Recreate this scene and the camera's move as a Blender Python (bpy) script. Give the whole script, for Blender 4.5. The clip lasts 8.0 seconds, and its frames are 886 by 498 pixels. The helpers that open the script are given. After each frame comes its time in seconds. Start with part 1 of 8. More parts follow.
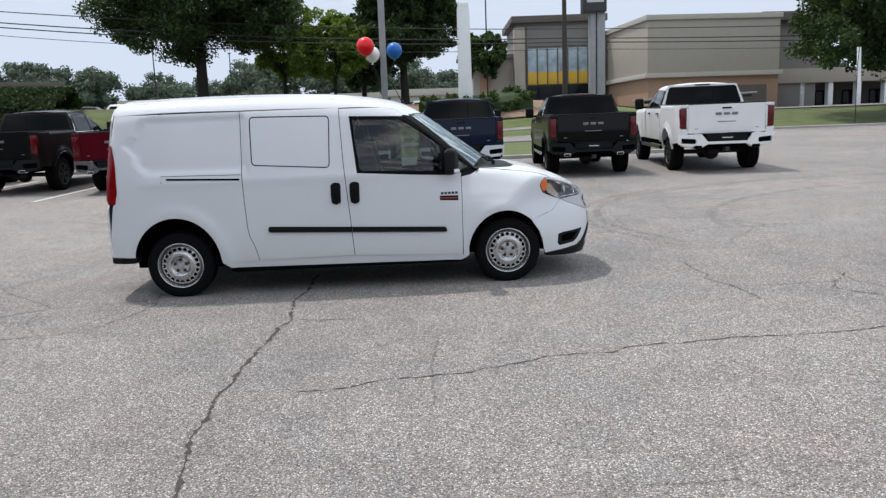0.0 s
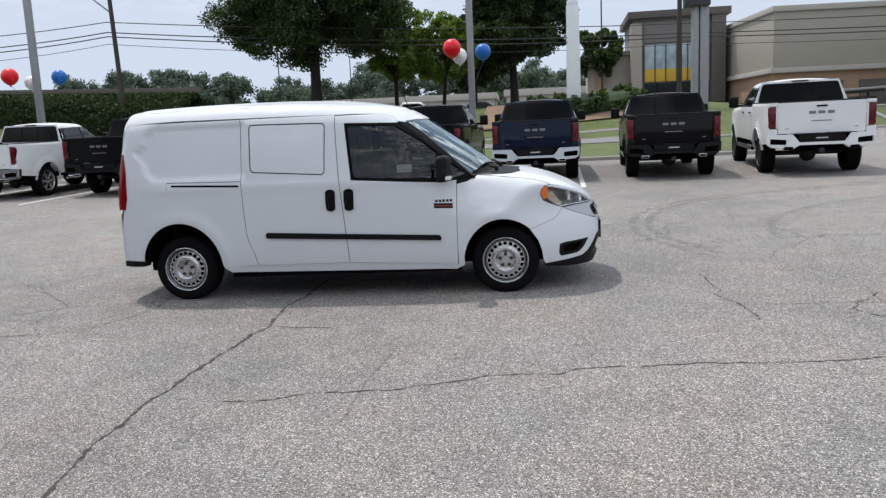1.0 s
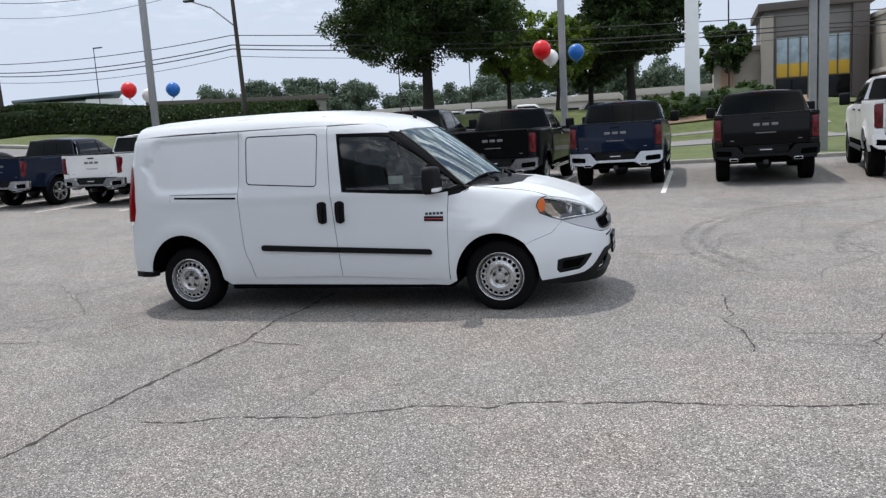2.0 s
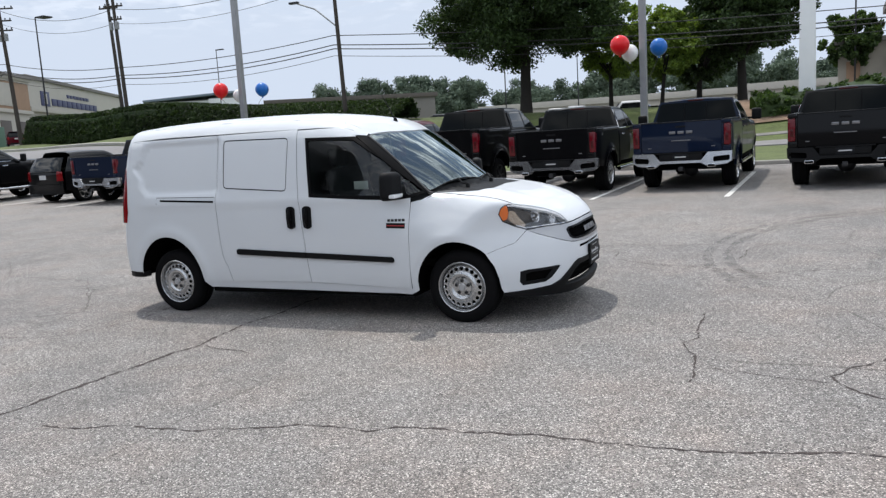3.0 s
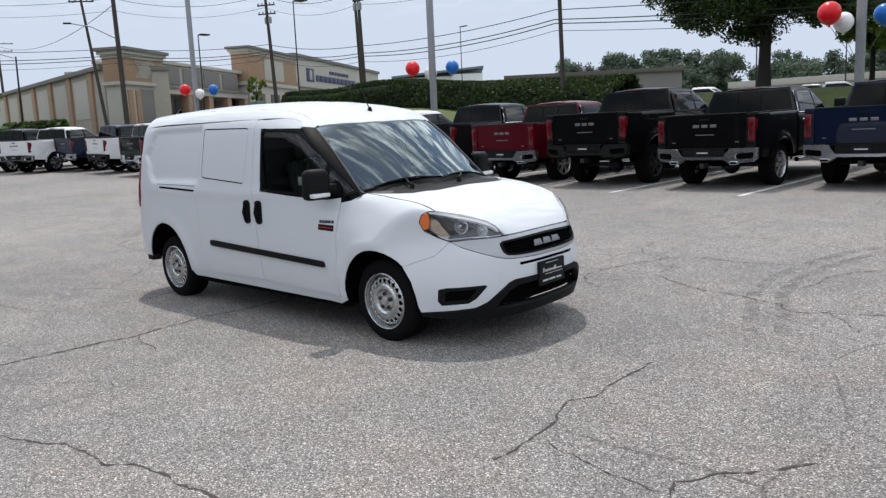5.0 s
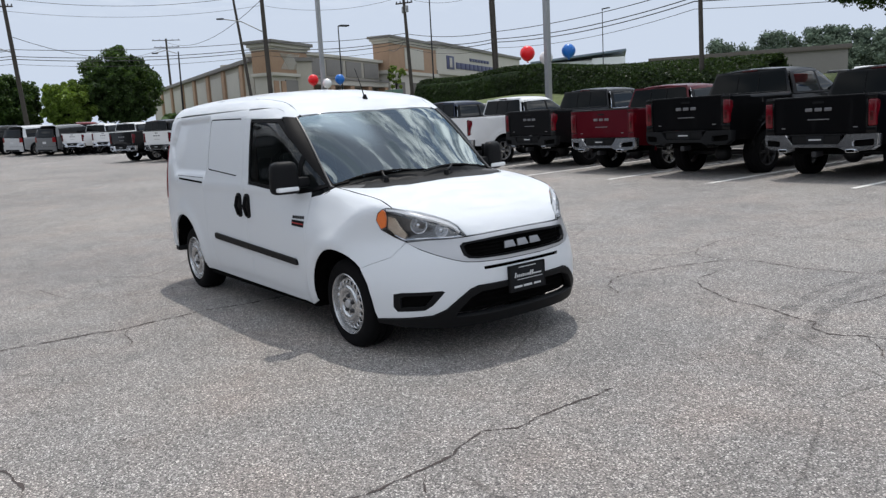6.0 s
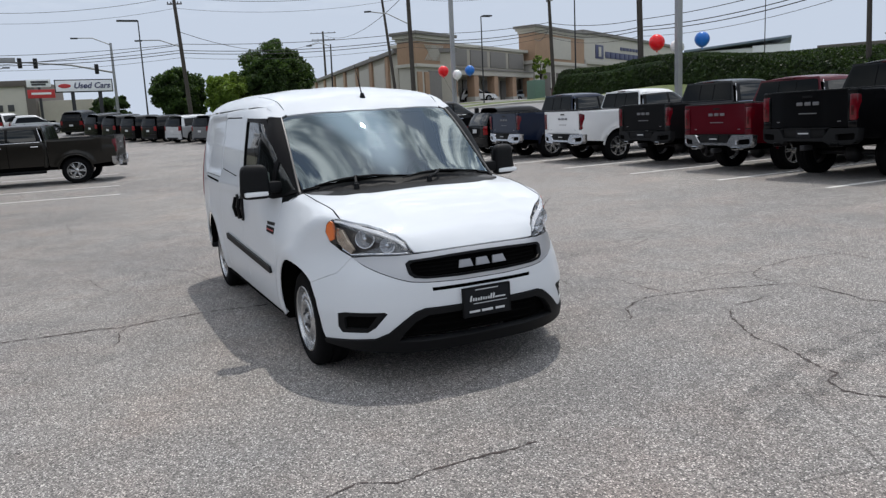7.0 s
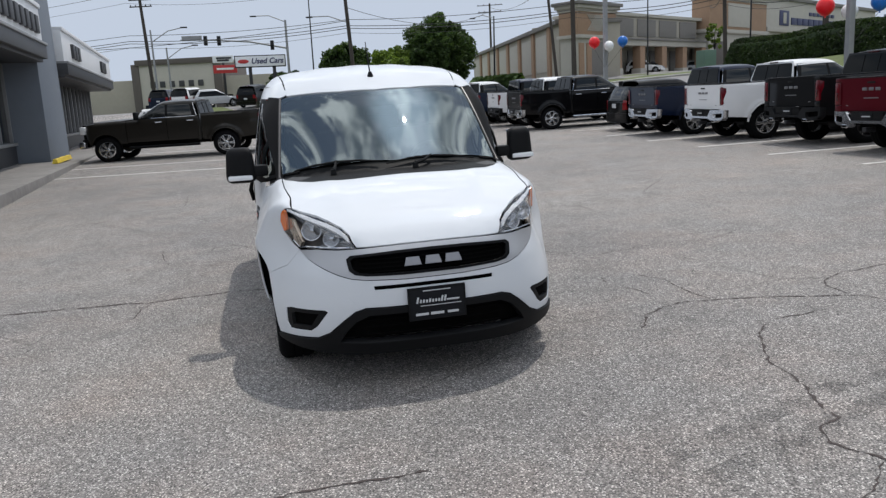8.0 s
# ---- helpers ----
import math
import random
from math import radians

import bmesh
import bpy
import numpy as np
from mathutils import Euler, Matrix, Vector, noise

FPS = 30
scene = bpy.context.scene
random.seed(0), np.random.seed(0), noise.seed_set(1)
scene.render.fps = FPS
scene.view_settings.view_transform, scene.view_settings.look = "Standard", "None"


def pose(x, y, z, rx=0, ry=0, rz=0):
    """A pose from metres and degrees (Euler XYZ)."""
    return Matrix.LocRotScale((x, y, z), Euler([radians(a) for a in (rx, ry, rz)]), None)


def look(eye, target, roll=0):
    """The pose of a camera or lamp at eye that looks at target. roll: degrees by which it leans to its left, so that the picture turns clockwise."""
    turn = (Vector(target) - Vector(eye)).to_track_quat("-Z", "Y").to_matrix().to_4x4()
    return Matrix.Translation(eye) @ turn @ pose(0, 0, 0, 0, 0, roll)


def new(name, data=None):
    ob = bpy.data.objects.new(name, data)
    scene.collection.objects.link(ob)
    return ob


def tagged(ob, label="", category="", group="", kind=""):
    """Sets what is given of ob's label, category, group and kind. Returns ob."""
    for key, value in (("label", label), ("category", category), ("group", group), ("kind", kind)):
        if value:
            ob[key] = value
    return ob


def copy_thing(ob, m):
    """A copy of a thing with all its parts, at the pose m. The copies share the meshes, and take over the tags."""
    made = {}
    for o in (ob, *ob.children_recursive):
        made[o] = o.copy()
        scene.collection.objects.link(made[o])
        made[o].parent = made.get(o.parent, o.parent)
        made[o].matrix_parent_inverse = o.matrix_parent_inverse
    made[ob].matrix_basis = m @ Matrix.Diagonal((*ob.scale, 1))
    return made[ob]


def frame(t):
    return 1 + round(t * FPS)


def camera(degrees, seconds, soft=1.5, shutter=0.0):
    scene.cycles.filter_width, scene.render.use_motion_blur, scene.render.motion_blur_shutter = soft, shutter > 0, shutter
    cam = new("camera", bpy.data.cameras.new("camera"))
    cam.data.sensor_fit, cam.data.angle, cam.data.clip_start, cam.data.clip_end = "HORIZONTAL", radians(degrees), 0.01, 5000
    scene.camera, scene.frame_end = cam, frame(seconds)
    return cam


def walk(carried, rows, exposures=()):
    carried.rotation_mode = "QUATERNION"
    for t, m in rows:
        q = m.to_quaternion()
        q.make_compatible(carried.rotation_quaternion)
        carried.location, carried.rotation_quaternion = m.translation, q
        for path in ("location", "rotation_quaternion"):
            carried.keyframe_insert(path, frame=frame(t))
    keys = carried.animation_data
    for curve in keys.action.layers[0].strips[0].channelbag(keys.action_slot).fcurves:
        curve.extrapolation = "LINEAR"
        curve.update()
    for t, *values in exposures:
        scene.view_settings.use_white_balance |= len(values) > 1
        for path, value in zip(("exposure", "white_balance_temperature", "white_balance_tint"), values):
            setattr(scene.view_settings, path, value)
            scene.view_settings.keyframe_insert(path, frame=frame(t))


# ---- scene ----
# ---- camera ----
cam = camera(59.8, 8.0, 1.35)
METRES, EYE, TILT, LEAN, TURN = 10.28, 1.624, 0.0, 0.0, 0.0
ROWS = [
    (0.0, 0.0, 0.0, 0.0, -0.32, -9.22, 2.0),
    (0.5, 0.0558, 0.0066, -0.0, 4.1, -9.19, 2.14),
    (1.0, 0.114, 0.0244, 0.0014, 8.82, -8.9, 2.5),
    (1.5, 0.1675, 0.0529, 0.0017, 13.66, -8.53, 2.97),
    (3.0, 0.3288, 0.1547, 0.0003, 26.81, -7.99, 3.4),
    (3.5, 0.3734, 0.1995, 0.0021, 30.83, -8.02, 2.81),
    (4.0, 0.4095, 0.2492, 0.0016, 35.17, -8.1, 2.27),
    (4.5, 0.4474, 0.3006, 0.004, 40.06, -8.39, 2.17),
    (6.0, 0.5173, 0.4811, -0.0013, 56.03, -9.3, 3.07),
    (6.5, 0.5262, 0.5441, -0.002, 61.34, -9.16, 2.75),
    (7.0, 0.5299, 0.6061, 0.0009, 67.15, -9.45, 2.73),
    (7.5, 0.5258, 0.6674, 0.0023, 73.06, -10.0, 2.81),
    (8.0, 0.5245, 0.7278, 0.0009, 79.54, -10.83, 2.76),
]
EXPOSURE = [(0.0, 0.05), (1.5, -0.03), (3.5, 0.04), (4.5, 0.0), (6.0, -0.10), (8.0, -0.27)]
walk(cam, [(t, pose(0, 0, EYE, TILT, LEAN, TURN) @ pose(METRES * x, METRES * y, METRES * z, 90 + pitch, roll, yaw)) for t, x, y, z, yaw, pitch, roll in ROWS], EXPOSURE)

# ---- world, sun, exposure ----
SUN_TO = Vector((-0.335, 0.252, 1.0)).normalized()
world = bpy.data.worlds.new("summer_sky")
scene.world = world
world.use_nodes = True
wn, wl = world.node_tree.nodes, world.node_tree.links
wn.clear()
w_out, w_bg = wn.new("ShaderNodeOutputWorld"), wn.new("ShaderNodeBackground")
w_sky = wn.new("ShaderNodeTexSky")
w_sky.sky_type, w_sky.sun_disc = "NISHITA", False
w_sky.sun_elevation = math.asin(SUN_TO.z)
w_sky.sun_rotation = math.atan2(SUN_TO.x, SUN_TO.y)
w_sky.altitude, w_sky.air_density, w_sky.dust_density, w_sky.ozone_density = 100, 1.0, 0.8, 1.4
# broken summer clouds over the whole dome, thickening into haze at the horizon
w_tc, w_map = wn.new("ShaderNodeTexCoord"), wn.new("ShaderNodeSeparateXYZ")
w_div, w_cmb = wn.new("ShaderNodeVectorMath"), wn.new("ShaderNodeCombineXYZ")
w_noise, w_ramp = wn.new("ShaderNodeTexNoise"), wn.new("ShaderNodeValToRGB")
w_mix, w_haze, w_hz = wn.new("ShaderNodeMix"), wn.new("ShaderNodeMix"), wn.new("ShaderNodeMapRange")
w_add, w_cl = wn.new("ShaderNodeMath"), wn.new("ShaderNodeMapRange")
w_shade = wn.new("ShaderNodeTexNoise")
w_shr = wn.new("ShaderNodeValToRGB")
wl.new(w_tc.outputs["Generated"], w_map.inputs[0])
w_add.operation = "ADD"
w_add.inputs[1].default_value = 0.12
wl.new(w_map.outputs["Z"], w_add.inputs[0])
for k in range(3):
    wl.new(w_add.outputs[0], w_cmb.inputs[k])
w_div.operation = "DIVIDE"
wl.new(w_tc.outputs["Generated"], w_div.inputs[0])
wl.new(w_cmb.outputs[0], w_div.inputs[1])
w_noise.inputs["Scale"].default_value, w_noise.inputs["Detail"].default_value = 7.5, 9
w_noise.inputs["Roughness"].default_value, w_noise.inputs["Distortion"].default_value = 0.55, 0.15
w_shade.inputs["Scale"].default_value, w_shade.inputs["Detail"].default_value = 6.0, 7
w_off = wn.new("ShaderNodeVectorMath")
w_off.operation = "ADD"
w_off.inputs[1].default_value = (1.2, 4.4, 0.0)
wl.new(w_div.outputs[0], w_off.inputs[0])
wl.new(w_off.outputs[0], w_noise.inputs["Vector"])
wl.new(w_div.outputs[0], w_shade.inputs["Vector"])
w_ramp.color_ramp.elements[0].position, w_ramp.color_ramp.elements[1].position = 0.45, 0.53
w_shr.color_ramp.elements[0].position, w_shr.color_ramp.elements[1].position = 0.42, 0.58
w_shr.color_ramp.elements[0].color = (3.6, 4.1, 4.8, 1)
w_shr.color_ramp.elements[1].color = (21, 21, 21, 1)
wl.new(w_noise.outputs["Fac"], w_ramp.inputs[0])
wl.new(w_shade.outputs["Fac"], w_shr.inputs[0])
w_mix.data_type = w_haze.data_type = "RGBA"
wl.new(w_ramp.outputs[0], w_mix.inputs["Factor"])
# a pale veil over the blue, brighter round the sun
w_dot, w_glow, w_veil, w_gcol = wn.new("ShaderNodeVectorMath"), wn.new("ShaderNodeMapRange"), wn.new("ShaderNodeVectorMath"), wn.new("ShaderNodeVectorMath")
w_dot.operation, w_gcol.operation, w_veil.operation = "DOT_PRODUCT", "SCALE", "ADD"
w_dot.inputs[1].default_value = SUN_TO
wl.new(w_tc.outputs["Generated"], w_dot.inputs[0])
w_glow.interpolation_type = "SMOOTHERSTEP"
w_glow.inputs["From Min"].default_value, w_glow.inputs["From Max"].default_value = 0.975, 1.0
w_glow.inputs["To Min"].default_value, w_glow.inputs["To Max"].default_value = 1.0, 8.5
wl.new(w_dot.outputs["Value"], w_glow.inputs["Value"])
w_gcol.inputs[0].default_value = (1.7, 2.0, 2.4)
wl.new(w_glow.outputs[0], w_gcol.inputs["Scale"])
wl.new(w_sky.outputs[0], w_veil.inputs[0])
wl.new(w_gcol.outputs[0], w_veil.inputs[1])
wl.new(w_veil.outputs[0], w_mix.inputs["A"])
# clouds near the sun shine with it
w_lit = wn.new("ShaderNodeVectorMath")
w_lit.operation = "ADD"
wl.new(w_shr.outputs[0], w_lit.inputs[0])
wl.new(w_gcol.outputs[0], w_lit.inputs[1])
wl.new(w_lit.outputs[0], w_mix.inputs["B"])
w_hz.interpolation_type = "SMOOTHSTEP"
w_hz.inputs["From Min"].default_value, w_hz.inputs["From Max"].default_value = 0.12, 0.50
w_hz.inputs["To Min"].default_value, w_hz.inputs["To Max"].default_value = 1.0, 0.0
wl.new(w_map.outputs["Z"], w_hz.inputs["Value"])
wl.new(w_hz.outputs[0], w_haze.inputs["Factor"])
wl.new(w_mix.outputs["Result"], w_haze.inputs["A"])
w_haze.inputs["B"].default_value = (5.6, 6.35, 7.6, 1)
wl.new(w_haze.outputs["Result"], w_bg.inputs["Color"])
w_bg.inputs["Strength"].default_value = 0.116
wl.new(w_bg.outputs[0], w_out.inputs[0])

sun = new("sun", bpy.data.lights.new("sun", "SUN"))
sun.data.energy, sun.data.angle, sun.data.color = 2.6, radians(0.6), (1.0, 0.95, 0.88)
sun.matrix_world = look(SUN_TO * 50, (0, 0, 0))

# ---- materials ----
def mat(name, color, rough=0.5, metal=0.0, var=0.0, scale=8.0, bump=0.0, bscale=60.0, coat=0.0, spec=0.5, alpha=1.0, trans=0.0, emit=0.0, per=0.0):
    """A surface: base colour, two scales of variation in value, and a fine relief."""
    m = bpy.data.materials.new(name)
    m.use_nodes = True
    n, l = m.node_tree.nodes, m.node_tree.links
    b = n["Principled BSDF"]
    b.inputs["Roughness"].default_value, b.inputs["Metallic"].default_value = rough, metal
    b.inputs["Base Color"].default_value = (*color, 1)
    b.inputs["Coat Weight"].default_value, b.inputs["Coat Roughness"].default_value = coat, 0.03
    b.inputs["Specular IOR Level"].default_value = spec
    b.inputs["Transmission Weight"].default_value = trans
    tc = n.new("ShaderNodeTexCoord")
    if var or per:
        big, fine = n.new("ShaderNodeTexNoise"), n.new("ShaderNodeTexNoise")
        big.inputs["Scale"].default_value, fine.inputs["Scale"].default_value = scale * 0.12, scale
        big.inputs["Detail"].default_value = fine.inputs["Detail"].default_value = 5
        l.new(tc.outputs["Object"], big.inputs["Vector"])
        l.new(tc.outputs["Object"], fine.inputs["Vector"])
        add = n.new("ShaderNodeMath")
        l.new(big.outputs["Fac"], add.inputs[0])
        l.new(fine.outputs["Fac"], add.inputs[1])
        rng = n.new("ShaderNodeMapRange")
        rng.inputs["From Min"].default_value, rng.inputs["From Max"].default_value = 0.6, 1.4
        rng.inputs["To Min"].default_value, rng.inputs["To Max"].default_value = 1 - var, 1 + var
        l.new(add.outputs[0], rng.inputs["Value"])
        mul = n.new("ShaderNodeVectorMath")
        mul.operation = "SCALE"
        mul.inputs[0].default_value = color
        value = rng.outputs[0]
        if per:
            geo = n.new("ShaderNodeNewGeometry")
            r2, m2 = n.new("ShaderNodeMapRange"), n.new("ShaderNodeMath")
            m2.operation = "MULTIPLY"
            r2.inputs["To Min"].default_value, r2.inputs["To Max"].default_value = 1 - per, 1 + per
            l.new(geo.outputs["Random Per Island"], r2.inputs["Value"])
            l.new(r2.outputs[0], m2.inputs[0])
            l.new(value, m2.inputs[1])
            value = m2.outputs[0]
        l.new(value, mul.inputs["Scale"])
        l.new(mul.outputs[0], b.inputs["Base Color"])
    if bump:
        t, bp = n.new("ShaderNodeTexNoise"), n.new("ShaderNodeBump")
        t.inputs["Scale"].default_value, t.inputs["Detail"].default_value = bscale, 4
        bp.inputs["Strength"].default_value, bp.inputs["Distance"].default_value = bump, 0.01
        l.new(tc.outputs["Object"], t.inputs["Vector"])
        l.new(t.outputs["Fac"], bp.inputs["Height"])
        l.new(bp.outputs[0], b.inputs["Normal"])
    if emit:
        b.inputs["Emission Color"].default_value = (*color, 1)
        b.inputs["Emission Strength"].default_value = emit
    return m


def glass(name, tint, alpha, rough=0.02, ior=1.75, shine=(1, 1, 1)):
    """Window glass: a see-through tint under a clear gloss."""
    m = bpy.data.materials.new(name)
    m.use_nodes = True
    n, l = m.node_tree.nodes, m.node_tree.links
    n.clear()
    out, mix, tr, gl, fr = (n.new(k) for k in ("ShaderNodeOutputMaterial", "ShaderNodeMixShader", "ShaderNodeBsdfTransparent", "ShaderNodeBsdfGlossy", "ShaderNodeLayerWeight"))
    pw, rg = n.new("ShaderNodeMath"), n.new("ShaderNodeMapRange")
    tr.inputs["Color"].default_value = (*[c * alpha for c in tint], 1)
    gl.inputs["Roughness"].default_value, gl.inputs["Color"].default_value = rough, (*shine, 1)
    fr.inputs["Blend"].default_value = 0.5
    pw.operation, pw.inputs[1].default_value = "POWER", 5.0
    rg.inputs["To Min"].default_value, rg.inputs["To Max"].default_value = ((ior - 1) / (ior + 1)) ** 2, 0.95
    l.new(fr.outputs["Facing"], pw.inputs[0])
    l.new(pw.outputs[0], rg.inputs["Value"])
    l.new(rg.outputs[0], mix.inputs[0])
    l.new(tr.outputs[0], mix.inputs[1])
    l.new(gl.outputs[0], mix.inputs[2])
    l.new(mix.outputs[0], out.inputs[0])
    return m


def asphalt_mat():
    m = bpy.data.materials.new("worn_asphalt")
    m.use_nodes = True
    n, l = m.node_tree.nodes, m.node_tree.links
    b = n["Principled BSDF"]
    tc = n.new("ShaderNodeTexCoord")

    def noise_node(scale, detail=4, rough=0.55):
        t = n.new("ShaderNodeTexNoise")
        t.inputs["Scale"].default_value, t.inputs["Detail"].default_value, t.inputs["Roughness"].default_value = scale, detail, rough
        l.new(tc.outputs["Object"], t.inputs["Vector"])
        return t

    def ramp(src, stops):
        r = n.new("ShaderNodeValToRGB")
        r.color_ramp.elements[0].position, r.color_ramp.elements[0].color = stops[0][0], (*stops[0][1], 1)
        r.color_ramp.elements[1].position, r.color_ramp.elements[1].color = stops[-1][0], (*stops[-1][1], 1)
        for p, c in stops[1:-1]:
            r.color_ramp.elements.new(p).color = (*c, 1)
        l.new(src, r.inputs[0])
        return r

    def mixc(kind, fac, a, bb):
        x = n.new("ShaderNodeMix")
        x.data_type, x.blend_type = "RGBA", kind
        x.inputs["Factor"].default_value = fac
        l.new(a, x.inputs["A"])
        l.new(bb, x.inputs["B"])
        return x.outputs["Result"]

    stones = n.new("ShaderNodeTexVoronoi")
    stones.inputs["Scale"].default_value = 142
    l.new(tc.outputs["Object"], stones.inputs["Vector"])
    sep = n.new("ShaderNodeSeparateColor")
    l.new(stones.outputs["Color"], sep.inputs[0])
    chips = ramp(sep.outputs[0], [(0.0, (0.062, 0.060, 0.060)), (0.22, (0.185, 0.180, 0.174)), (0.55, (0.262, 0.254, 0.245)), (0.82, (0.345, 0.335, 0.322)), (1.0, (0.74, 0.725, 0.70))])
    gaps = ramp(stones.outputs["Distance"], [(0.25, (1, 1, 1)), (0.75, (0.5, 0.5, 0.5))])
    col = mixc("MULTIPLY", 1.0, chips.outputs[0], gaps.outputs[0])
    patch = ramp(noise_node(0.22, 6, 0.6).outputs["Fac"], [(0.3, (0.76, 0.76, 0.775)), (0.5, (1.0, 1.0, 1.0)), (0.72, (1.2, 1.18, 1.15))])
    col = mixc("MULTIPLY", 1.0, col, patch.outputs[0])
    # warm and cool drifts in the stone
    tint = ramp(noise_node(0.9, 5, 0.7).outputs["Fac"], [(0.35, (1.02, 1.0, 0.985)), (0.5, (1.045, 1.0, 0.972)), (0.68, (1.105, 0.995, 0.94))])
    col = mixc("MULTIPLY", 1.0, col, tint.outputs[0])
    mid = ramp(noise_node(2.6, 6, 0.65).outputs["Fac"], [(0.3, (0.86, 0.855, 0.85)), (0.7, (1.12, 1.12, 1.12))])
    col = mixc("MULTIPLY", 1.0, col, mid.outputs[0])
    grit = ramp(noise_node(34, 3, 0.7).outputs["Fac"], [(0.3, (0.78, 0.78, 0.78)), (0.7, (1.2, 1.2, 1.2))])
    col = mixc("MULTIPLY", 1.0, col, grit.outputs[0])
    # hairline cracking in the old surface
    warp = noise_node(1.3, 4)
    vec = n.new("ShaderNodeMix")
    vec.data_type = "VECTOR"
    vec.inputs["Factor"].default_value = 0.12
    l.new(tc.outputs["Object"], vec.inputs["A"])
    l.new(warp.outputs["Color"], vec.inputs["B"])
    hair = n.new("ShaderNodeTexVoronoi")
    hair.feature = "DISTANCE_TO_EDGE"
    hair.inputs["Scale"].default_value = 0.62
    l.new(vec.outputs["Result"], hair.inputs["Vector"])
    hr = ramp(hair.outputs["Distance"], [(0.0, (0.5, 0.49, 0.48)), (0.007, (1, 1, 1))])
    gate = ramp(noise_node(0.35, 2).outputs["Fac"], [(0.49, (0, 0, 0)), (0.58, (1, 1, 1))])
    x = n.new("ShaderNodeMix")
    x.data_type, x.blend_type = "RGBA", "MULTIPLY"
    l.new(gate.outputs[0], x.inputs["Factor"])
    l.new(col, x.inputs["A"])
    l.new(hr.outputs[0], x.inputs["B"])
    l.new(x.outputs["Result"], b.inputs["Base Color"])
    b.inputs["Roughness"].default_value = 0.82
    bp = n.new("ShaderNodeBump")
    bp.inputs["Strength"].default_value, bp.inputs["Distance"].default_value = 0.7, 0.006
    l.new(gaps.outputs[0], bp.inputs["Height"])
    l.new(bp.outputs[0], b.inputs["Normal"])
    return m


def leaf_mat(name, color, per=0.45):
    """Leaves: a matt face with light passing through, uneven from leaf to leaf."""
    m = mat(name, color, 0.55, var=0.55, scale=2.6, per=per, spec=0.3)
    n, l = m.node_tree.nodes, m.node_tree.links
    b, out = n["Principled BSDF"], n["Material Output"]
    tr, mix, sc = n.new("ShaderNodeBsdfTranslucent"), n.new("ShaderNodeMixShader"), n.new("ShaderNodeMix")
    sc.data_type, sc.blend_type = "RGBA", "MULTIPLY"
    sc.inputs["Factor"].default_value = 1.0
    sc.inputs["B"].default_value = (1.6, 1.6, 0.75, 1)
    l.new(b.inputs["Base Color"].links[0].from_socket, sc.inputs["A"])
    l.new(sc.outputs["Result"], tr.inputs["Color"])
    mix.inputs[0].default_value = 0.3
    l.new(b.outputs[0], mix.inputs[1])
    l.new(tr.outputs[0], mix.inputs[2])
    l.new(mix.outputs[0], out.inputs[0])
    return m


def film(name, color, amount):
    """A thin patchy deposit on the asphalt, see-through where it is worn off."""
    m = bpy.data.materials.new(name)
    m.use_nodes = True
    n, l = m.node_tree.nodes, m.node_tree.links
    b = n["Principled BSDF"]
    b.inputs["Base Color"].default_value, b.inputs["Roughness"].default_value = (*color, 1), 0.85
    tc, t, r = n.new("ShaderNodeTexCoord"), n.new("ShaderNodeTexNoise"), n.new("ShaderNodeMapRange")
    t.inputs["Scale"].default_value, t.inputs["Detail"].default_value = 6, 8
    r.inputs["From Min"].default_value, r.inputs["From Max"].default_value, r.inputs["To Max"].default_value = 0.36, 0.66, amount
    l.new(tc.outputs["Object"], t.inputs["Vector"])
    l.new(t.outputs["Fac"], r.inputs["Value"])
    l.new(r.outputs[0], b.inputs["Alpha"])
    return m


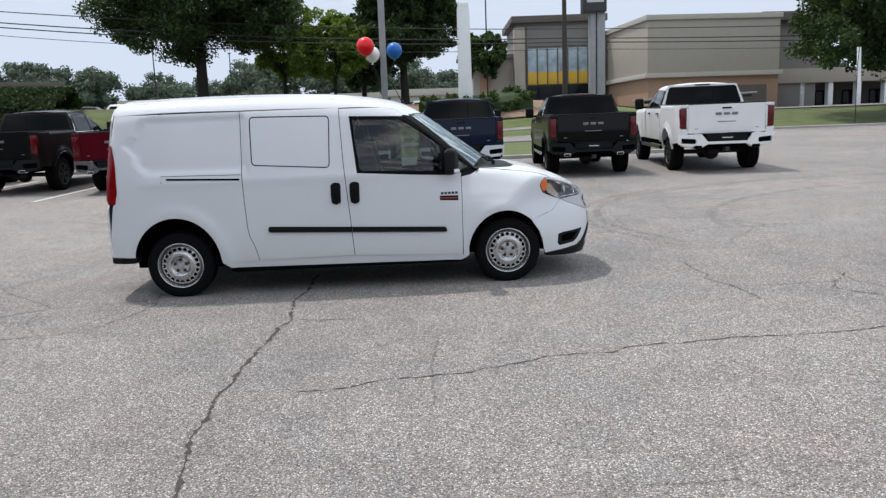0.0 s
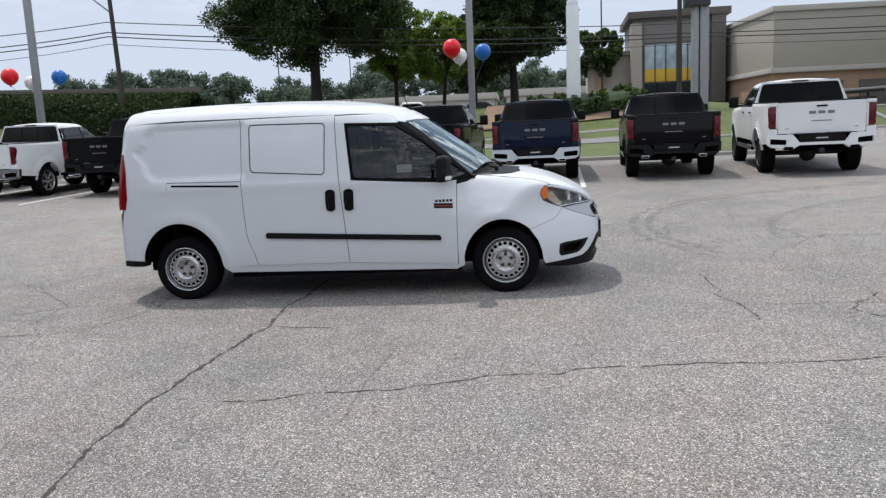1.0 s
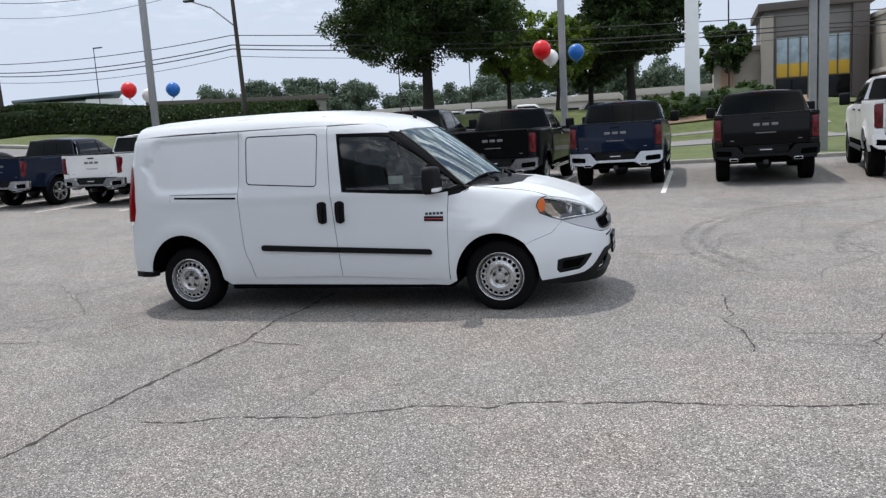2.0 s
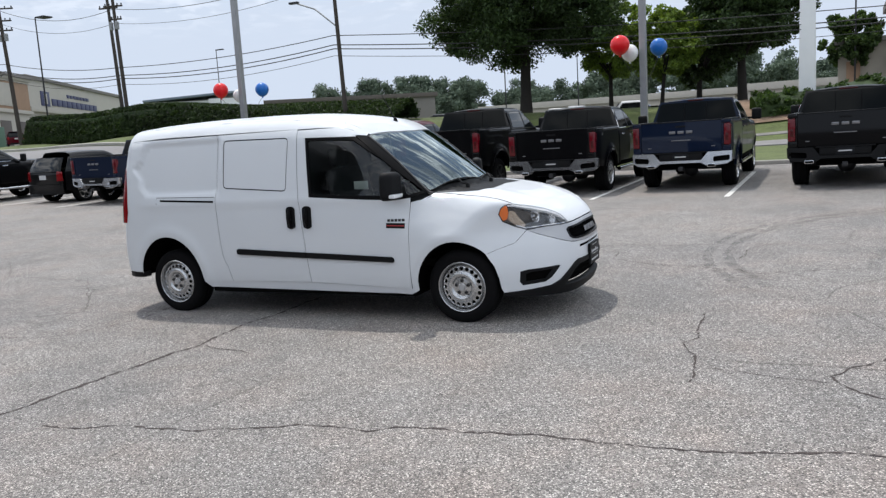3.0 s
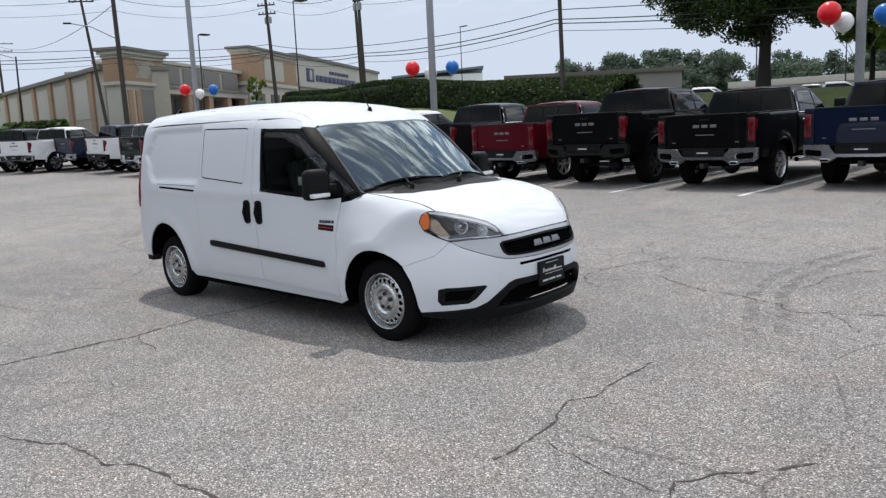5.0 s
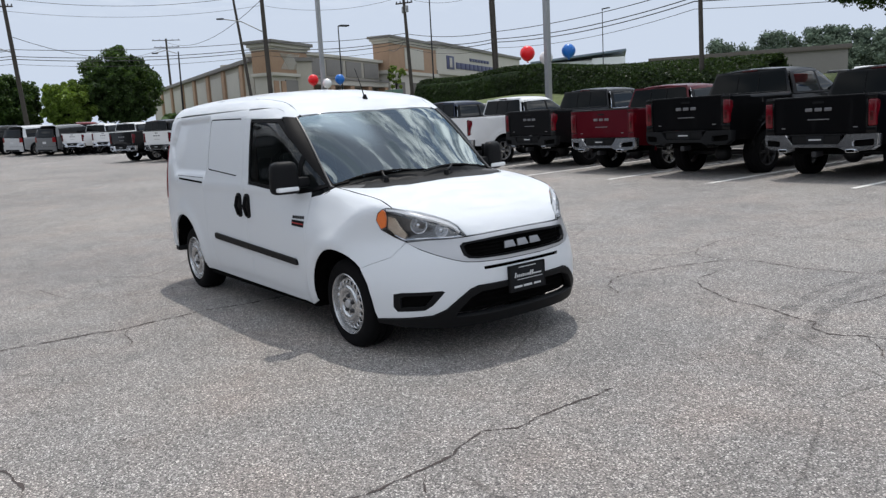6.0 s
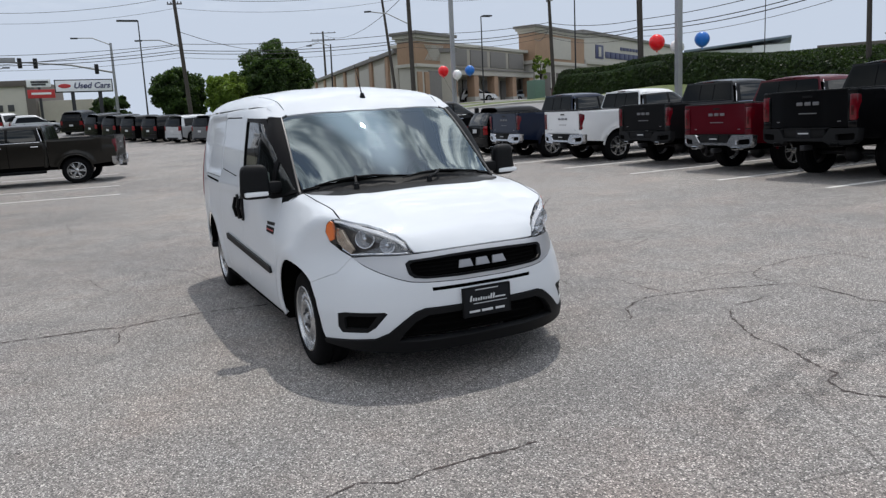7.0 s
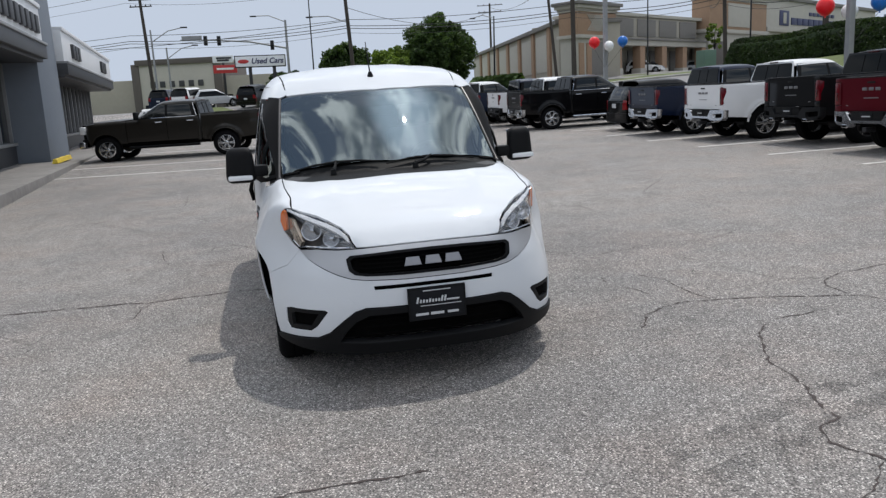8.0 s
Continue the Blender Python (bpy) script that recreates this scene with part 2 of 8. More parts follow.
M = dict(
    asphalt=asphalt_mat(),
    crack=mat("crack_shadow", (0.055, 0.043, 0.04), 0.95, var=0.3, scale=30),
    skid=film("tyre_mark", (0.06, 0.06, 0.06), 0.30),
    line=mat("worn_white_paint", (0.62, 0.61, 0.58), 0.7, var=0.35, scale=25, bump=0.2),
    yellow=mat("yellow_paint", (0.75, 0.55, 0.06), 0.6, var=0.2, scale=10),
    road=mat("pale_road", (0.19, 0.183, 0.182), 0.85, var=0.15, scale=3, bump=0.2),
    walk=mat("dirty_walk_concrete", (0.19, 0.18, 0.17), 0.85, var=0.25, scale=5, bump=0.3),
    maker=mat("grey_badge_metal", (0.22, 0.22, 0.23), 0.3, metal=0.7),
    concrete=mat("concrete", (0.34, 0.325, 0.30), 0.85, var=0.18, scale=6, bump=0.3),
    grass=mat("mown_grass", (0.085, 0.108, 0.030), 0.9, var=0.4, scale=9, bump=0.8, bscale=40),
    mulch=mat("mulch", (0.22, 0.15, 0.10), 0.95, var=0.35, scale=12, bump=0.8),
    white=mat("white_van_paint", (0.615, 0.638, 0.664), 0.6, coat=0.55, var=0.012, scale=3, spec=0.15),
    black_plastic=mat("black_plastic", (0.0055, 0.0058, 0.0065), 0.55, var=0.15, scale=30, bump=0.06, bscale=400, spec=0.15),
    gloss_black=mat("gloss_black", (0.003, 0.003, 0.0035), 0.3, spec=0.12),
    trim=mat("grey_rubber_trim", (0.06, 0.056, 0.055), 0.4, var=0.15, scale=20),
    pillar=mat("satin_black_pillar", (0.004, 0.004, 0.0045), 0.5, var=0.1, scale=20, spec=0.06),
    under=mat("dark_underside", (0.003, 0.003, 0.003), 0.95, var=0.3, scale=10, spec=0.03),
    rubber=mat("tyre_rubber", (0.006, 0.006, 0.0065), 0.85, var=0.2, scale=20, bump=0.15, bscale=150, spec=0.08),
    steel=mat("silver_wheel_paint", (0.50, 0.505, 0.51), 0.27, metal=0.85, var=0.06, scale=10),
    chrome=mat("chrome", (0.56, 0.57, 0.59), 0.10, metal=1.0),
    bumper_chrome=mat("bumper_chrome", (0.48, 0.48, 0.49), 0.16, metal=0.95, bump=0.15, bscale=3),
    silver=mat("silver_paint", (0.41, 0.415, 0.43), 0.38, metal=0.35, coat=0.3),
    glass_clear=glass("windshield_glass", (0.90, 1.0, 0.98), 0.42, 0.012, 2.3, (0.84, 0.97, 1.0)),
    glass_side=glass("tinted_side_glass", (0.86, 0.95, 0.92), 0.52, 0.02, 1.5),
    lens=glass("headlamp_lens", (1, 1, 1), 0.96),
    reflector=mat("lamp_reflector", (0.6, 0.61, 0.63), 0.2, metal=0.8, bump=0.5, bscale=45),
    lamp_inner=mat("lamp_inner_grey", (0.05, 0.051, 0.054), 0.3, metal=0.3, var=0.2, scale=30, coat=0.4),
    lamp_trim=mat("lamp_trim", (0.50, 0.51, 0.53), 0.25, metal=0.0, coat=0.5),
    amber=mat("amber_lens", (0.66, 0.14, 0.02), 0.2, coat=0.6),
    amber_dark=mat("amber_bulb_cover", (0.50, 0.42, 0.34), 0.22, metal=0.7, var=0.3, scale=30, bump=0.6, bscale=40, coat=0.4),
    red_lens=mat("red_tail_lens", (0.17, 0.002, 0.004), 0.2, coat=0.25, var=0.35, scale=14, spec=0.3),
    truck_lens=mat("truck_tail_lens", (0.10, 0.0015, 0.006), 0.2, coat=0.35, var=0.4, scale=14, spec=0.3),
    red_dark=mat("dark_red_lens", (0.05, 0.002, 0.003), 0.2, coat=0.2, spec=0.3),
    clear_white=mat("clear_white_lens", (0.72, 0.73, 0.74), 0.2, coat=0.6),
    cloth=mat("dark_seat_cloth", (0.035, 0.035, 0.038), 0.9, var=0.2, scale=40, bump=0.3, bscale=200),
    dash=mat("dash_plastic", (0.03, 0.03, 0.033), 0.6, var=0.1, scale=20),
    paper=mat("white_paper", (0.75, 0.75, 0.73), 0.8, var=0.03),
    badge=mat("badge_red", (0.35, 0.03, 0.03), 0.3),
    plate=mat("black_dealer_plate", (0.008, 0.009, 0.011), 0.5, var=0.2, scale=20, spec=0.15),
    plate_ink=mat("pale_plate_print", (0.50, 0.51, 0.52), 0.5),
    galv=mat("grey_painted_pole", (0.27, 0.275, 0.28), 0.5, metal=0.3, var=0.12, scale=5),
    wood=mat("weathered_pole_wood", (0.05, 0.042, 0.036), 0.9, var=0.3, scale=8, bump=0.6, bscale=20),
    wire=mat("black_wire", (0.02, 0.02, 0.02), 0.6),
    dark_metal=mat("dark_metal", (0.03, 0.03, 0.032), 0.5, metal=0.5, var=0.1),
    leaf=leaf_mat("tree_leaf", (0.042, 0.075, 0.020)),
    leaf_light=leaf_mat("light_tree_leaf", (0.135, 0.20, 0.036), 0.4),
    leaf_dark=leaf_mat("dark_tree_leaf", (0.036, 0.062, 0.021)),
    # distant leaves: the air's haze is painted in as a paler base colour
    leaf_hazed=mat("far_leaf_hazed", (0.112, 0.146, 0.106), 0.9, var=0.2, scale=0.6, per=0.18, spec=0.1),
    hedge=leaf_mat("hedge_leaf", (0.024, 0.042, 0.013)),
    bark=mat("bark", (0.018, 0.015, 0.0125), 0.9, var=0.3, scale=8, bump=0.7, bscale=15),
    red_balloon=mat("red_balloon", (0.72, 0.008, 0.014), 0.3, coat=0.2, spec=0.3),
    white_balloon=mat("white_balloon", (0.78, 0.78, 0.76), 0.2, coat=0.5),
    blue_balloon=mat("blue_balloon", (0.010, 0.13, 0.46), 0.3, coat=0.2, spec=0.3),
    stucco=mat("beige_stucco", (0.35, 0.322, 0.27), 0.9, var=0.06, scale=2, bump=0.2),
    stucco_light=mat("cream_stucco", (0.44, 0.415, 0.365), 0.9, var=0.05, scale=2, bump=0.2),
    stucco_tan=mat("tan_brick", (0.33, 0.215, 0.14), 0.9, var=0.12, scale=6, bump=0.3),
    stucco_grey=mat("grey_stucco", (0.19, 0.178, 0.165), 0.9, var=0.06, scale=2, bump=0.2),
    brown_panel=mat("brown_panel", (0.10, 0.085, 0.075), 0.7, var=0.08, scale=3),
    blue_panel=mat("blue_grey_panel", (0.16, 0.20, 0.25), 0.5, var=0.08, scale=2),
    slate=mat("slate_blue_stucco", (0.155, 0.18, 0.215), 0.75, var=0.05, scale=3, bump=0.15),
    charcoal=mat("charcoal_panel", (0.035, 0.036, 0.04), 0.5, var=0.1, scale=3),
    white_panel=mat("white_panel", (0.74, 0.75, 0.76), 0.45, var=0.04, scale=2),
    shop_glass=mat("dark_shop_glass", (0.005, 0.006, 0.007), 0.05, var=0.1, scale=0.6, spec=0.17),
    car_glass=mat("tinted_car_glass", (0.008, 0.010, 0.010), 0.04, spec=0.4),
    privacy=mat("privacy_glass", (0.004, 0.005, 0.005), 0.05, spec=0.09),
    poster_glass=mat("poster_window", (0.30, 0.38, 0.42), 0.3, var=0.5, scale=1.6),
    navy_ink=mat("navy_sign_letters", (0.03, 0.035, 0.10), 0.5),
    yellow_panel=mat("yellow_panel", (0.55, 0.35, 0.03), 0.6),
    sign_red=mat("sign_red", (0.45, 0.03, 0.03), 0.5),
    teal_box=mat("green_utility_box", (0.10, 0.17, 0.13), 0.6, var=0.1),
)


def paint(name, color, metal=0.35):
    return mat(name, color, 0.35, metal=metal, coat=0.40, var=0.03, scale=4, spec=0.05)


PAINT = dict(
    black=paint("black_paint", (0.0025, 0.0025, 0.003), 0.0), charcoal=paint("charcoal_paint", (0.006, 0.006, 0.0066), 0.0), navy=paint("navy_paint", (0.003, 0.008, 0.024), 0.0),
    red=paint("red_paint", (0.075, 0.003, 0.008), 0.2), white=paint("white_paint", (0.70, 0.70, 0.70), 0.0), brown=paint("dark_bronze_paint", (0.020, 0.018, 0.015), 0.1),
    grey=paint("grey_paint", (0.14, 0.145, 0.15)), silver=paint("silver_car_paint", (0.45, 0.46, 0.47)), blue=paint("blue_paint", (0.006, 0.011, 0.028), 0.1))

# ---- tools for shapes ----
from mathutils import geometry as geo2d


def mesh_of(name, geom, material):
    if isinstance(geom, tuple):
        verts, faces, normals = geom
        me = bpy.data.meshes.new(name)
        me.from_pydata([tuple(v) for v in verts], [], [tuple(int(i) for i in f) for f in faces])
        me.update()
        if normals is not None:
            me.polygons.foreach_set("use_smooth", [True] * len(me.polygons))
            me.normals_split_custom_set_from_vertices([tuple(v) for v in normals])
    else:
        me = bpy.data.meshes.new(name)
        geom.normal_update()
        geom.to_mesh(me)
        geom.free()
    me.materials.append(material)
    return me


def part(name, geom, material, parent, label="", place=None):
    """One mesh object under a thing or a part."""
    ob = new(name, geom if isinstance(geom, bpy.types.Mesh) else mesh_of(name, geom, material))
    ob.parent = parent
    if place is not None:
        ob.matrix_local = place
    return tagged(ob, label)


def thing(name, place, label, category, group="", kind="", geom=None, material=None):
    ob = new(name, None if geom is None else mesh_of(name, geom, material))
    ob.matrix_world = place
    return tagged(ob, label, category, group, kind)


def smooth(bm, angle=40):
    for f in bm.faces:
        f.smooth = True
    lim = radians(angle)
    for e in bm.edges:
        if len(e.link_faces) == 2 and e.calc_face_angle(0) > lim:
            e.smooth = False
    return bm


def box(bm, c, s, bevel=0.0, rot=None, seg=2):
    """A block with rounded edges, added to bm."""
    m = Matrix.LocRotScale(c, rot.to_quaternion() if rot else None, s)
    vs = bmesh.ops.create_cube(bm, size=1.0, matrix=m)["verts"]
    if bevel:
        es = list({e for v in vs for e in v.link_edges})
        bmesh.ops.bevel(bm, geom=es, offset=bevel, segments=seg, profile=0.6, affect="EDGES")
    return bm


def block(c, s, bevel=0.0, rot=None, seg=2):
    return smooth(box(bmesh.new(), c, s, bevel, rot, seg), 50)


def tube(bm, pts, r, seg=8, cap=True):
    """A round bar along pts; r a number or one for each point."""
    pts = [Vector(p) for p in pts]
    rs = r if isinstance(r, (list, tuple)) else [r] * len(pts)
    rings = []
    for i, p in enumerate(pts):
        d = (pts[min(i + 1, len(pts) - 1)] - pts[max(i - 1, 0)]).normalized()
        a = d.cross(Vector((0, 0, 1)) if abs(d.z) < 0.9 else Vector((1, 0, 0))).normalized()
        b = d.cross(a)
        rings.append([bm.verts.new(p + (a * math.cos(k * math.tau / seg) + b * math.sin(k * math.tau / seg)) * rs[i]) for k in range(seg)])
    for p, q in zip(rings, rings[1:]):
        for k in range(seg):
            bm.faces.new((p[k], p[(k + 1) % seg], q[(k + 1) % seg], q[k]))
    if cap:
        bm.faces.new(rings[0][::-1])
        bm.faces.new(rings[-1])
    return bm


def bar(pts, r, seg=8):
    bm = tube(bmesh.new(), pts, r, seg)
    bmesh.ops.recalc_face_normals(bm, faces=bm.faces)
    return smooth(bm, 50)


def turned(profile, seg=32, axis="Y"):
    """A body turned from (radius, offset) points round an axis."""
    bm = bmesh.new()
    rings = []
    for r, h in profile:
        ring = []
        for k in range(seg):
            a = k * math.tau / seg
            u, v = r * math.cos(a), r * math.sin(a)
            ring.append(bm.verts.new({"Y": (u, h, v), "Z": (u, v, h), "X": (h, u, v)}[axis]))
        rings.append(ring)
    for p, q in zip(rings, rings[1:]):
        for k in range(seg):
            bm.faces.new((p[k], p[(k + 1) % seg], q[(k + 1) % seg], q[k]))
    bmesh.ops.remove_doubles(bm, verts=bm.verts, dist=1e-5)
    bmesh.ops.recalc_face_normals(bm, faces=bm.faces)
    return smooth(bm, 35)


def prism(poly, z0, z1, bevel=0.0):
    """An upright slab on a plan outline."""
    bm = bmesh.new()
    vs = [bm.verts.new((x, y, z0)) for x, y in poly]
    f = bm.faces.new(vs)
    r = bmesh.ops.extrude_face_region(bm, geom=[f])
    for v in r["geom"]:
        if isinstance(v, bmesh.types.BMVert):
            v.co.z = z1
    bmesh.ops.recalc_face_normals(bm, faces=bm.faces)
    if bevel:
        bmesh.ops.bevel(bm, geom=list(bm.edges), offset=bevel, segments=2, profile=0.6, affect="EDGES")
    return smooth(bm, 50)


def curve(xs, ys, soften=0.0):
    """A smooth table through points, as a function on arrays."""
    xs, ys = np.array(xs, float), np.array(ys, float)
    d = np.gradient(ys, xs)
    g = np.linspace(xs[0], xs[-1], 600)
    i = np.clip(np.searchsorted(xs, g) - 1, 0, len(xs) - 2)
    h = xs[i + 1] - xs[i]
    t = (g - xs[i]) / h
    v = ((2 * t**3 - 3 * t**2 + 1) * ys[i] + (t**3 - 2 * t**2 + t) * h * d[i] + (-2 * t**3 + 3 * t**2) * ys[i + 1] + (t**3 - t**2) * h * d[i + 1])
    return lambda q: np.interp(q, g, v)


def smax(a, b, k):
    h = np.clip(0.5 + 0.5 * (a - b) / k, 0, 1)
    return b * (1 - h) + a * h + k * h * (1 - h)


def step(a, b, x):
    t = np.clip((x - a) / (b - a), 0, 1)
    return t * t * (3 - 2 * t)


def solve(fn, lo, hi, n):
    """Where fn, which rises, crosses zero, for n rays at once."""
    a, b = np.full(n, lo), np.full(n, hi)
    for _ in range(34):
        c = (a + b) / 2
        up = fn(c) > 0
        b, a = np.where(up, c, b), np.where(up, a, c)
    return (a + b) / 2


class Body:
    """A skin given by f(X, Y, Z) = 0, negative inside, and ways to lay plane outlines on it."""

    def __init__(self, f, axis_z=0.6, fan_x=0.0):
        self.f, self.axis_z, self.fan_x = f, axis_z, fan_x

    def normal(self, p):
        e = 0.004
        g = np.stack([self.f(*(p + e * np.eye(3)[k]).T) - self.f(*(p - e * np.eye(3)[k]).T) for k in range(3)], 1)
        return g / np.maximum(np.linalg.norm(g, axis=1, keepdims=True), 1e-9)

    def side(self, s):
        def chart(q):
            y = solve(lambda c: self.f(q[:, 0], c, q[:, 1]), 0.05, 1.3, len(q))
            p = np.stack([q[:, 0], y, q[:, 1]], 1)
            return p * [1, s, 1], self.normal(p) * [1, s, 1]
        return chart

    def top(self):
        def chart(q):
            z = solve(lambda c: self.f(q[:, 0], np.abs(q[:, 1]), c), 0.45, 2.2, len(q))
            p = np.stack([q[:, 0], np.abs(q[:, 1]), z], 1)
            s = np.stack([np.ones(len(q)), np.where(q[:, 1] < 0, -1, 1), np.ones(len(q))], 1)
            return p * s, self.normal(p) * s
        return chart

    def front(self, back=False):
        d = -1 if back else 1

        def chart(q):
            x = d * solve(lambda c: self.f(d * c, np.abs(q[:, 0]), q[:, 1]), 0.0, 7.0, len(q))
            p = np.stack([x, np.abs(q[:, 0]), q[:, 1]], 1)
            s = np.stack([np.ones(len(q)), np.where(q[:, 0] < 0, -1, 1), np.ones(len(q))], 1)
            return p * s, self.normal(p) * s
        return chart

    def fan(self, s=1):
        """(degrees from straight ahead, height), from an upright axis."""
        def chart(q):
            a = np.radians(np.abs(q[:, 0]))
            c, w = np.cos(a), np.sin(a)
            r = solve(lambda k: self.f(self.fan_x + k * c, k * w, q[:, 1]), 0.0, 2.5, len(q))
            p = np.stack([self.fan_x + r * c, r * w, q[:, 1]], 1)
            g = np.stack([np.ones(len(q)), np.where(q[:, 0] < 0, -1, 1) * s, np.ones(len(q))], 1)
            return p * g, self.normal(p) * g
        return chart

    def barrel(self, s):
        """(X, degrees up from level), from a lengthwise axis; s is the side."""
        def chart(q):
            a = np.radians(q[:, 1])
            c, w = np.cos(a), np.sin(a)
            r = solve(lambda k: self.f(q[:, 0], k * c, self.axis_z + k * w), 0.0, 2.0, len(q))
            p = np.stack([q[:, 0], r * c, self.axis_z + r * w], 1)
            return p * [1, s, 1], self.normal(p) * [1, s, 1]
        return chart

    def round_to(self, pts):
        """Outline points (X, Y, Z) as barrel coordinates."""
        return [(x, math.degrees(math.atan2(z - self.axis_z, abs(y)))) for x, y, z in pts]


def fillet(poly, r, n=4):
    """The outline with its corners rounded; r one radius or one each."""
    out, m = [], len(poly)
    for i, p in enumerate(poly):
        k = r[i] if isinstance(r, (list, tuple)) else r
        p, a, b = Vector(p), Vector(poly[i - 1]), Vector(poly[(i + 1) % m])
        da, db = (a - p), (b - p)
        c = min(k, da.length * 0.45, db.length * 0.45)
        if c < 1e-4:
            out.append(tuple(p))
            continue
        s, e = p + da.normalized() * c, p + db.normalized() * c
        for j in range(n + 1):
            t = j / n
            out.append(tuple(s * (1 - t) ** 2 + p * 2 * t * (1 - t) + e * t * t))
    return out


def shrink(poly, d):
    """The outline drawn in by d."""
    area = sum(a[0] * b[1] - b[0] * a[1] for a, b in zip(poly, poly[1:] + poly[:1]))
    s, out, m = (1 if area > 0 else -1), [], len(poly)
    for i in range(m):
        a, p, b = Vector(poly[i - 1]), Vector(poly[i]), Vector(poly[(i + 1) % m])
        u, v = (p - a).normalized(), (b - p).normalized()
        n1, n2 = Vector((-u.y, u.x)) * s, Vector((-v.y, v.x)) * s
        h = n1 + n2
        h = h / max(h.length_squared, 0.5) * 2 * d
        out.append(tuple(p + h))
    return out


def inside(q, poly):
    r = np.zeros(len(q), bool)
    for (x0, y0), (x1, y1) in zip(poly, poly[1:] + poly[:1]):
        c = (y0 > q[:, 1]) != (y1 > q[:, 1])
        r ^= c & (q[:, 0] < (x1 - x0) * (q[:, 1] - y0) / ((y1 - y0) or 1e-12) + x0)
    return r


def dense(poly, h):
    out = []
    for a, b in zip(poly, poly[1:] + poly[:1]):
        n = max(1, math.ceil(math.dist(a, b) / h))
        out += [(a[0] + (b[0] - a[0]) * k / n, a[1] + (b[1] - a[1]) * k / n) for k in range(n)]
    return out


def panel(poly, chart, h=0.04, gap=0.0, lip=0.014, off=0.0, holes=(), unit=(1, 1)):
    """A skin piece on a chart: outline and holes, a fine grid between, and a lip turned inwards all round. unit: metres for each chart unit."""
    u = np.array(unit)
    poly = [tuple(np.array(p) * u) for p in poly]
    holes = [[tuple(np.array(p) * u) for p in k] for k in holes]
    if gap:
        poly = shrink(poly, gap)
    loops = [dense(list(poly), h)] + [dense(list(k), h) for k in holes]
    pts, edges = [], []
    for k in loops:
        b = len(pts)
        pts += k
        edges += [(b + i, b + (i + 1) % len(k)) for i in range(len(k))]
    n_rim = len(pts)
    lo, hi = np.min(loops[0], 0), np.max(loops[0], 0)
    gx, gy = np.meshgrid(np.arange(lo[0], hi[0], h), np.arange(lo[1], hi[1], h))
    g = np.stack([gx.ravel() + h * 0.37, gy.ravel() + h * 0.41], 1)
    keep = inside(g, loops[0])
    for k in loops[1:]:
        keep &= ~inside(g, k)
    g = g[keep]
    if len(g):
        rim = np.array(pts)
        ok = np.ones(len(g), bool)
        for i in range(0, len(rim), 200):
            ok &= (np.linalg.norm(g[:, None] - rim[None, i:i + 200], axis=2) > h * 0.5).all(1)
        pts = pts + [tuple(p) for p in g[ok]]
    vs, _, fs, ov, *_ = geo2d.delaunay_2d_cdt([Vector(p) for p in pts], edges, [], 0, 1e-6)
    q = np.array([tuple(v) for v in vs])
    tri = np.array([f for f in fs if len(f) == 3])
    cen = q[tri].mean(1)
    keep = inside(cen, loops[0])
    for k in loops[1:]:
        keep &= ~inside(cen, k)
    tri = tri[keep]
    p, n = chart(q / u)
    p = p + n * off
    fn = np.cross(p[tri[:, 1]] - p[tri[:, 0]], p[tri[:, 2]] - p[tri[:, 0]])
    flip = (fn * n[tri].mean(1)).sum(1) < 0
    tri[flip] = tri[flip][:, ::-1]
    verts, normals, faces = [p], [n], [tuple(t) for t in tri]
    if lip:
        count = {}
        for a, b, c in faces:
            for e in ((a, b), (b, c), (c, a)):
                count[e] = 1
        edge = [e for e in count if (e[1], e[0]) not in count]
        base = len(p)
        ex, nn = [], []
        for a, b in edge:
            t = p[b] - p[a]
            s = np.cross(t, n[a])
            s = s / max(np.linalg.norm(s), 1e-9)
            ex += [p[a], p[b], p[b] - n[b] * lip, p[a] - n[a] * lip]
            nn += [s * 0.8 + n[a] * 0.6, s * 0.8 + n[b] * 0.6, s, s]
            faces.append((base + 1, base, base + 3, base + 2))
            base += 4
        if ex:
            verts.append(np.array(ex))
            nn = np.array(nn)
            normals.append(nn / np.maximum(np.linalg.norm(nn, axis=1, keepdims=True), 1e-9))
    return np.concatenate(verts), faces, np.concatenate(normals)


def flat(m=None):
    """A level chart, moved by m."""
    m = m or Matrix()
    r, o = np.array(m.to_3x3()), np.array(m.translation)

    def chart(q):
        p = np.c_[q, np.zeros(len(q))] @ r.T + o
        return p, np.repeat([r[:, 2]], len(q), 0)
    return chart


def disc(r, n=24, c=(0, 0)):
    return [(c[0] + r * math.cos(k * math.tau / n), c[1] + r * math.sin(k * math.tau / n)) for k in range(n)]


def joined(*gs):
    vs, fs, ns, b = [], [], [], 0
    for v, f, n in gs:
        vs.append(v)
        ns.append(n)
        fs += [tuple(i + b for i in k) for k in f]
        b += len(v)
    return np.concatenate(vs), fs, np.concatenate(ns)


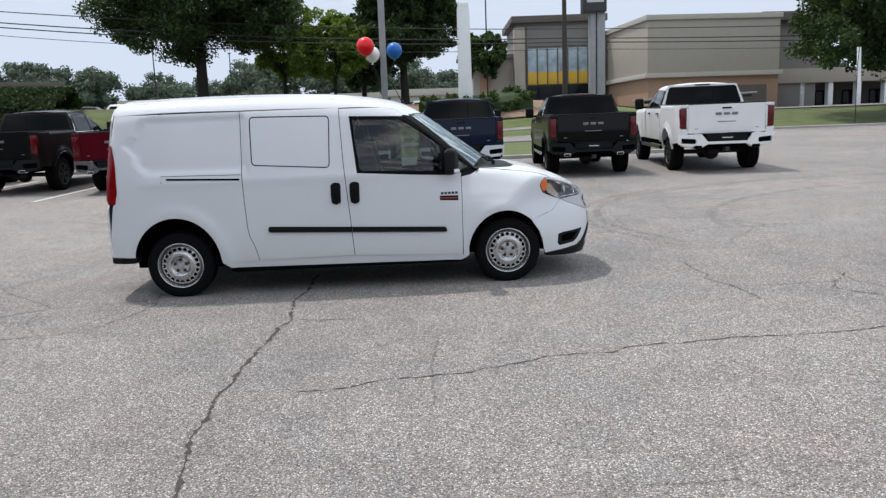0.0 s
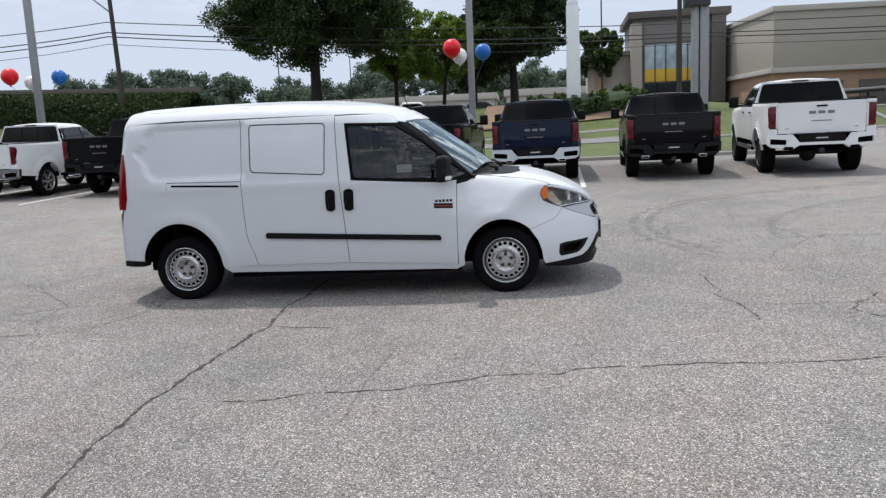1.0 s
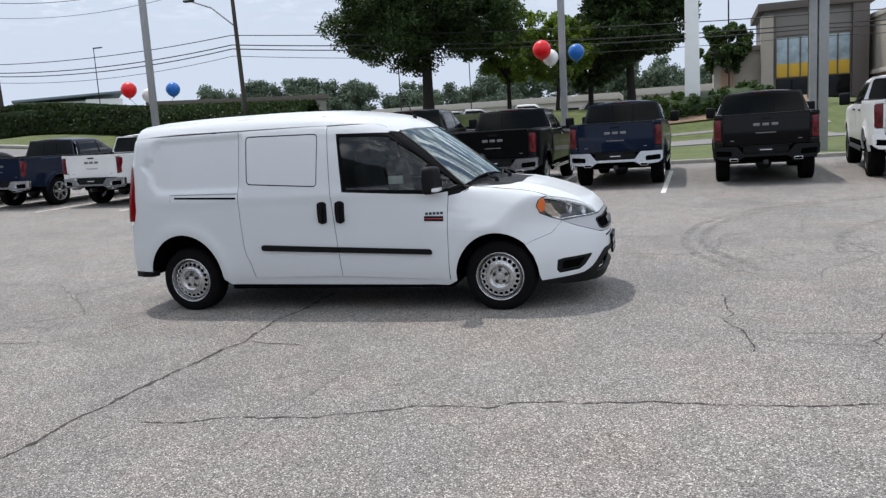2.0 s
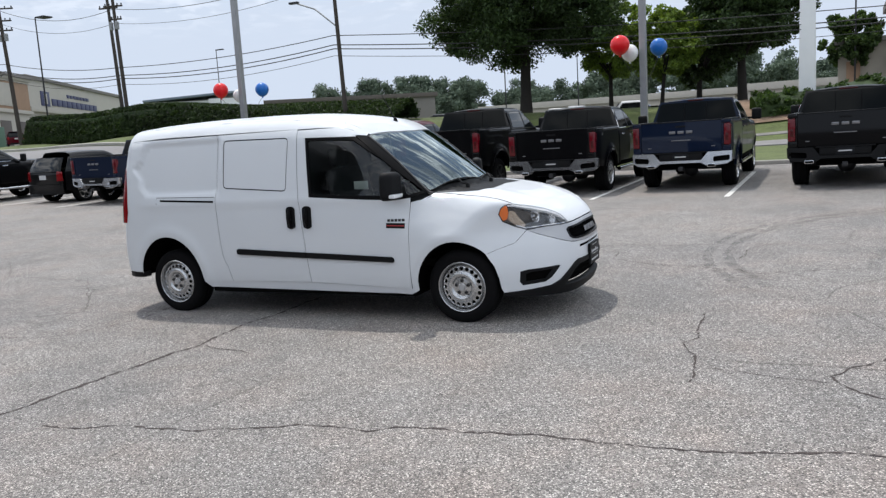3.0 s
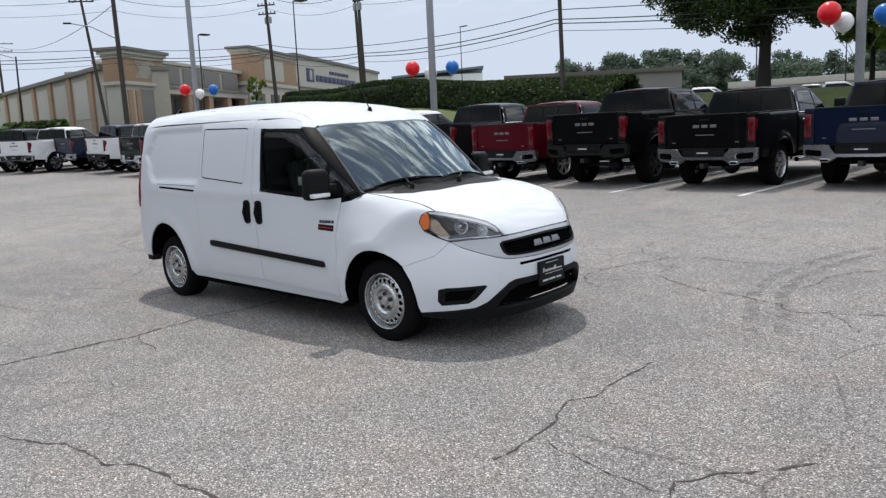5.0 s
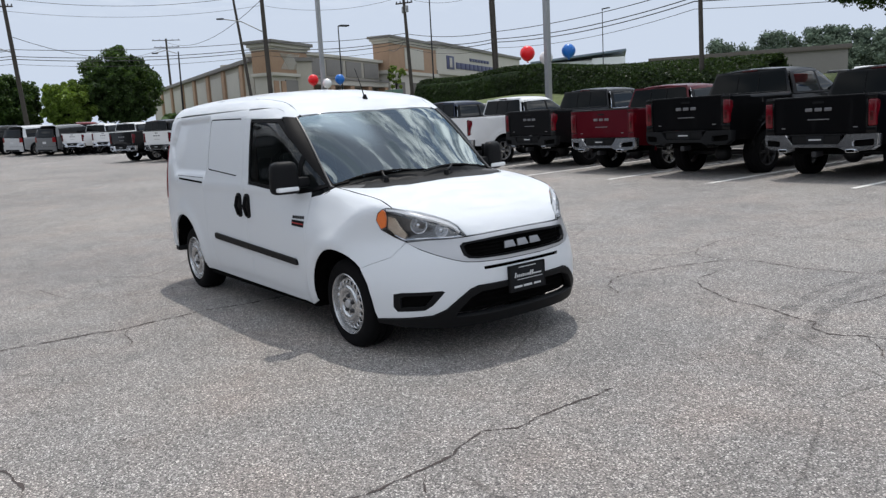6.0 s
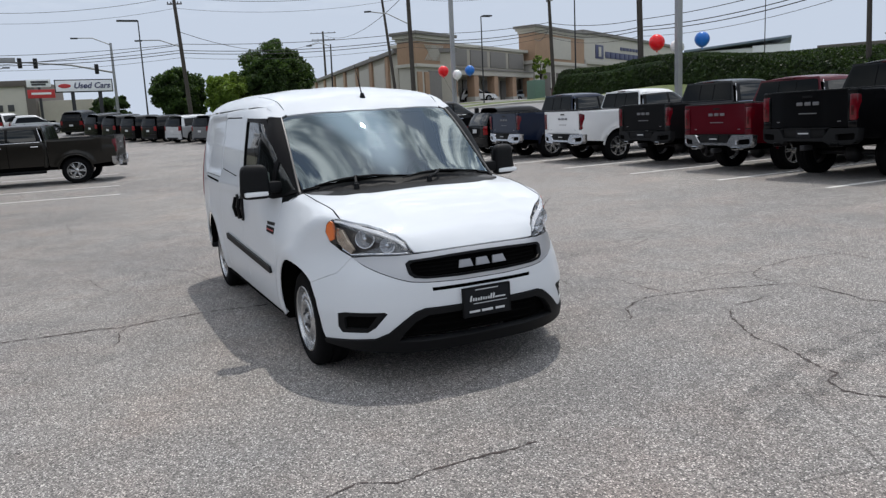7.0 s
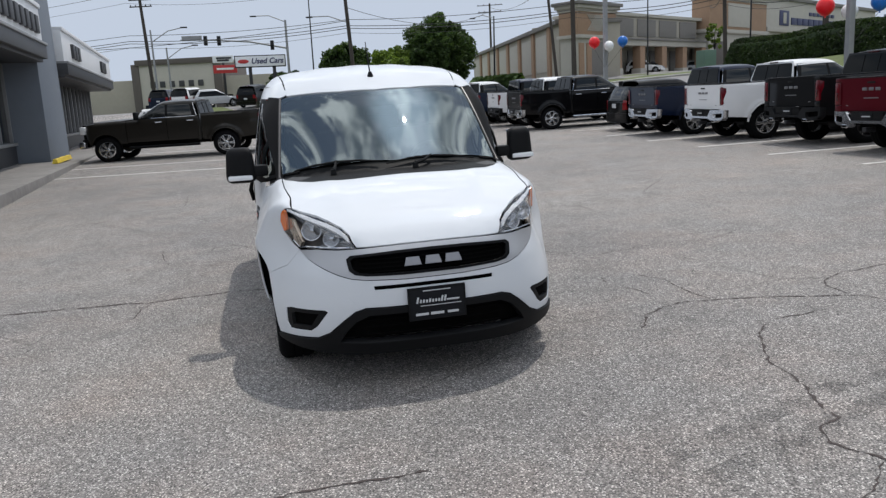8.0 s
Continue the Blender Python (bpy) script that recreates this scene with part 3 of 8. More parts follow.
# ---- the lie of the land ----
def land(x, y):
    """Height of the ground: the lot's slope, and the rise to the roads round it."""
    x, y = np.asarray(x, float), np.asarray(y, float)
    cx, cy = np.clip(x, -60, 40), np.clip(y, -30, 40)
    u = -10 - cx
    z = 0.00538 * cx + 0.01763 * cy - 0.0162 + 0.022 * (u + np.sqrt(u * u + 25)) / 2 - 0.013
    w, e = step(-45, -25, x), step(-22, -3, x)
    y0, wd = 27 + 13 * w + 4 * e, 18 - 10 * w + 4 * e
    z = z + (2.5 - 1.3 * step(5, 20, x) - 1.1 * step(54, 70, -x)) * step(0, 1, (y - y0) / wd)
    z = z + 0.8 * step(45, 72, -x) + 0.6 * step(58, 70, -x) * step(18, 6, y)
    z = z - 0.65 * step(36, 42, y) * step(-40, -52, x) * step(-72, -64, x)
    z = z - 0.8 * step(53, 62, y) * step(-50, -38, x) * step(14, 6, x)
    return z


def on_land(x, y, yaw=0.0, dz=0.0, lean=True):
    """A pose on the ground, tilted with it, facing yaw degrees from +x."""
    z = float(land(x, y))
    m = Matrix.Translation((x, y, z + dz))
    if lean:
        e = 1.0
        nx, ny = float(land(x + e, y) - land(x - e, y)) / 2, float(land(x, y + e) - land(x, y - e)) / 2
        n = Vector((-nx, -ny, 1)).normalized()
        m = m @ Vector((0, 0, 1)).rotation_difference(n).to_matrix().to_4x4()
    return m @ Matrix.Rotation(radians(yaw), 4, "Z")

# ---- ground ----
def sheet(name, poly, material, label, category, dz=0.0, h=2.0, kind="structure"):
    def chart(q):
        return np.c_[q, land(q[:, 0], q[:, 1]) + dz], np.repeat([[0.0, 0, 1]], len(q), 0)
    v, f, n = panel(poly, chart, h, 0, lip=0)
    return thing(name, Matrix(), label, category, kind=kind, geom=(v, f, None), material=material)


def far_grid():
    g = np.r_[-2500, -1200, -600, -300, -180, np.arange(-116, 117, 2), 180, 300, 600, 1200, 2500]
    vs = [(x, y, float(land(x, y)) - 0.08) for y in g for x in g]
    n = len(g)
    fs = [(j * n + i, j * n + i + 1, (j + 1) * n + i + 1, (j + 1) * n + i) for j in range(n - 1) for i in range(n - 1)]
    return vs, fs, None


thing("ground", Matrix(), "mown green grass on the rising land round the lot", "grass", kind="structure", geom=far_grid(), material=M["grass"])
sheet("parking_lot", [(-75, -60), (60, -60), (60, 36), (15, 40), (9.5, 38), (9.5, 25), (-62, 25)], M["asphalt"], "worn grey asphalt parking lot with cracks", "asphalt", 0.0, 1.5)

# kerbs, roads and beds
def ribbon(poly, w, dz, h, tall=0.0):
    """A strip along a plan line, w wide, lying dz over the land, with sides when tall."""
    pts = []
    for a, b in zip(poly, poly[1:]):
        n = max(1, math.ceil(math.dist(a, b) / h))
        pts += [(a[0] + (b[0] - a[0]) * k / n, a[1] + (b[1] - a[1]) * k / n) for k in range(n)]
    pts.append(poly[-1])
    skirt = 0.3 if w > 0.45 else 0.003
    bm, rows = bmesh.new(), []
    for i, p in enumerate(pts):
        a, b = Vector(pts[max(i - 1, 0)]), Vector(pts[min(i + 1, len(pts) - 1)])
        d = (b - a).normalized()
        n = Vector((-d.y, d.x)) * w / 2
        l, r = Vector(p) + n, Vector(p) - n
        zl, zr = float(land(l.x, l.y)) + dz, float(land(r.x, r.y)) + dz
        if tall:
            e = n.normalized() * 0.02
            rows.append([bm.verts.new(v) for v in ((l.x, l.y, zl), (l.x, l.y, zl + tall - 0.02), (l.x - e.x, l.y - e.y, zl + tall), (r.x + e.x, r.y + e.y, zr + tall), (r.x, r.y, zr + tall - 0.02), (r.x, r.y, zr))])
        else:
            m = max(1, math.ceil(w / 1.2))
            rows.append([bm.verts.new((l.x, l.y, zl - skirt))] + [bm.verts.new((v.x, v.y, float(land(v.x, v.y)) + dz)) for v in (l.lerp(r, k / m) for k in range(m + 1))] + [bm.verts.new((r.x, r.y, zr - skirt))])
    for p, q in zip(rows, rows[1:]):
        for k in range(len(p) - 1):
            bm.faces.new((p[k], p[k + 1], q[k + 1], q[k]))
    bmesh.ops.recalc_face_normals(bm, faces=bm.faces)
    if not tall:
        for f in bm.faces:
            if f.normal.z < 0:
                f.normal_flip()
    return bm


def strip(name, poly, w, material, label, category, dz=0.0, h=2.0, tall=0.0, kind="structure", group=""):
    return thing(name, Matrix(), label, category, group, kind, ribbon(poly, w, dz, h, tall), material)


strip("kerb", [(-62, 25.05), (9.5, 25.05), (9.6, 38), (15, 40), (60, 36)], 0.16, M["concrete"], "pale concrete kerb at the edge of the lot", "kerb", -0.15, 1.5, 0.27)
strip("road", [(-120, 12), (-75, 24), (-50, 33.5), (-30, 37), (-10, 39.5), (2, 41.5), (9, 43)], 6.5, M["road"], "pale grey road beyond the parked trucks", "road", -0.03, 2.0)
strip("kerb", [(-120, 16.0), (-75, 27.8), (-50, 37.2), (-30, 40.6), (-10, 43.1)], 0.16, M["concrete"], "pale kerb on the far side of the road", "kerb", -0.05, 2.0, 0.16)
strip("pavement", [(-9, 45.2), (6, 47.6), (9, 47.9)], 0.5, M["walk"], "concrete pavement beside the road", "pavement", -0.02, 2.0)
sheet("far_lot", [(-45, 58), (10, 58), (13, 54), (60, 53), (60, 110), (-45, 100)], M["road"], "pale asphalt lot of the shopping centre", "asphalt", -0.02, 4.0)
sheet("store_lot", [(-64, 44), (-74, 30), (-100, 26), (-110, 80), (-88, 80)], M["road"], "pale asphalt in front of the store", "asphalt", -0.02, 4.0)
sheet("display_lot", [(-56, -14), (-56, 9), (-76, 9), (-80, -16)], M["road"], "asphalt of the used car display", "asphalt", -0.03, 3.0)
sheet("grass_island", [(-68, -3), (-59, -3.4), (-57.6, 3.7), (-62, 2.7), (-68, 0.6)], M["grass"], "strip of mown grass before the display cars", "grass", 0.05, 2.0)

# painted bay lines
BAYS = "painted bay lines"
for x in (1.56, -1.03, -3.65, -6.15, -8.87, -11.7, -14.45, -17.3, -20.6, -24.4, -27.8):
    strip("bay_line", [(x, 16.75), (x - 0.03, 22.6)], 0.10, M["line"], "worn white bay line on the asphalt", "line", 0.004, 0.6, group=BAYS, kind="structure")
for x in (-17.2, -20.3, -26.2):
    strip("bay_line", [(x + 0.9, 6.2), (x, 0.4)], 0.10, M["line"], "worn white bay line by the showroom", "line", 0.004, 0.6, group=BAYS, kind="structure")


# cracks and tyre marks in the asphalt
def crack(poly, w=0.017, seed=0):
    rnd = random.Random(seed)
    pts = []
    for a, b in zip(poly, poly[1:]):
        n = max(2, int(math.dist(a, b) / 0.03))
        pts += [(a[0] + (b[0] - a[0]) * k / n, a[1] + (b[1] - a[1]) * k / n) for k in range(n)]
    pts.append(poly[-1])
    wob, bm, rows = Vector((0, 0)), bmesh.new(), []
    for i, p in enumerate(pts):
        wob = wob * 0.80 + Vector((rnd.uniform(-1, 1), rnd.uniform(-1, 1))) * 0.0105
        d = (Vector(pts[min(i + 1, len(pts) - 1)]) - Vector(pts[max(i - 1, 0)])).normalized()
        k = w * rnd.choice((0.2, 0.45, 0.8, 1.1, 1.6)) * rnd.uniform(0.7, 1.2) * (0.35 if i in (0, len(pts) - 1) else 1) / 2
        c = Vector(p) + wob
        n = Vector((-d.y, d.x)) * k
        rows.append([bm.verts.new((v.x, v.y, float(land(v.x, v.y)) + 0.003)) for v in (c + n, c - n)])
    for p, q in zip(rows, rows[1:]):
        f = bm.faces.new((p[0], p[1], q[1], q[0]))
    bmesh.ops.recalc_face_normals(bm, faces=bm.faces)
    for f in bm.faces:
        if f.normal.z < 0:
            f.normal_flip()
    return bm


CRACKS = [
    # the long crack that runs under the van, and its side branch
    ([(-1.31, 7.9), (-1.32, 7.1), (-1.33, 6.8), (-1.31, 6.42), (-1.25, 6.1), (-1.31, 5.88), (-1.32, 5.5), (-1.35, 5.1), (-1.38, 4.5), (-1.36, 3.9), (-1.21, 3.2), (-1.1, 1.5)], 0.027),
    ([(-1.2, 6.14), (-1.01, 6.1), (-0.81, 6.08), (-0.62, 6.03)], 0.013),
    ([(-3.9, 5.8), (-3.41, 5.86), (-2.9, 6.02), (-2.72, 6.4), (-2.62, 6.82), (-2.75, 7.3)], 0.014),
    # the wavering crack across the way
    ([(-0.9, 4.45), (-0.62, 4.5), (-0.46, 4.6), (-0.2, 4.62), (0.11, 4.68), (0.4, 4.8), (0.63, 4.93), (0.9, 4.97), (1.1, 4.99), (1.22, 5.09), (1.43, 5.11), (1.65, 5.12), (1.99, 5.18), (2.75, 5.22), (3.43, 5.4), (5.5, 5.5)], 0.020),
    ([(2.46, 7.9), (2.48, 7.5), (2.52, 7.18), (2.43, 7.03), (2.5, 6.9), (2.56, 6.74), (2.56, 6.54), (2.61, 6.2)], 0.019),
    ([(2.62, 6.56), (2.79, 6.47), (2.9, 6.46), (3.12, 6.42), (3.34, 6.4)], 0.012),
    ([(3.75, 7.05), (3.63, 6.9), (3.47, 6.71), (3.41, 6.58), (3.36, 6.52), (3.4, 6.41), (3.51, 6.26), (3.75, 6.1)], 0.020),
    # the net of cracks beyond the van's nose
    ([(-2.0, 9.6), (-1.54, 9.8), (-1.29, 10.07), (-1.41, 10.43), (-1.52, 10.83), (-1.5, 11.4), (-1.9, 12.0)], 0.016),
    ([(0.98, 9.5), (0.94, 9.55), (0.72, 9.65), (0.6, 9.8), (0.51, 10.0), (0.53, 10.24), (0.6, 10.6), (0.75, 10.95), (0.83, 11.16), (0.97, 11.24), (1.5, 11.19), (2.3, 11.35)], 0.019),
    ([(-0.4, 10.1), (-0.18, 10.23), (0.16, 10.2), (0.5, 10.24)], 0.014),
    ([(-0.06, 9.84), (0.09, 9.91), (0.21, 9.93)], 0.015),
    ([(-0.28, 9.79), (-0.40, 9.80), (-0.52, 9.98)], 0.015),
    ([(0.76, 11.14), (0.51, 11.17), (0.38, 11.25), (0.29, 11.38), (0.21, 11.51), (0.14, 11.95), (0.2, 12.6)], 0.015),
    ([(1.1, 10.24), (1.1, 10.35), (1.06, 10.62), (1.02, 10.8)], 0.013),
    ([(1.19, 10.24), (1.36, 10.07), (1.51, 10.02), (1.75, 9.88), (1.96, 9.87), (2.16, 9.83), (2.41, 9.75), (2.52, 9.74), (2.6, 9.60), (2.73, 9.54), (3.05, 9.67), (3.4, 9.87), (4.5, 9.94)], 0.021),
    ([(2.36, 10.2), (2.42, 10.34), (2.48, 10.6), (2.5, 10.9), (2.58, 11.17), (2.79, 11.39)], 0.014),
    ([(2.94, 9.62), (3.14, 9.39), (3.28, 9.19)], 0.013),
    ([(0.03, 12.5), (0.52, 12.47), (1.08, 12.66), (2.1, 12.4)], 0.016),
    # older cracks towards the showroom and the parked row
    ([(-6.1, 2.6), (-6.17, 3.5), (-6.26, 4.33), (-6.7, 4.94), (-6.74, 5.34), (-7.22, 5.78), (-8.1, 6.6), (-9.5, 7.4)], 0.018),
    ([(-7.0, 4.2), (-8.6, 5.4), (-10.5, 5.2)], 0.018),
    ([(-4.2, 7.4), (-5.2, 8.2), (-6.9, 8.3), (-8.4, 9.3)], 0.016),
    ([(-3.4, 12.8), (-5.1, 12.3), (-6.4, 13.2), (-8.8, 12.9)], 0.020),
    ([(4.3, 13.2), (5.4, 12.1), (6.2, 12.3), (7.8, 11.0)], 0.018),
]
for k, (poly, w) in enumerate(CRACKS):
    thing("asphalt_crack", Matrix(), "ragged dark crack in the asphalt", "crack", "cracks in the lot", "structure", crack(poly, w * (0.68 if k else 0.95), k), M["crack"])
SKID = [(2.75, 8.9), (2.55, 9.4), (2.3, 10.0), (2.19, 10.6), (2.2, 11.3), (2.33, 12.1), (2.62, 12.85), (3.1, 13.55), (4.0, 14.35), (5.2, 15.07), (6.48, 15.5), (8.2, 15.8), (11, 15.4)]


def beside(poly, d):
    """The same line moved d to its left."""
    out = []
    for i, p in enumerate(poly):
        t = (Vector(poly[min(i + 1, len(poly) - 1)]) - Vector(poly[max(i - 1, 0)])).normalized()
        out.append((p[0] - t.y * d, p[1] + t.x * d))
    return out


for d in (-0.11, 0.11):
    strip("tyre_mark", beside(SKID, d), 0.11, M["skid"], "curved dark tyre mark on the asphalt", "tyre mark", 0.0015, 0.25)
strip("tyre_mark", [(x + 1.5, y - 1.2) for x, y in SKID[4:]], 0.13, M["skid"], "faint curved tyre mark on the asphalt", "tyre mark", 0.0015, 0.25)

# ---- the white cargo van ----
VAN_W = curve([0.1, 0.22, 0.34, 0.5, 0.75, 1.0, 1.12, 1.3, 1.5, 1.65, 1.8, 2.0], [0.82, 0.86, 0.887, 0.903, 0.908, 0.902, 0.892, 0.862, 0.82, 0.785, 0.74, 0.68])
VAN_ROOF = curve([-4.0, -3.6, -3.2, -2.6, -2.0, -1.6, -1.3, -1.05, -0.9, -0.7, -0.3], [1.81, 1.84, 1.855, 1.862, 1.852, 1.832, 1.80, 1.755, 1.715, 1.65, 1.48])
VAN_HOOD = curve([-1.0, -0.3, 0.0, 0.2, 0.38, 0.55, 0.68, 0.78, 0.86, 0.95], [1.20, 1.135, 1.105, 1.075, 1.03, 0.968, 0.905, 0.835, 0.745, 0.58])
VAN_NOSE = curve([0.0, 0.18, 0.28, 0.42, 0.56, 0.66, 0.74, 0.84, 0.95, 1.1, 2.2], [0.79, 0.835, 0.875, 0.90, 0.90, 0.89, 0.868, 0.842, 0.825, 0.80, 0.80])
# half width of the nose's rounded corners, by height
VAN_CORNER = curve([0.0, 0.25, 0.45, 0.6, 0.76, 0.96, 2.2], [0.90, 0.90, 0.90, 0.865, 0.813, 0.818, 0.82])
AXLE_R = -3.08


def van_skin(x, y, z):
    y = np.abs(y)
    # sides: tumblehome, arch flares, the pressed recess behind the sliding door
    flare = 0.016 * np.exp(-((np.hypot(x, (z - 0.29)) - 0.44) / 0.06) ** 2) + 0.016 * np.exp(-((np.hypot((x - AXLE_R) * 1.1, (z - 0.30)) - 0.50) / 0.07) ** 2)
    px, pz = np.maximum(-3.24 - x, 0), np.abs(z - 1.415) - 0.09
    rim = np.hypot(px, np.maximum(pz, 0)) + np.minimum(np.maximum(pz, -px), 0) - 0.15
    press = 0.027 * step(0.045, -0.035, rim) * step(-2.36, -2.44, x)
    waist = 0.010 * np.exp(-((z - 1.075) / 0.05) ** 2) * step(-3.5, -3.2, x)
    gs = y - VAN_W(z) - flare + press - waist + 0.03 * step(-3.0, -3.8, x) + 0.012 * step(-0.1, 0.5, x)
    # the cab draws in above the waist towards the windscreen
    gs = gs + 0.14 * step(-0.95, -0.10, x) * step(0.70, 1.15, z)
    roof = VAN_ROOF(x) - 0.055 * (y / 0.7) ** 2 + 0.003 * np.cos(y * 22) * step(0.55, 0.4, y) * step(-1.2, -1.6, x)
    screen = 1.12 + 0.73 * (-0.09 - x - (0.18 + 0.10 * step(-0.85, -0.25, x)) * (y / 0.75) ** 2) + 0.003 + 0.022 * np.clip(1 - ((x + 0.45) / 0.45) ** 2, 0, 1)
    hood = VAN_HOOD(x) - 0.055 * (y / 0.8) ** 2.6 + 0.006 * np.exp(-((y - 0.45 + 0.12 * x) / 0.07) ** 2) * step(0.9, 0.4, x)
    front_top = np.maximum(screen, hood)
    top = -smax(-roof, -front_top, 0.05)
    gt = (z - top) * np.where(x > -0.9, np.where(screen > hood, 0.85, 0.95), 1.0)
    k = 0.16 - 0.075 * step(-1.15, -0.75, x) + 0.02 * step(-0.2, 0.15, x)
    f = smax(gs, gt, k)
    gr = -x - 3.745 + 0.11 * step(0.7, 1.95, z) + 0.05 * (y / 0.9) ** 3
    f = smax(f, gr, 0.09)
    corner = VAN_CORNER(z)
    corner = corner + (0.96 - corner) * step(0.42, -0.15, x)
    gf = (np.sqrt((np.maximum(x + 0.15, 0) / (VAN_NOSE(z) + 0.15)) ** 2 + (y / corner) ** 3.2 + 1e-9) - 1) * 0.6
    return smax(f, gf, 0.035)


VAN = Body(van_skin)
VAN_AT = on_land(0.582, 8.086, 2.575, 0.0)
van = thing("cargo_van", VAN_AT, "white panel cargo van with black trim parked on the lot", "van")


def arc(cx, cz, rx, rz, a0, a1, n=22):
    return [(cx + rx * math.cos(radians(a0 + (a1 - a0) * k / n)), cz + rz * math.sin(radians(a0 + (a1 - a0) * k / n))) for k in range(n + 1)]


ARCH_R = [(-3.47, 0.40)] + arc(AXLE_R, 0.33, 0.395, 0.425, 172, 3) + [(-2.672, 0.308)]
ARCH_F = [(-0.372, 0.275), (-0.372, 0.34)] + arc(-0.015, 0.30, 0.362, 0.39, 172, 4) + [(0.335, 0.26)]
DOOR_REAR = [(-1.449, 0.33), (-1.458, 0.5), (-1.472, 0.72), (-1.49, 0.95), (-1.508, 1.2), (-1.522, 1.5), (-1.530, 1.69)]
SLIDE_REAR = [(-2.335, 0.325), (-2.365, 0.46), (-2.405, 0.56), (-2.418, 0.64), (-2.43, 0.9), (-2.436, 1.2), (-2.436, 1.688)]
WINDOW = [(-1.385, 1.102), (-1.436, 1.615), (-0.945, 1.598), (-0.235, 1.118), (-0.415, 1.058), (-0.56, 1.046)]
SEAM = 1.70


def both(name, make, material, label="", parent=None):
    """The same piece on the right and the left flank."""
    return [part(name, make(s), material, parent or van, label) for s in (-1, 1)]


front_door = [(-0.432, 0.285), (-0.428, 0.6), (-0.420, 1.062)] + WINDOW[5:] + WINDOW[:1] + WINDOW[1:2] + [(-0.945, 1.598), (-0.905, 1.648), (-1.10, 1.69)] + DOOR_REAR[::-1]
sliding = DOOR_REAR + [(-1.53, SEAM)] + [(-2.436, SEAM)] + SLIDE_REAR[::-1]
blank = fillet([(-2.345, 1.205), (-1.632, 1.155), (-1.618, 1.632), (-2.352, 1.648)], 0.045)
quarter = SLIDE_REAR + [(-2.436, SEAM), (-3.575, SEAM), (-3.60, 1.55), (-3.625, 1.42), (-3.60, 1.2), (-3.605, 0.95), (-3.63, 0.87), (-3.675, 0.62), (-3.695, 0.50), (-3.70, 0.41), (-3.50, 0.40)] + ARCH_R
doors = both("front_door", lambda s: panel(front_door, VAN.side(s), 0.035, 0.0032, 0.005), M["white"])
slides = both("sliding_door", lambda s: panel(sliding, VAN.side(s), 0.04, 0.0032, 0.005, holes=[blank]), M["white"])
both("window_blank", lambda s: panel(blank, VAN.side(s), 0.04, 0.010, 0.004, off=-0.003), M["white"], "blanked-out window panel")
both("rear_quarter", lambda s: panel(quarter, VAN.side(s), 0.04, 0.0032, 0.005), M["white"])
SEAM_LAMP = [(57.9, 0.971), (60.5, 0.972), (62.6, 0.965), (65.1, 0.940), (66.4, 0.893), (64.3, 0.831), (57.5, 0.785), (51.4, 0.754), (54.6, 0.710), (58.6, 0.658), (67.8, 0.616), (74.6, 0.580)]
seam_f = [tuple(p) for p in VAN.fan()(np.array(SEAM_LAMP))[0]]
fender = VAN.round_to([(-0.429, 0.9, 0.275), (-0.428, 0.9, 0.6), (-0.420, 0.9, 1.060), (-0.33, 0.87, 1.076), (-0.27, 0.80, 1.084), (-0.235, 0.718, 1.090), (-0.08, 0.716, 1.086), (0.05, 0.713, 1.066), (0.14, 0.707, 1.047), (0.30, 0.689, 1.015)] + seam_f) + VAN.round_to([(x, 0.89, z) for x, z in arc(-0.015, 0.30, 0.362, 0.39, 46, 172, 14)] + [(-0.372, 0.89, 0.34), (-0.372, 0.89, 0.275)])
both("front_fender", lambda s: panel(fender, VAN.barrel(s), 0.03, 0.0019, 0.006, unit=(1, 0.0145)), M["white"])
sills = [(-2.672, 0.308), (-2.60, 0.345), (-2.335, 0.3285), (-1.45, 0.3315), (-0.432, 0.288), (-0.40, 0.288), (-0.372, 0.272), (-0.45, 0.235), (-2.6, 0.262)]
both("sill", lambda s: panel(sills, VAN.side(s), 0.05, 0.003, off=-0.006), M["white"])
# inner dark skin that shows in the seams
inner = [(-3.45, 0.42)] + [(x, z + 0.02) for x, z in ARCH_R[1:]] + [(-2.65, 0.30), (-0.40, 0.275)] + [(x, z + 0.02) for x, z in ARCH_F[1:-1]] + [(0.30, 0.62), (0.32, 0.95), (-0.2, 1.06), (-0.415, 1.03), (-0.56, 1.02), (-1.40, 1.08), (-1.46, 1.63), (-1.2, 1.68), (-3.45, 1.68), (-3.55, 1.4), (-3.58, 0.9)]
both("inner_skin", lambda s: panel(inner, VAN.side(s), 0.06, 0, lip=0, off=-0.013), M["under"])
# roof with its two side ditches, and the upper rear
roof_r = [(-3.585, 0.60), (-3.3, 0.63), (-2.4, 0.64), (-1.6, 0.635), (-1.1, 0.625), (-0.875, 0.615)]
roof_f = [(-0.827, 0.45), (-0.774, 0.25), (-0.75, 0.0)]
roof_half = roof_r + roof_f
roof_poly = roof_half + [(x, -y) for x, y in roof_half[::-1][1:]]
part("roof_panel", panel(roof_poly, VAN.top(), 0.05, 0.002), M["white"], van)
rail_pts = [(-3.575, 0.735, 1.693), (-2.4, 0.75, 1.693), (-1.55, 0.75, 1.693), (-1.10, 0.72, 1.688), (-0.985, 0.70, 1.652), (-0.955, 0.735, 1.604), (-0.92, 0.705, 1.600), (-0.880, 0.662, 1.602)]
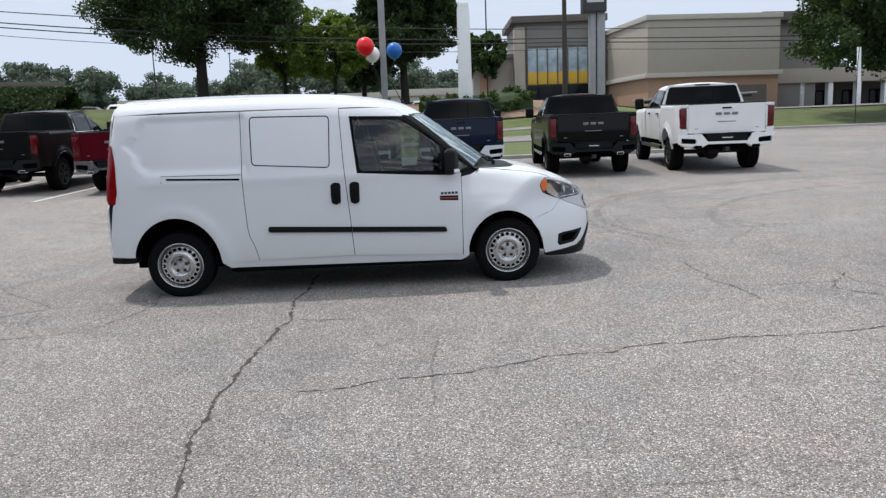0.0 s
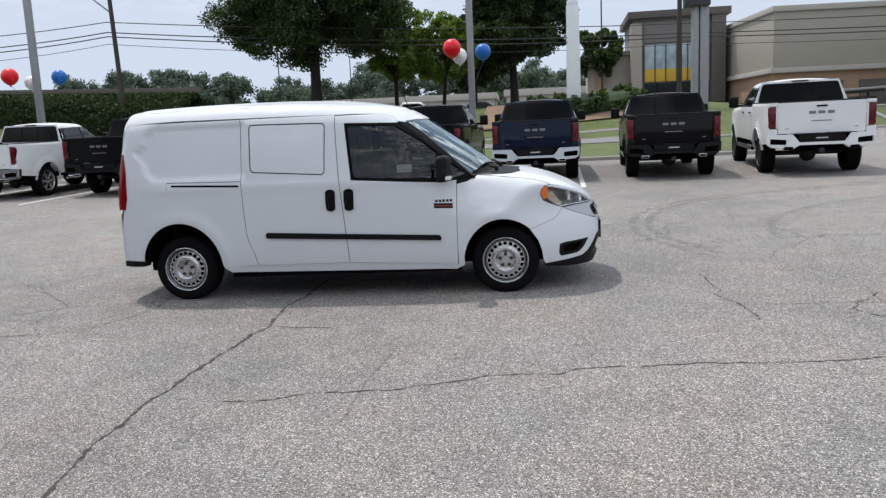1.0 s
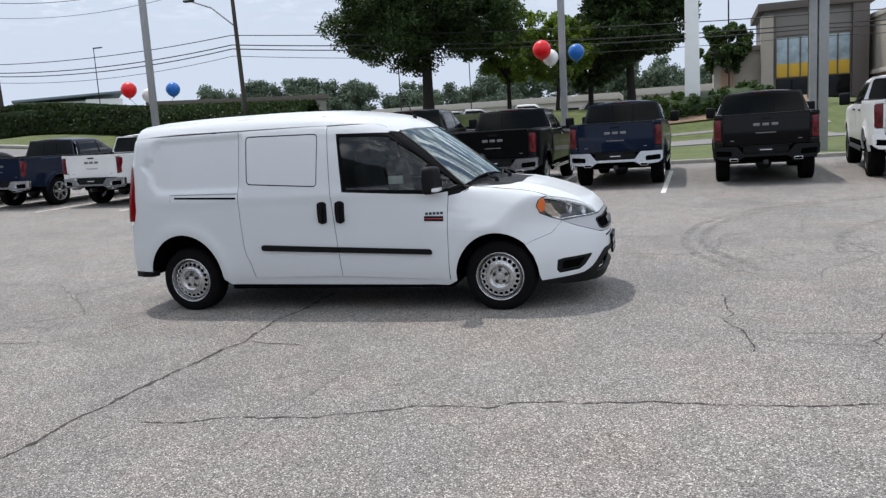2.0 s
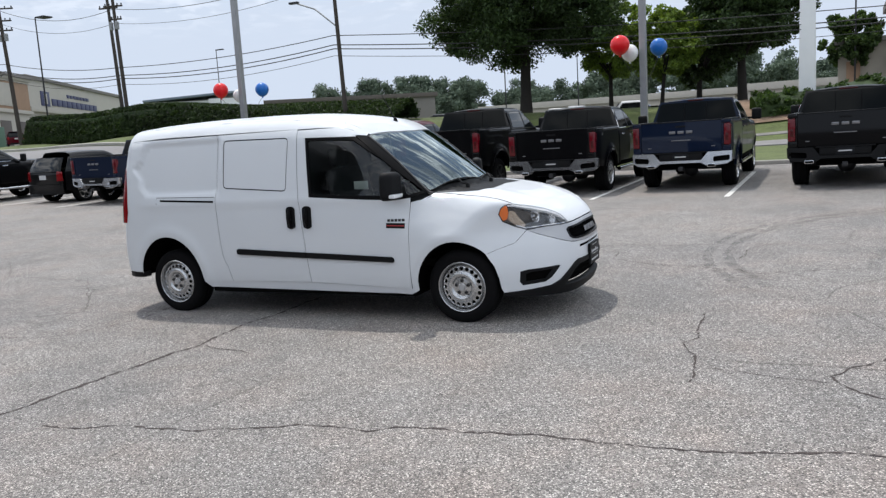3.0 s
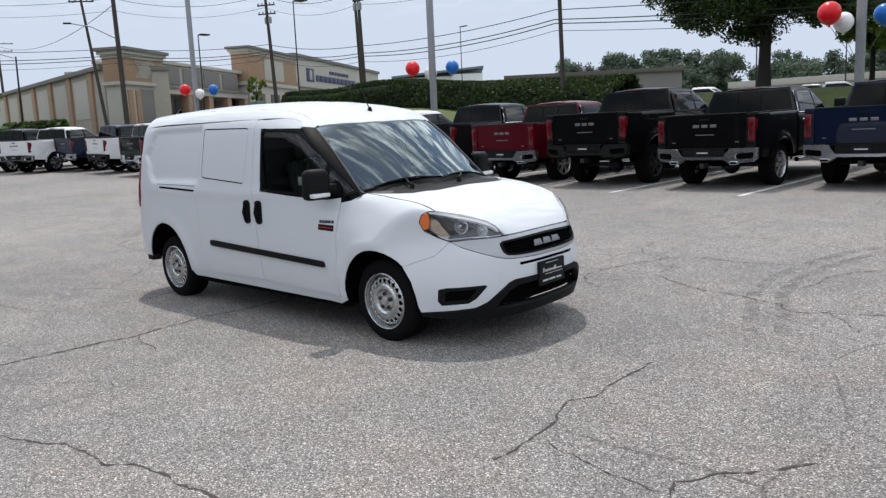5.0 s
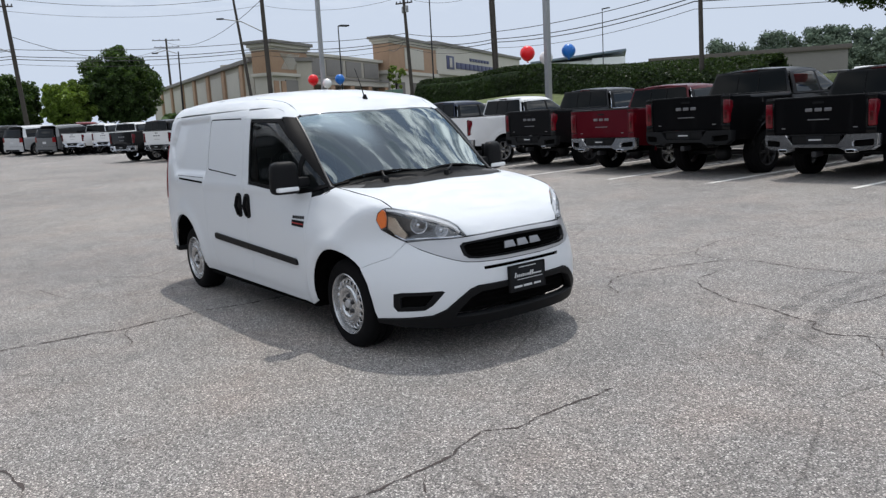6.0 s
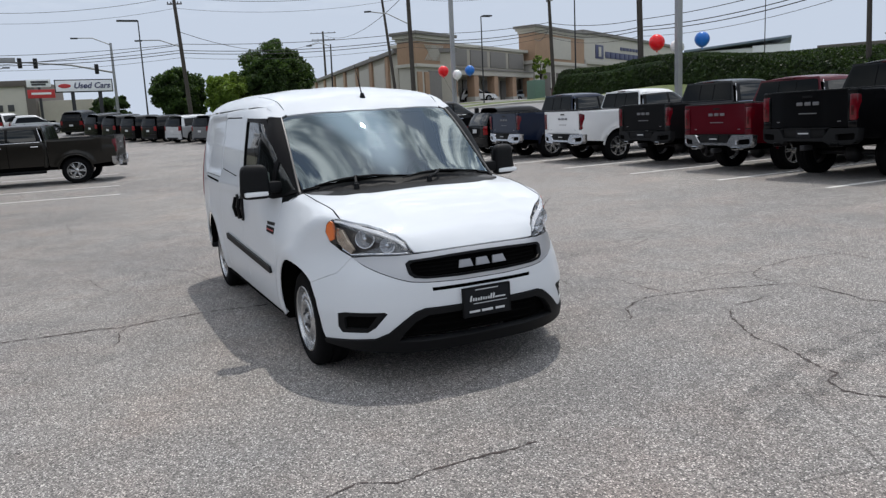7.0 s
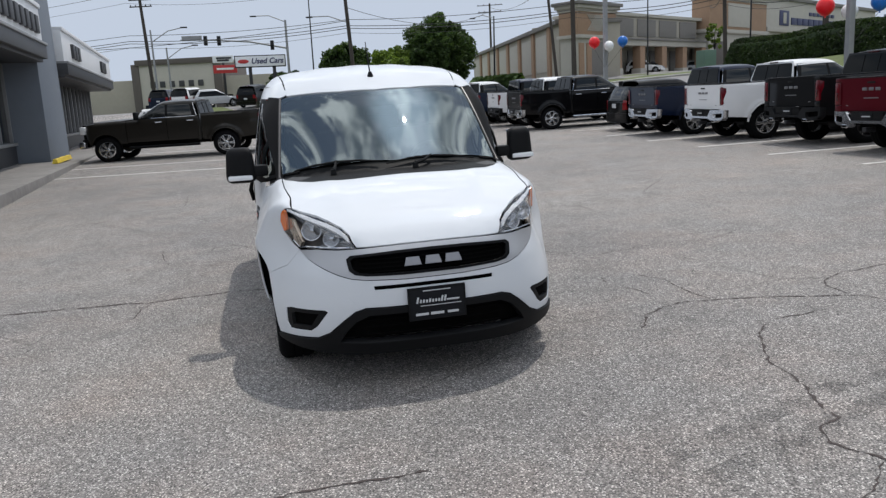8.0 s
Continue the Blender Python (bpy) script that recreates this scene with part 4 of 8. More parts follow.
rail_top = [(-0.888, 0.622, 1.638), (-1.1, 0.63, 1.72), (-1.6, 0.64, 1.78), (-2.4, 0.645, 1.81), (-3.3, 0.635, 1.79), (-3.575, 0.605, 1.77)]
both("roof_rail", lambda s: panel(VAN.round_to([(x, van_y, z) for x, van_y, z in rail_pts + rail_top]), VAN.barrel(s), 0.03, 0, lip=0.004, off=0.0012, unit=(1, 0.0195)), M["white"])
both("roof_ditch", lambda s: bar([tuple(Vector(p) + Vector((0, 0, -0.002))) for p in VAN.top()(np.array([(x, s * (y + 0.006)) for x, y in roof_r + [(-0.862, 0.650)]]))[0]], 0.0048, 6), M["black_plastic"])
rear_half = [(0.0, 0.50), (0.80, 0.50), (0.80, 0.86), (0.765, 0.9), (0.755, 1.42), (0.715, 1.66), (0.60, 1.765), (0.0, 1.825)]
part("tailgate", panel(rear_half[1:] + [(-y, z) for y, z in rear_half[1:-1][::-1]], VAN.front(True), 0.06, 0.003), M["white"], van)
both("tail_light", lambda s: panel(VAN.round_to([(-3.60, 0.80, 0.875), (-3.575, 0.82, 0.98), (-3.575, 0.80, 1.2), (-3.60, 0.79, 1.41), (-3.64, 0.74, 1.42), (-3.69, 0.74, 1.2), (-3.70, 0.75, 0.95), (-3.66, 0.77, 0.87)]), VAN.barrel(s), 0.02, 0, off=0.006, unit=(1, 0.0145)), M["red_lens"], "red tail light")
rb = [(-3.485, 0.878), (-3.60, 0.868), (-3.705, 0.815), (-3.76, 0.67), (-3.785, 0.35), (-3.79, 0.0)]
rb_out = [(x, y) for x, y in rb] + [(x, -y) for x, y in rb[::-1][1:]]
rb_in = [(x + 0.035, y * 0.90) for x, y in rb_out[::-1]]
part("rear_bumper", prism(rb_out + rb_in, 0.345, 0.40, 0.012), M["black_plastic"], van, "black rear bumper lip")
rbw = [(x + 0.02, y * 0.975) for x, y in rb_out[1:-1]] + [(x + 0.045, y * 0.90) for x, y in rb_out[1:-1][::-1]]
part("bumper_cover", prism(rbw, 0.40, 0.505, 0.015), M["white"], van)
# hood
LAMP_BROW = [(57.9, 0.971), (48.6, 0.947), (45.1, 0.937), (38.7, 0.911), (32.6, 0.877), (28.9, 0.841), (27.6, 0.810), (25.8, 0.774), (18, 0.776), (9, 0.778), (0, 0.778)]


def finer(poly, n=5):
    """The same outline with n steps along each of its sides."""
    return [tuple(np.array(a) + (np.array(b) - np.array(a)) * k / n) for a, b in zip(poly, poly[1:]) for k in range(n)] + [poly[-1]]


brow = [(p[0], p[1]) for p in VAN.fan()(np.array(finer(LAMP_BROW)))[0]]
hood_half = [(0.135, 0.0), (0.15, 0.2), (0.15, 0.4), (0.08, 0.54), (0.0, 0.615), (-0.13, 0.69), (-0.235, 0.714), (-0.08, 0.713), (0.05, 0.711), (0.14, 0.705), (0.30, 0.687)] + brow
for s in (-1, 1):
    sp_, sn_ = VAN.top()(np.array([(x, s * y) for x, y in finer([(-0.235, 0.7155), (-0.08, 0.7145), (0.05, 0.712), (0.14, 0.706), (0.30, 0.688), (0.428, 0.692)], 6)]))
    part("hood_seam", bar([tuple(v) for v in sp_ - sn_ * 0.001], 0.0032, 6), M["under"], van)
part("hood", panel(hood_half + [(x, -y) for x, y in hood_half[::-1][1:-1]], VAN.top(), 0.03, 0.003, 0.016), M["white"], van)
# windscreen with its black border
scr = [(-0.115, 0.0), (-0.165, 0.35), (-0.295, 0.725), (-0.872, 0.658), (-0.815, 0.45), (-0.762, 0.25), (-0.738, 0.0)]
scr_out = scr + [(x, -y) for x, y in scr[::-1][1:-1]]
scr_in = fillet([(-0.130, 0.0), (-0.180, 0.35), (-0.310, 0.700), (-0.842, 0.636), (-0.785, 0.45), (-0.732, 0.25), (-0.708, 0.0), (-0.732, -0.25), (-0.785, -0.45), (-0.842, -0.636), (-0.310, -0.700), (-0.180, -0.35)], [0, 0, 0.05, 0.05, 0, 0, 0, 0, 0, 0.05, 0.05, 0])
wind = part("windshield", panel(scr_out, VAN.top(), 0.05, 0.002, lip=0, off=0.0), M["glass_clear"], van, "clear windshield glass")
part("windshield_border", panel(scr_out, VAN.top(), 0.04, 0.003, holes=[scr_in], lip=0.01, off=-0.006), M["under"], wind, "black painted glass edge")
# black windscreen pillars
pil = VAN.round_to([(-0.295, 0.87, 1.083), (-0.262, 0.80, 1.083), (-0.240, 0.728, 1.086), (-0.33, 0.723, 1.150), (-0.64, 0.689, 1.415), (-0.876, 0.662, 1.600), (-0.915, 0.703, 1.598), (-0.948, 0.735, 1.600), (-0.70, 0.81, 1.432), (-0.42, 0.84, 1.245), (-0.245, 0.86, 1.122)])
edge_p = [(-0.25, 0.7285), (-0.295, 0.7265), (-0.48, 0.7055), (-0.67, 0.6835), (-0.873, 0.6595)]
both("pillar_trim", lambda s: bar([tuple(v + n_ * 0.003) for v, n_ in zip(*VAN.top()(np.array([(x, s * y) for x, y in finer(edge_p)])))], 0.008, 6), M["trim"], "grey rubber trim beside the windscreen")
both("windscreen_pillar", lambda s: panel(pil, VAN.barrel(s), 0.025, 0, off=0.001, unit=(1, 0.017)), M["pillar"])
glass_out = fillet([(-1.362, 1.122), (-1.414, 1.592), (-0.955, 1.574), (-0.595, 1.335), (-0.595, 1.085)], 0.03)
fixed_out = fillet([(-0.572, 1.083), (-0.572, 1.305), (-0.295, 1.128), (-0.415, 1.085)], 0.015)
wf = both("window_surround", lambda s: panel(fillet(WINDOW, [0.04, 0.04, 0.02, 0.02, 0.02, 0.02]), VAN.side(s), 0.03, 0.001, off=-0.002, holes=[glass_out, fixed_out]), M["pillar"], "black window surround")
for s, w in zip((-1, 1), wf):
    part("door_glass", panel(glass_out, VAN.side(s), 0.06, 0, lip=0, off=-0.012), M["glass_side"], w)
    part("quarter_glass", panel(fixed_out, VAN.side(s), 0.06, 0, lip=0, off=-0.012), M["glass_side"], w)
    part("glass_divider", panel([(-0.602, 1.10), (-0.568, 1.10), (-0.568, 1.30), (-0.602, 1.32)], VAN.side(s), 0.05, 0, off=-0.003), M["black_plastic"], w)
# front bumper: painted cover, silver band, grille, black chin

cover_half = [(0, 0.598), (9.4, 0.599), (22.2, 0.608), (27.3, 0.617), (31.6, 0.635), (38.3, 0.670), (45.7, 0.711), (51.4, 0.752), (54.6, 0.710), (58.6, 0.658), (67.8, 0.616), (74.6, 0.580), (70.3, 0.48), (68.2, 0.38), (67.3, 0.30), (66.1, 0.259), (51.4, 0.276), (41.5, 0.291), (36.3, 0.326), (30.5, 0.400), (26.5, 0.447), (23.1, 0.464), (10, 0.462), (0, 0.462)]
slot = fillet([(-20.0, 0.556), (20.0, 0.556), (20.2, 0.577), (-20.2, 0.577)], 0.6)
fog = fillet([(41.0, 0.355), (36.1, 0.440), (37.2, 0.450), (53.5, 0.440), (57.4, 0.428), (57.9, 0.342), (56.2, 0.310), (44.5, 0.322)], [0.02, 0.008, 0.008, 0.02, 0.012, 0.012, 0.016, 0.02])
FU = (0.0145, 1)
cover = cover_half + [(-a, z) for a, z in cover_half[::-1][1:-1]]
bump = part("front_bumper", panel(cover, VAN.fan(), 0.03, 0.0008, lip=0.006, holes=[[(a, z) for a, z in slot], fog, [(-a, z) for a, z in fog[::-1]]], unit=FU), M["white"], van)
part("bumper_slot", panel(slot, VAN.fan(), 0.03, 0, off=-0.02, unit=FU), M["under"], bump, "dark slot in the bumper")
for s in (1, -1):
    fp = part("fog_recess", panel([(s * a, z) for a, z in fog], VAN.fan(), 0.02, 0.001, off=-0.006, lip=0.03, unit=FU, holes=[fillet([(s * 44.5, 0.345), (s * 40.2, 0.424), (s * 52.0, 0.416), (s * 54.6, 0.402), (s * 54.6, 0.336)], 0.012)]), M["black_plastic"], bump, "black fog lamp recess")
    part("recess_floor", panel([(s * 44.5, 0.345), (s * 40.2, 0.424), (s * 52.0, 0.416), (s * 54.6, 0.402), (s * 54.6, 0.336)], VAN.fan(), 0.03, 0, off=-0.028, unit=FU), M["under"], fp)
band_half = [(0, 0.601), (9.4, 0.602), (22.2, 0.611), (27.3, 0.620), (31.6, 0.638), (38.3, 0.673), (45.7, 0.714), (51.3, 0.751), (41.6, 0.765), (31.9, 0.766), (25.8, 0.770), (18, 0.773), (9, 0.7745), (0, 0.775)]
gr_half = [(0, 0.624), (9.3, 0.624), (22.1, 0.630), (26.1, 0.639), (28.0, 0.660), (28.7, 0.690), (29.2, 0.720), (27.8, 0.738), (22, 0.744), (12.6, 0.749), (0, 0.751)]
grille_out = gr_half + [(-a, z) for a, z in gr_half[::-1][1:-1]]
band = part("silver_band", panel(band_half + [(-a, z) for a, z in band_half[::-1][1:-1]], VAN.fan(), 0.025, 0.001, lip=0.02, holes=[grille_out], off=0.002, unit=FU), M["silver"], van, "silver grille surround")
gin = [(a * 0.95, 0.687 + (z - 0.687) * 0.78) for a, z in grille_out]
gril = part("grille", panel(grille_out, VAN.fan(), 0.02, 0.0005, lip=0.03, off=0.004, holes=[gin], unit=FU), M["gloss_black"], van, "gloss black grille")
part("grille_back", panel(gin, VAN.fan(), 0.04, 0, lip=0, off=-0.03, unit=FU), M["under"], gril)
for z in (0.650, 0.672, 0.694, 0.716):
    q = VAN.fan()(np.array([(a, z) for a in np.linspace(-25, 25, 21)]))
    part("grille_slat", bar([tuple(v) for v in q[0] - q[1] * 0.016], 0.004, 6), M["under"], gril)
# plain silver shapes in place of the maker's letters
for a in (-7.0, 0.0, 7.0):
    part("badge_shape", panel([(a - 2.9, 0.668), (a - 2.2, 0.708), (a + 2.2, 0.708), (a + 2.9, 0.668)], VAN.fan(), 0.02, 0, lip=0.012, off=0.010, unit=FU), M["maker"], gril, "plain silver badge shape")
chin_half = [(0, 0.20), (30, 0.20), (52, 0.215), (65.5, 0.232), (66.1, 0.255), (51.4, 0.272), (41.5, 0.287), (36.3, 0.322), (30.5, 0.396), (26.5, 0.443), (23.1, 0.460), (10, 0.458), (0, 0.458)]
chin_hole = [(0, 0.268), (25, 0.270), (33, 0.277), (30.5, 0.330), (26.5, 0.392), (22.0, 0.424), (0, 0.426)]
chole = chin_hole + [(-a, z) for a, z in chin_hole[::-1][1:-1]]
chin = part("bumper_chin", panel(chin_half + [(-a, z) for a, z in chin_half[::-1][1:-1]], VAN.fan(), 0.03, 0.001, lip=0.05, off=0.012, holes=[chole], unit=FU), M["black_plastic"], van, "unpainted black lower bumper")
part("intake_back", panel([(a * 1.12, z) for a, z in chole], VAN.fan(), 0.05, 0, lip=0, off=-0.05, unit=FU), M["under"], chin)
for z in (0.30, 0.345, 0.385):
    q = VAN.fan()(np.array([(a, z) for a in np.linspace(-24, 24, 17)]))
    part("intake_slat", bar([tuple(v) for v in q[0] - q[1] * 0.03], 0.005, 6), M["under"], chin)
part("tow_cover", panel(disc(0.026, 18, (-0.464, 0.484)), VAN.front(), 0.02, 0, lip=0.01, off=0.0015), M["white"], bump)
# dealer plate
plate = part("front_plate", block((0.915, 0.0, 0.462), (0.016, 0.302, 0.166), 0.004), M["plate"], van, "black dealer plate with pale print")
part("plate_frame", joined(*[panel([(-0.155, 0.376), (0.155, 0.376), (0.155, 0.549), (-0.155, 0.549)], lambda q: (np.c_[np.full(len(q), 0.925), q], np.repeat([[1.0, 0, 0]], len(q), 0)), 0.1, 0, 0.02, 0, [[(-0.146, 0.385), (-0.146, 0.540), (0.146, 0.540), (0.146, 0.385)]])]), M["black_plastic"], plate)
# unreadable print as plain bars: a scrawled line, a fine line under it, a bottom line
for y, z, w, h in [(0.0, 0.532, 0.15, 0.005), (0.02, 0.452, 0.22, 0.004), (-0.085, 0.407, 0.068, 0.013), (-0.003, 0.407, 0.072, 0.014), (0.082, 0.407, 0.060, 0.013), (0.085, 0.474, 0.07, 0.009)]:
    part("print_bar", block((0.924, y, z), (0.003, w, h), 0.001), M["plate_ink"], plate)
for k, h in enumerate((0.034, 0.018, 0.018, 0.016, 0.020, 0.016, 0.016, 0.016, 0.032, 0.032)):
    part("print_bar", block((0.924, -0.105 + 0.0165 * k, 0.470 + h * 0.4), (0.003, 0.010, h), 0.001, Matrix.Rotation(radians(-14), 3, "X")), M["plate_ink"], plate)
# headlights
lamp = [(65.1, 0.940), (62.6, 0.965), (60.5, 0.972), (57.9, 0.970), (48.6, 0.945), (45.1, 0.935), (38.7, 0.909), (32.6, 0.875), (28.9, 0.839), (27.6, 0.808), (25.9, 0.773), (31.9, 0.768), (41.6, 0.768), (51.4, 0.755), (57.5, 0.786), (64.2, 0.832), (66.3, 0.893)]
for s in (1, -1):
    hl = part("headlight", panel([(s * a, z) for a, z in lamp], VAN.fan(), 0.025, 0.001, lip=0.012, off=0.004, unit=FU), M["lens"], van, "clear headlight with amber marker")
    part("lamp_housing", panel([(s * a, z) for a, z in lamp], VAN.fan(), 0.04, 0.003, lip=0.03, off=-0.055, unit=FU), M["lamp_inner"], hl)
    bez = [(61, 0.966), (57.9, 0.964), (48.6, 0.939), (38.7, 0.902), (32.6, 0.868), (29.3, 0.835), (28.2, 0.805), (29.3, 0.812), (30.6, 0.832), (33.2, 0.854), (39.0, 0.888), (48.6, 0.924), (57, 0.950), (60.5, 0.953)]
    part("bright_brow", panel([(s * a, z) for a, z in bez], VAN.fan(), 0.025, 0, off=-0.002, lip=0.02, unit=FU), M["lamp_trim"], hl)
    rimp, rimn = VAN.fan()(np.array([(s * a, z) for a, z in finer([(57, 0.797), (52, 0.768), (47, 0.774), (41.6, 0.778), (31.9, 0.778), (28.2, 0.781)])]))
    part("running_light", bar([tuple(v) for v in rimp - rimn * 0.006], 0.0045, 6), M["chrome"], hl, "bright running light strip")
    mk = [(65.9, 0.893), (64.8, 0.936), (62.5, 0.960), (61.3, 0.950), (60.8, 0.900), (61.6, 0.850), (63.9, 0.838)]
    part("amber_marker", panel([(s * a, z) for a, z in mk], VAN.fan(), 0.02, 0, off=0.0055, lip=0.015, unit=FU), M["amber"], hl, "amber side marker")
    ic = [(60.4, 0.915), (57.2, 0.905), (54.8, 0.850), (51.2, 0.795), (52.6, 0.772), (57.4, 0.800), (61.0, 0.842)]
    part("turn_signal", panel([(s * a, z) for a, z in ic], VAN.fan(), 0.02, 0, off=-0.012, lip=0.02, unit=FU), M["amber_dark"], hl, "amber tinted turn signal")
    for a, z, r in ((46.5, 0.858, 0.056), (36.5, 0.824, 0.044)):
        p, nn = VAN.fan()(np.array([(s * a, z)]))
        at = Vector(p[0]) - Vector(nn[0]) * 0.035
        d = Vector((0.93, 0.30 * s, 0.12)).normalized()
        mm = Matrix.Translation(at) @ d.to_track_quat("Y", "Z").to_matrix().to_4x4()
        bowl = turned([(r, 0.020), (r * 0.93, 0.018), (r * 0.75, -0.002), (r * 0.45, -0.018), (0.004, -0.024)], 24)
        part("reflector_bowl", bowl, M["reflector"], hl, place=mm)
        part("bulb_shield", turned([(0.0, 0.012), (0.010, 0.010), (0.013, -0.01), (0.013, -0.02)], 12), M["chrome"], hl, place=mm)
# black flank strips, handles, rail slot, door badge
strip_r = fillet([(-2.228, 0.590), (-2.228, 0.642), (-1.466, 0.606), (-1.462, 0.558)], [0.025, 0.025, 0.002, 0.002])
strip_f = fillet([(-1.455, 0.558), (-1.459, 0.606), (-0.585, 0.567), (-0.572, 0.521)], [0.002, 0.002, 0.02, 0.02])
for s, d1, d2 in zip((-1, 1), doors, slides):
    part("flank_strip", panel(strip_r, VAN.side(s), 0.04, 0, off=0.017, lip=0.02), M["black_plastic"], d2, "black rubbing strip")
    part("flank_strip", panel(strip_f, VAN.side(s), 0.04, 0, off=0.017, lip=0.02), M["black_plastic"], d1, "black rubbing strip")
    for x, d in ((-1.588, d2), (-1.415, d1)):
        up = fillet([(x - 0.042, 0.835), (x - 0.048, 0.92), (x - 0.045, 1.005), (x - 0.02, 1.022), (x + 0.02, 1.022), (x + 0.045, 1.005), (x + 0.042, 0.92), (x + 0.040, 0.835), (x, 0.818)], 0.012)
        h = part("door_handle", panel(up, VAN.side(s), 0.02, 0, off=0.012, lip=0.02), M["black_plastic"], d, "black door handle")
        p, nn = VAN.side(s)(np.array([(x, 0.84), (x, 0.92), (x, 1.0)]))
        p[1] += nn[1] * 0.016
        part("grip", bar([tuple(v) for v in p + nn * 0.022], [0.012, 0.016, 0.012], 8), M["gloss_black"], h)
    part("badge_bar", panel([(-0.632, 0.815), (-0.632, 0.858), (-0.46, 0.852), (-0.46, 0.808)], VAN.side(s), 0.05, 0, off=0.004, lip=0.005), M["black_plastic"], d1, "small dark door badge")
    part("badge_line", panel([(-0.627, 0.832), (-0.627, 0.840), (-0.465, 0.834), (-0.465, 0.826)], VAN.side(s), 0.05, 0, off=0.006, lip=0.003), M["badge"], d1)
    for k in range(5):
        x = -0.62 + 0.033 * k
        part("badge_shape", panel([(x, 0.868), (x, 0.889), (x + 0.024, 0.888), (x + 0.024, 0.867)], VAN.side(s), 0.05, 0, off=0.004, lip=0.004), M["dark_metal"], d1)
    part("rail_slot", panel(fillet([(-3.118, 1.104), (-3.118, 1.121), (-2.455, 1.096), (-2.455, 1.079)], 0.006), VAN.side(s), 0.05, 0, off=0.002, lip=0.004), M["under"], d2, "dark sliding door rail")
    part("rail_cover_seam", bar([tuple(v) for v in VAN.side(s)(np.array([(-3.165, 1.08), (-3.165, 1.142), (-2.8, 1.137), (-2.445, 1.13)]))[0]], 0.0028, 5), M["dash"], d2)


def door_mirror(s):
    y = 0.885
    arm = part("mirror_arm", block((-0.52, s * (y + 0.0), 1.13), (0.10, 0.18, 0.075), 0.02), M["black_plastic"], van)
    bm = bmesh.new()
    box(bm, (0, 0, 0), (0.135, 0.185, 0.235), 0.055, seg=4)
    for v in bm.verts:
        if v.co.x < 0:
            v.co.x *= 0.45
        v.co.x += -0.04 * (v.co.y * s / 0.09) * 0.6
        v.co.y *= 1 - 0.10 * (v.co.z / 0.11)
    part("mirror_housing", smooth(bm, 60), M["black_plastic"], arm, "black door mirror housing", Matrix.Translation((-0.535, s * (y + 0.088), 1.172)))
    part("mirror_signal", block((-0.477, s * (y + 0.092), 1.092), (0.06, 0.160, 0.034), 0.014), M["clear_white"], arm, "clear signal lens strip")
    part("mirror_glass", block((-0.568, s * (y + 0.088), 1.18), (0.004, 0.15, 0.19), 0.001), M["chrome"], arm)


door_mirror(-1)
door_mirror(1)


# wheels
def van_wheel(x, s):
    axle = Matrix.Translation((x, s * 0.835, 0.302)) @ Matrix.Rotation(0 if s > 0 else math.pi, 4, "Z")
    w = new("wheel")
    w.parent = van
    w.matrix_local = axle
    R = 0.312
    prof = [(0.205, -0.005), (0.222, 0.006), (0.262, 0.010), (0.292, -0.002), (0.306, -0.018), (R, -0.04), (R, -0.075), (R - 0.008, -0.077), (R - 0.008, -0.085), (R, -0.087), (R, -0.125), (R - 0.008, -0.127), (R - 0.008, -0.135), (R, -0.137), (R, -0.17), (0.30, -0.195), (0.26, -0.21), (0.205, -0.20), (0.195, -0.10), (0.205, -0.005)]
    part("tyre", turned(prof, 48), M["rubber"], w)
    rim = part("rim", turned([(0.207, 0.0), (0.213, 0.006), (0.208, 0.010), (0.203, 0.007), (0.198, -0.010), (0.194, -0.034), (0.188, -0.052), (0.18, -0.054)], 48), M["steel"], w, "silver steel wheel rim")
    to = Matrix.Rotation(radians(-90), 4, "X")
    dome = lambda r: np.interp(r, [0.0, 0.045, 0.078, 0.094, 0.116, 0.130, 0.170, 0.180, 0.19], [-0.004, -0.006, -0.012, 0.005, 0.008, -0.007, -0.012, -0.022, -0.046])

    def chart(q):
        r = np.hypot(q[:, 0], q[:, 1])
        p = np.stack([q[:, 0], dome(r), q[:, 1]], 1)
        e = 0.004
        g = (dome(r + e) - dome(r - e)) / (2 * e)
        n = np.stack([-g * q[:, 0] / (r + 1e-6), np.ones(len(q)), -g * q[:, 1] / (r + 1e-6)], 1)
        return p, n / np.linalg.norm(n, axis=1, keepdims=True)
    holes = [disc(0.0178, 12, (0.157 * math.cos(k * math.tau / 20), 0.157 * math.sin(k * math.tau / 20))) for k in range(20)]
    part("wheel_disc", panel(disc(0.187, 60), chart, 0.009, 0, lip=0.012, holes=holes), M["steel"], rim)
    part("wheel_well_back", turned([(0.0, -0.05), (0.19, -0.055)], 32), M["under"], w)
    part("centre_cap", turned([(0.0, 0.012), (0.026, 0.010), (0.031, 0.0), (0.031, -0.01)], 20), M["silver"], rim)
    for k in range(5):
        a = math.radians(90 + 72 * k)
        part("wheel_nut", turned([(0.0, 0.010), (0.010, 0.009), (0.014, 0.002), (0.020, -0.012)], 8), M["dark_metal"], rim, place=Matrix.Translation((0.055 * math.cos(a), -0.002, 0.055 * math.sin(a))))


for wx in (0.0, AXLE_R):
    for s in (-1, 1):
        van_wheel(wx, s)
